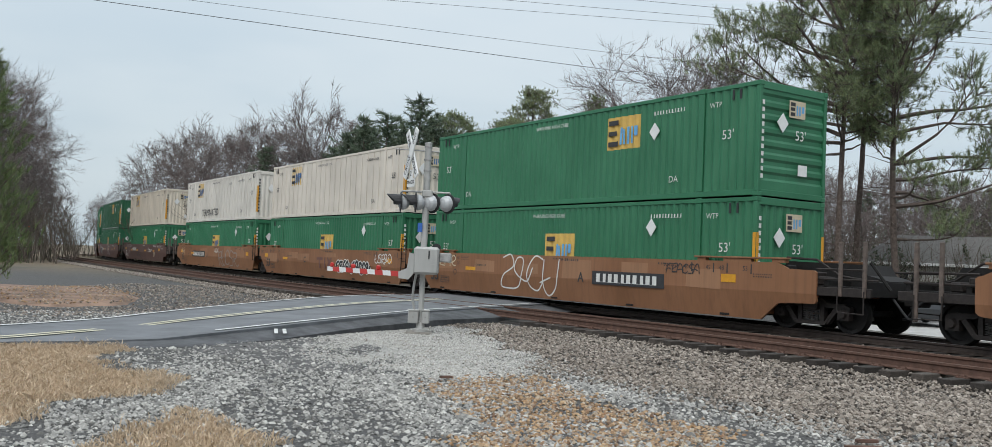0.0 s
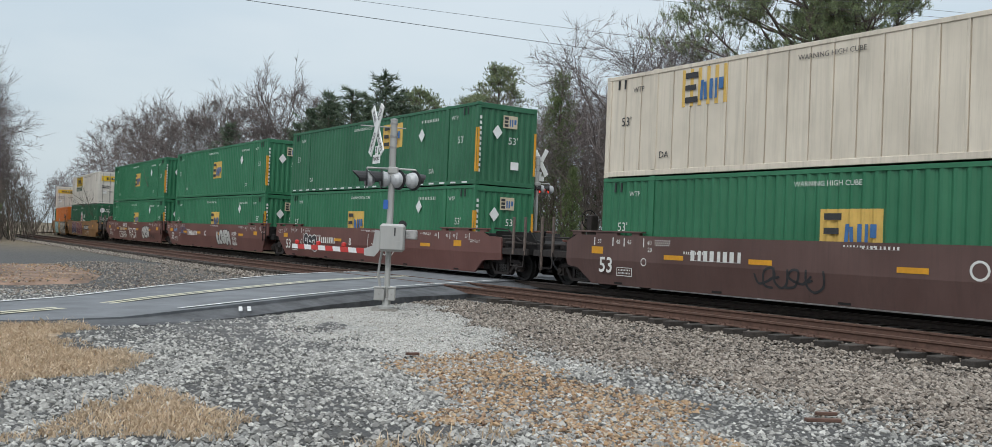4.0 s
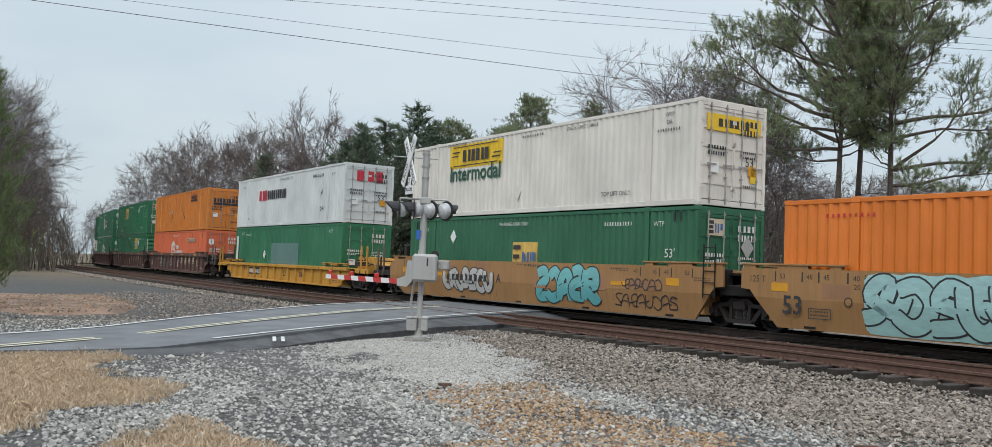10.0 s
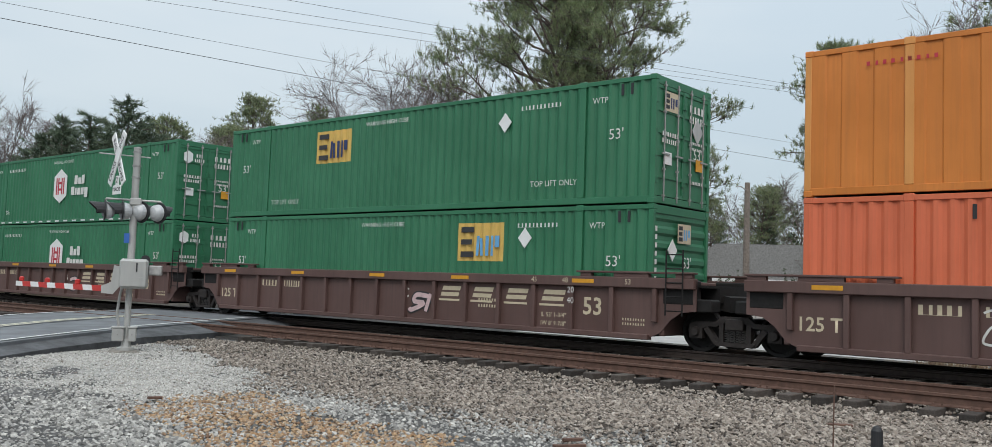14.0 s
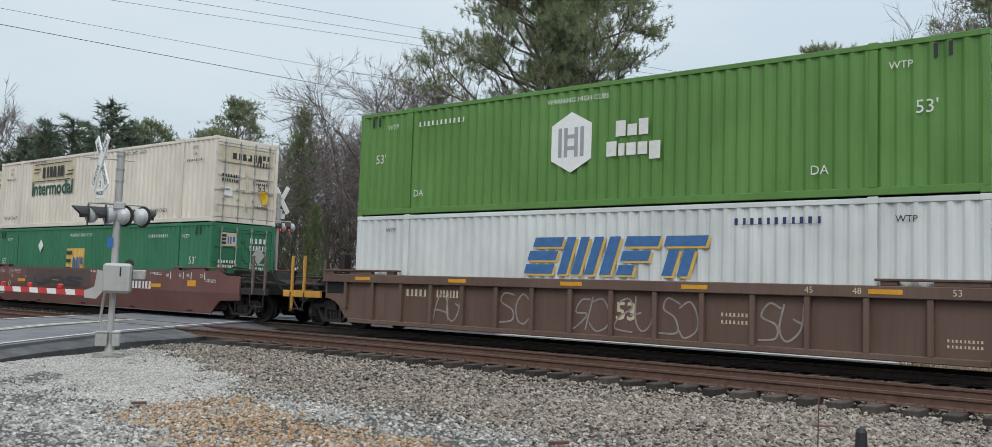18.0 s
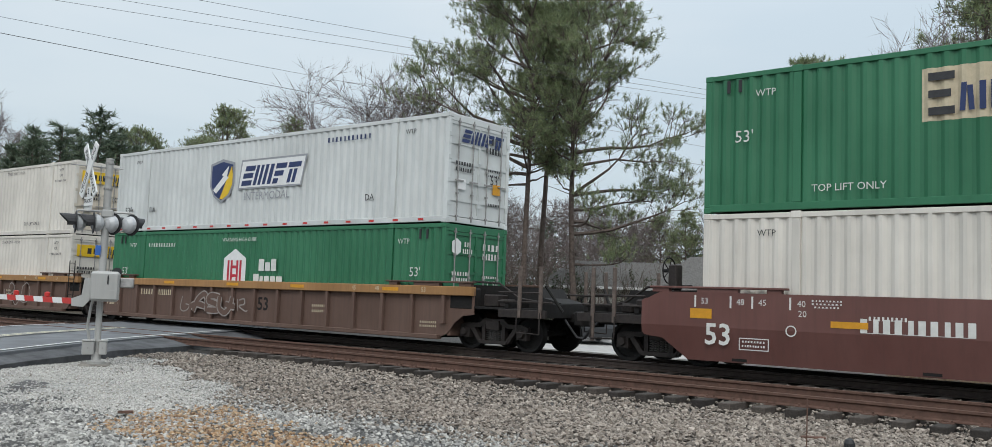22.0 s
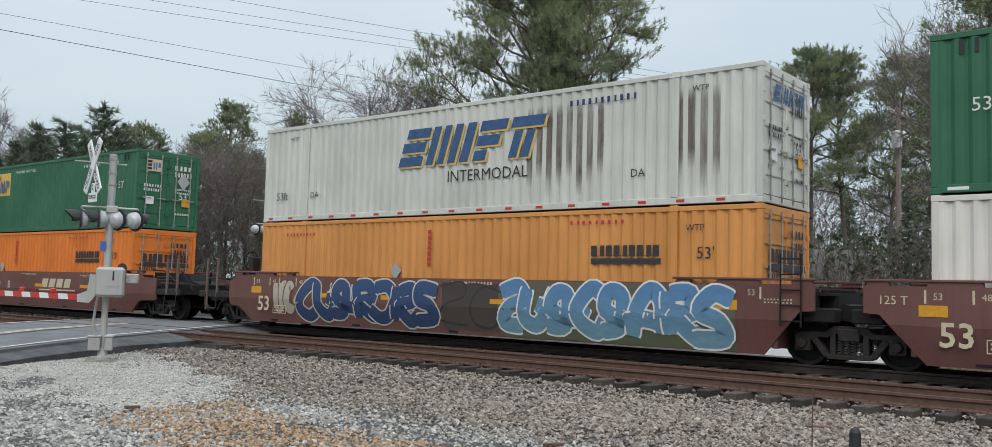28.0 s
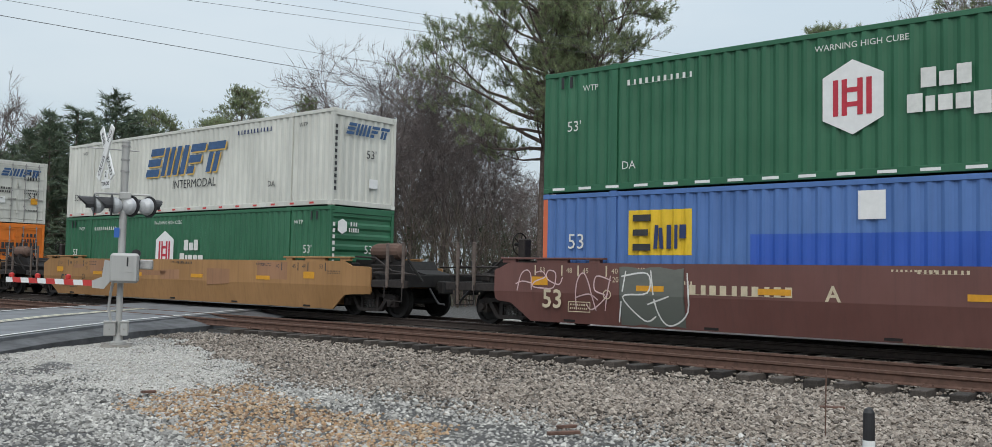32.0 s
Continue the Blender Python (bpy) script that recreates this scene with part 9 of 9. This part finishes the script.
def scatter():
    r = random.Random(77)
    sets = {"grey": [], "pale": [], "tan": [], "packed": []}
    for _ in range(215000):
        az = r.uniform(-33, 50)
        dist = math.sqrt(r.uniform(5.6 ** 2, 24.5 ** 2)) if r.random() < 0.8 else r.uniform(6, 14)
        if dist > 15 and r.random() < 0.3:
            continue
        x, y = dist * math.sin(radians(az)), dist * math.cos(radians(az))
        d, s = far_from_track(x, y)
        if d < -2.6:
            continue
        if d < 1.45:
            on_tie = abs((s + 0.25) % 0.5 - 0.25) < 0.14
            if (abs(d) < 1.0 or d < 0) and on_tie or abs(abs(d) - 0.754) < 0.12 or 18.6 < s < 28 or d < 0.6 and r.random() < 0.35:
                continue
            sets["grey"].append((x, y, (-0.29 if d > 0.95 else -0.24) + r.uniform(-0.02, 0.02), r.uniform(0.024, 0.044)))
            continue
        p = Vector((x, y)) - RO
        side, k = p.dot(RN), p.dot(RD)
        if side < near_side(k) + 0.45 + 0.3 * noise.noise((k * 0.8, 3, 0)) + (0.6 if k > 7.5 else 0):
            if not side < far_side(k) - 0.3:
                continue
        z = ground_height(x, y)
        gx, gy = x + r.gauss(0, 0.22), y + r.gauss(0, 0.35)
        if (inside(GRASSZONE, gx, gy) or inside(TUFTZONE, gx, gy)) and r.random() < 0.96:
            continue
        wob = 0.5 * noise.noise((x * 0.9, y * 0.9, 5.0))
        if inside(LENSZONE, x + 1.6 * wob, y + 1.6 * wob) and r.random() < 0.6:
            continue
        if inside(PALEZONE, x + 1.1 * wob + r.gauss(0, 0.16), y + 1.1 * wob + r.gauss(0, 0.3)):
            for _k in range(3):
                sets["pale" if r.random() < 0.95 else "grey"].append((x + r.uniform(-0.05, 0.05), y + r.uniform(-0.05, 0.05), z + r.uniform(0.0, 0.012), r.uniform(0.011, 0.025)))
            continue
        if inside(TANZONE, x + 2.4 * wob + r.gauss(0, 0.2), y + 2 * wob + r.gauss(0, 0.5)) and r.random() < 0.5:
            sets["tan"].append((x, y, z + 0.008, r.uniform(0.018, 0.038)))
            continue
        coarse = min(max((7.5 - d) / 3.0, 0), 1)
        if coarse < 0.5 and (noise.noise((x * 0.5 + y * 0.15, y * 0.32, 9.0)) > 0.06 or side < 4.4 + 0.8 * noise.noise((k * 0.5, 8, 0))) and r.random() < 0.62:
            continue
        if noise.noise((x * 0.8, y * 0.8, 12.0)) > 0.25 and r.random() < 0.45:
            continue
        if coarse < r.uniform(0.2, 0.8):
            size = r.uniform(0.014, 0.040) * (1.5 if r.random() < 0.06 else 1)
            sets["packed"].append((x, y, z + size * r.uniform(-0.2, 0.25), size))
            continue
        size = r.uniform(0.016, 0.032) + coarse * r.uniform(0.003, 0.018)
        sets["grey"].append((x, y, z + size * r.uniform(0.0, 0.9), size))
    # the cribs between the nearer ties
    for i in range(-26, 38):
        for _ in range(150):
            s, d = (i + 0.5) * 0.5 + r.uniform(-0.145, 0.145), r.uniform(-2.3, 1.5)
            if abs(abs(d) - 0.754) < 0.10:
                continue
            x, y, z, th = on_line(s, spread(s) - d)
            sets["grey"].append((x, y, (-0.285 if d > 0.95 else -0.215 if abs(d) < 1.35 else -0.26) + r.uniform(-0.03, 0.012), r.uniform(0.022, 0.042)))
    # the ballast shoulder beyond the road and between the tracks
    for _ in range(17000):
        s = r.uniform(28, 95) if r.random() < 0.75 else r.uniform(-12, 19)
        o = r.uniform(-9.5, -6.2) if s > 28 else r.uniform(-3.0, -0.9)
        x, y, z, th = on_line(s, o)
        if o < -7.9:
            z -= 0.24
        sets["grey"].append((x, y, z - 0.17 - (0.05 if o > -5 else 0.12), r.uniform(0.03, 0.06)))
    for _ in range(9000):
        x, y = r.uniform(-16, -4), r.uniform(20, 40)
        p = Vector((x, y)) - RO
        if p.dot(RN) > -2.5:
            continue
        if inside(CLAYZONE, x, y):
            if r.random() < 0.75:
                sets["tan" if r.random() < 0.7 else "grey"].append((x, y, ground_height(x, y) + 0.10, r.uniform(0.02, 0.05)))
            continue
        d, s = far_from_track(x, y)
        if d < 2.6:
            continue
        sets["grey"].append((x, y, ground_height(x, y) + 0.01, r.uniform(0.02, 0.05)))
    stones("ballast_stones", "loose grey crushed stone beside the track", sets["grey"], STONE)
    stones("packed_gravel", "flat pale grey stones packed into the dark fines", sets["packed"], STONEPACK)
    stones("pale_gravel", "pale fine gravel heaped round the signal foot", sets["pale"], STONEPALE)
    stones("stained_gravel", "tan rust-stained gravel beside the ballast", sets["tan"], STONETAN)


scatter()


def patch_of(name, poly, lift, material, label, category="ground"):
    """A thin uneven sheet of soil over the ground."""
    bm = bmesh.new()
    cx, cy = sum(p[0] for p in poly) / len(poly), sum(p[1] for p in poly) / len(poly)
    rings = []
    for k in (1.0, 0.8, 0.55, 0.25):
        ring = []
        for i in range(len(poly) * 4):
            a, b = poly[i // 4], poly[(i // 4 + 1) % len(poly)]
            u = (i % 4) / 4
            px, py = a[0] + (b[0] - a[0]) * u, a[1] + (b[1] - a[1]) * u
            kk = k * (1 + 0.07 * noise.noise((px * 1.7, py * 1.7, k)))
            x, y = cx + (px - cx) * kk, cy + (py - cy) * kk
            ring.append(bm.verts.new((x, y, ground_height(x, y) + (lift if k < 1 else -0.03))))
        rings.append(ring)
    n = len(rings[0])
    for p, q in zip(rings, rings[1:]):
        for i in range(n):
            bm.faces.new((p[i], p[(i + 1) % n], q[(i + 1) % n], q[i]))
    bm.faces.new(rings[-1])
    bmesh.ops.recalc_face_normals(bm, faces=bm.faces[:])
    for f in bm.faces:
        f.smooth = True
    tagged(new(name, mesh_of(name, bm, material)), label, category, kind="structure")


patch_of("clay_bank", CLAYZONE, 0.10, EARTH, "bare red clay between the ballast and the young pine")
patch_of("gravel_patch", [(-1.2 + (a + 1.2) * 0.85, 17.4 + (b - 17.4) * 0.85) for a, b in PALEZONE], 0.002, plain("pale_gravel_fines", (0.31, 0.305, 0.285), 0.95, 0, 0.45, 3, 0.6), "pale gravel fines round the signal foot")
patch_of("dark_hollow", [(-2.3 + (a + 2.3) * 0.7, 16.4 + (b - 16.4) * 0.7) for a, b in LENSZONE], 0.010, DIRT, "dark damp hollow in the pale gravel")
TURF = plain("matted_dry_turf", (0.30, 0.225, 0.15), 0.95, 0, 0.5, 3, 0.9)
patch_of("turf", GRASSZONE, 0.010, TURF, "matted dry winter turf beside the road")
patch_of("turf", TUFTZONE, 0.006, TURF, "matted dry winter turf among the gravel")
patch_of("dark_fines", [(-5.2, 16.3), (-3.6, 18.6), (-3.0, 16.8), (-2.2, 14.6), (-1.6, 12.6), (-2.6, 12.2), (-3.4, 13.4), (-4.8, 14.2)], 0.006, DIRT, "dark damp fines between gravel and road")


def blades(name, label, places, material, seed):
    r = np.random.RandomState(seed)
    pl = np.array(places)
    n = len(pl)
    a = r.uniform(0, 6.283, n)
    lean = r.normal(0, 0.55, (n, 2))
    h, w = pl[:, 3], np.minimum(pl[:, 3] * 0.055, 0.005) + 0.0025
    sx, sy = np.cos(a) * w, np.sin(a) * w
    base = pl[:, :3]
    tip = base + np.stack([lean[:, 0] * h, lean[:, 1] * h, h * 0.85], -1)
    mid = base + np.stack([lean[:, 0] * h * 0.3, lean[:, 1] * h * 0.3, h * 0.55], -1)
    off = np.stack([sx, sy, np.zeros(n)], -1)
    v = np.stack([base - off, base + off, mid + off * 0.7, tip, mid - off * 0.7], 1).reshape(-1, 3)
    f = (np.array([0, 1, 2, 3, 4])[None] + (np.arange(n) * 5)[:, None])
    me = bpy.data.meshes.new(name)
    me.from_pydata(v.tolist(), [], f.tolist())
    me.materials.append(material)
    tagged(new(name, me), label, "grass", kind="stuff")


def grasses():
    r = random.Random(8)
    pl = []
    while len(pl) < 60000:
        x, y = r.uniform(-9.5, -1.5), r.uniform(6.4, 15.4)
        wob = 0.6 * noise.noise((x * 1.1, y * 1.1, 2.0)) + 0.3 * noise.noise((x * 4.3, y * 4.3, 4.0)) + abs(r.gauss(0, 0.16))
        if inside(GRASSZONE, x + wob, y + wob * 0.7) or inside(TUFTZONE, x + wob * 0.7, y + wob * 0.5):
            pl.append((x, y, ground_height(x, y) + 0.005, r.uniform(0.03, 0.085) * (1.8 if r.random() < 0.03 else 1)))
    blades("dry_grass", "straw-coloured mown winter grass at the roadside", pl, STRAW, 1)
    pl = []
    for _ in range(20000):
        s = r.uniform(-45, 6.5)
        x, y, z, th = on_line(s, r.uniform(3.3, 7.2))
        pl.append((x, y, z - 0.4, r.uniform(0.3, 0.95)))
    blades("tall_dry_grass", "tall tan winter grass along the far side of the tracks", pl, STRAW, 2)
    pl = []
    for cx, cy in ((-0.15, 7.2), (0.35, 7.5), (-0.5, 7.0)):
        for _ in range(60):
            pl.append((r.gauss(cx, 0.12), r.gauss(cy, 0.12), GZ, r.uniform(0.05, 0.14)))
    blades("weeds", "thin straw-coloured dead weeds in the gravel", pl, STRAW, 3)


grasses()


def motions():
    for ob, c, z in CARS:
        rows = []
        for k in range(41):
            t = k * 0.8
            x, y, dz, th = on_line(c - SPEED * t)
            rows.append((t, pose(x, y, z + dz, 0, 0, math.degrees(th) + 180)))
        walk(ob, rows)


motions()
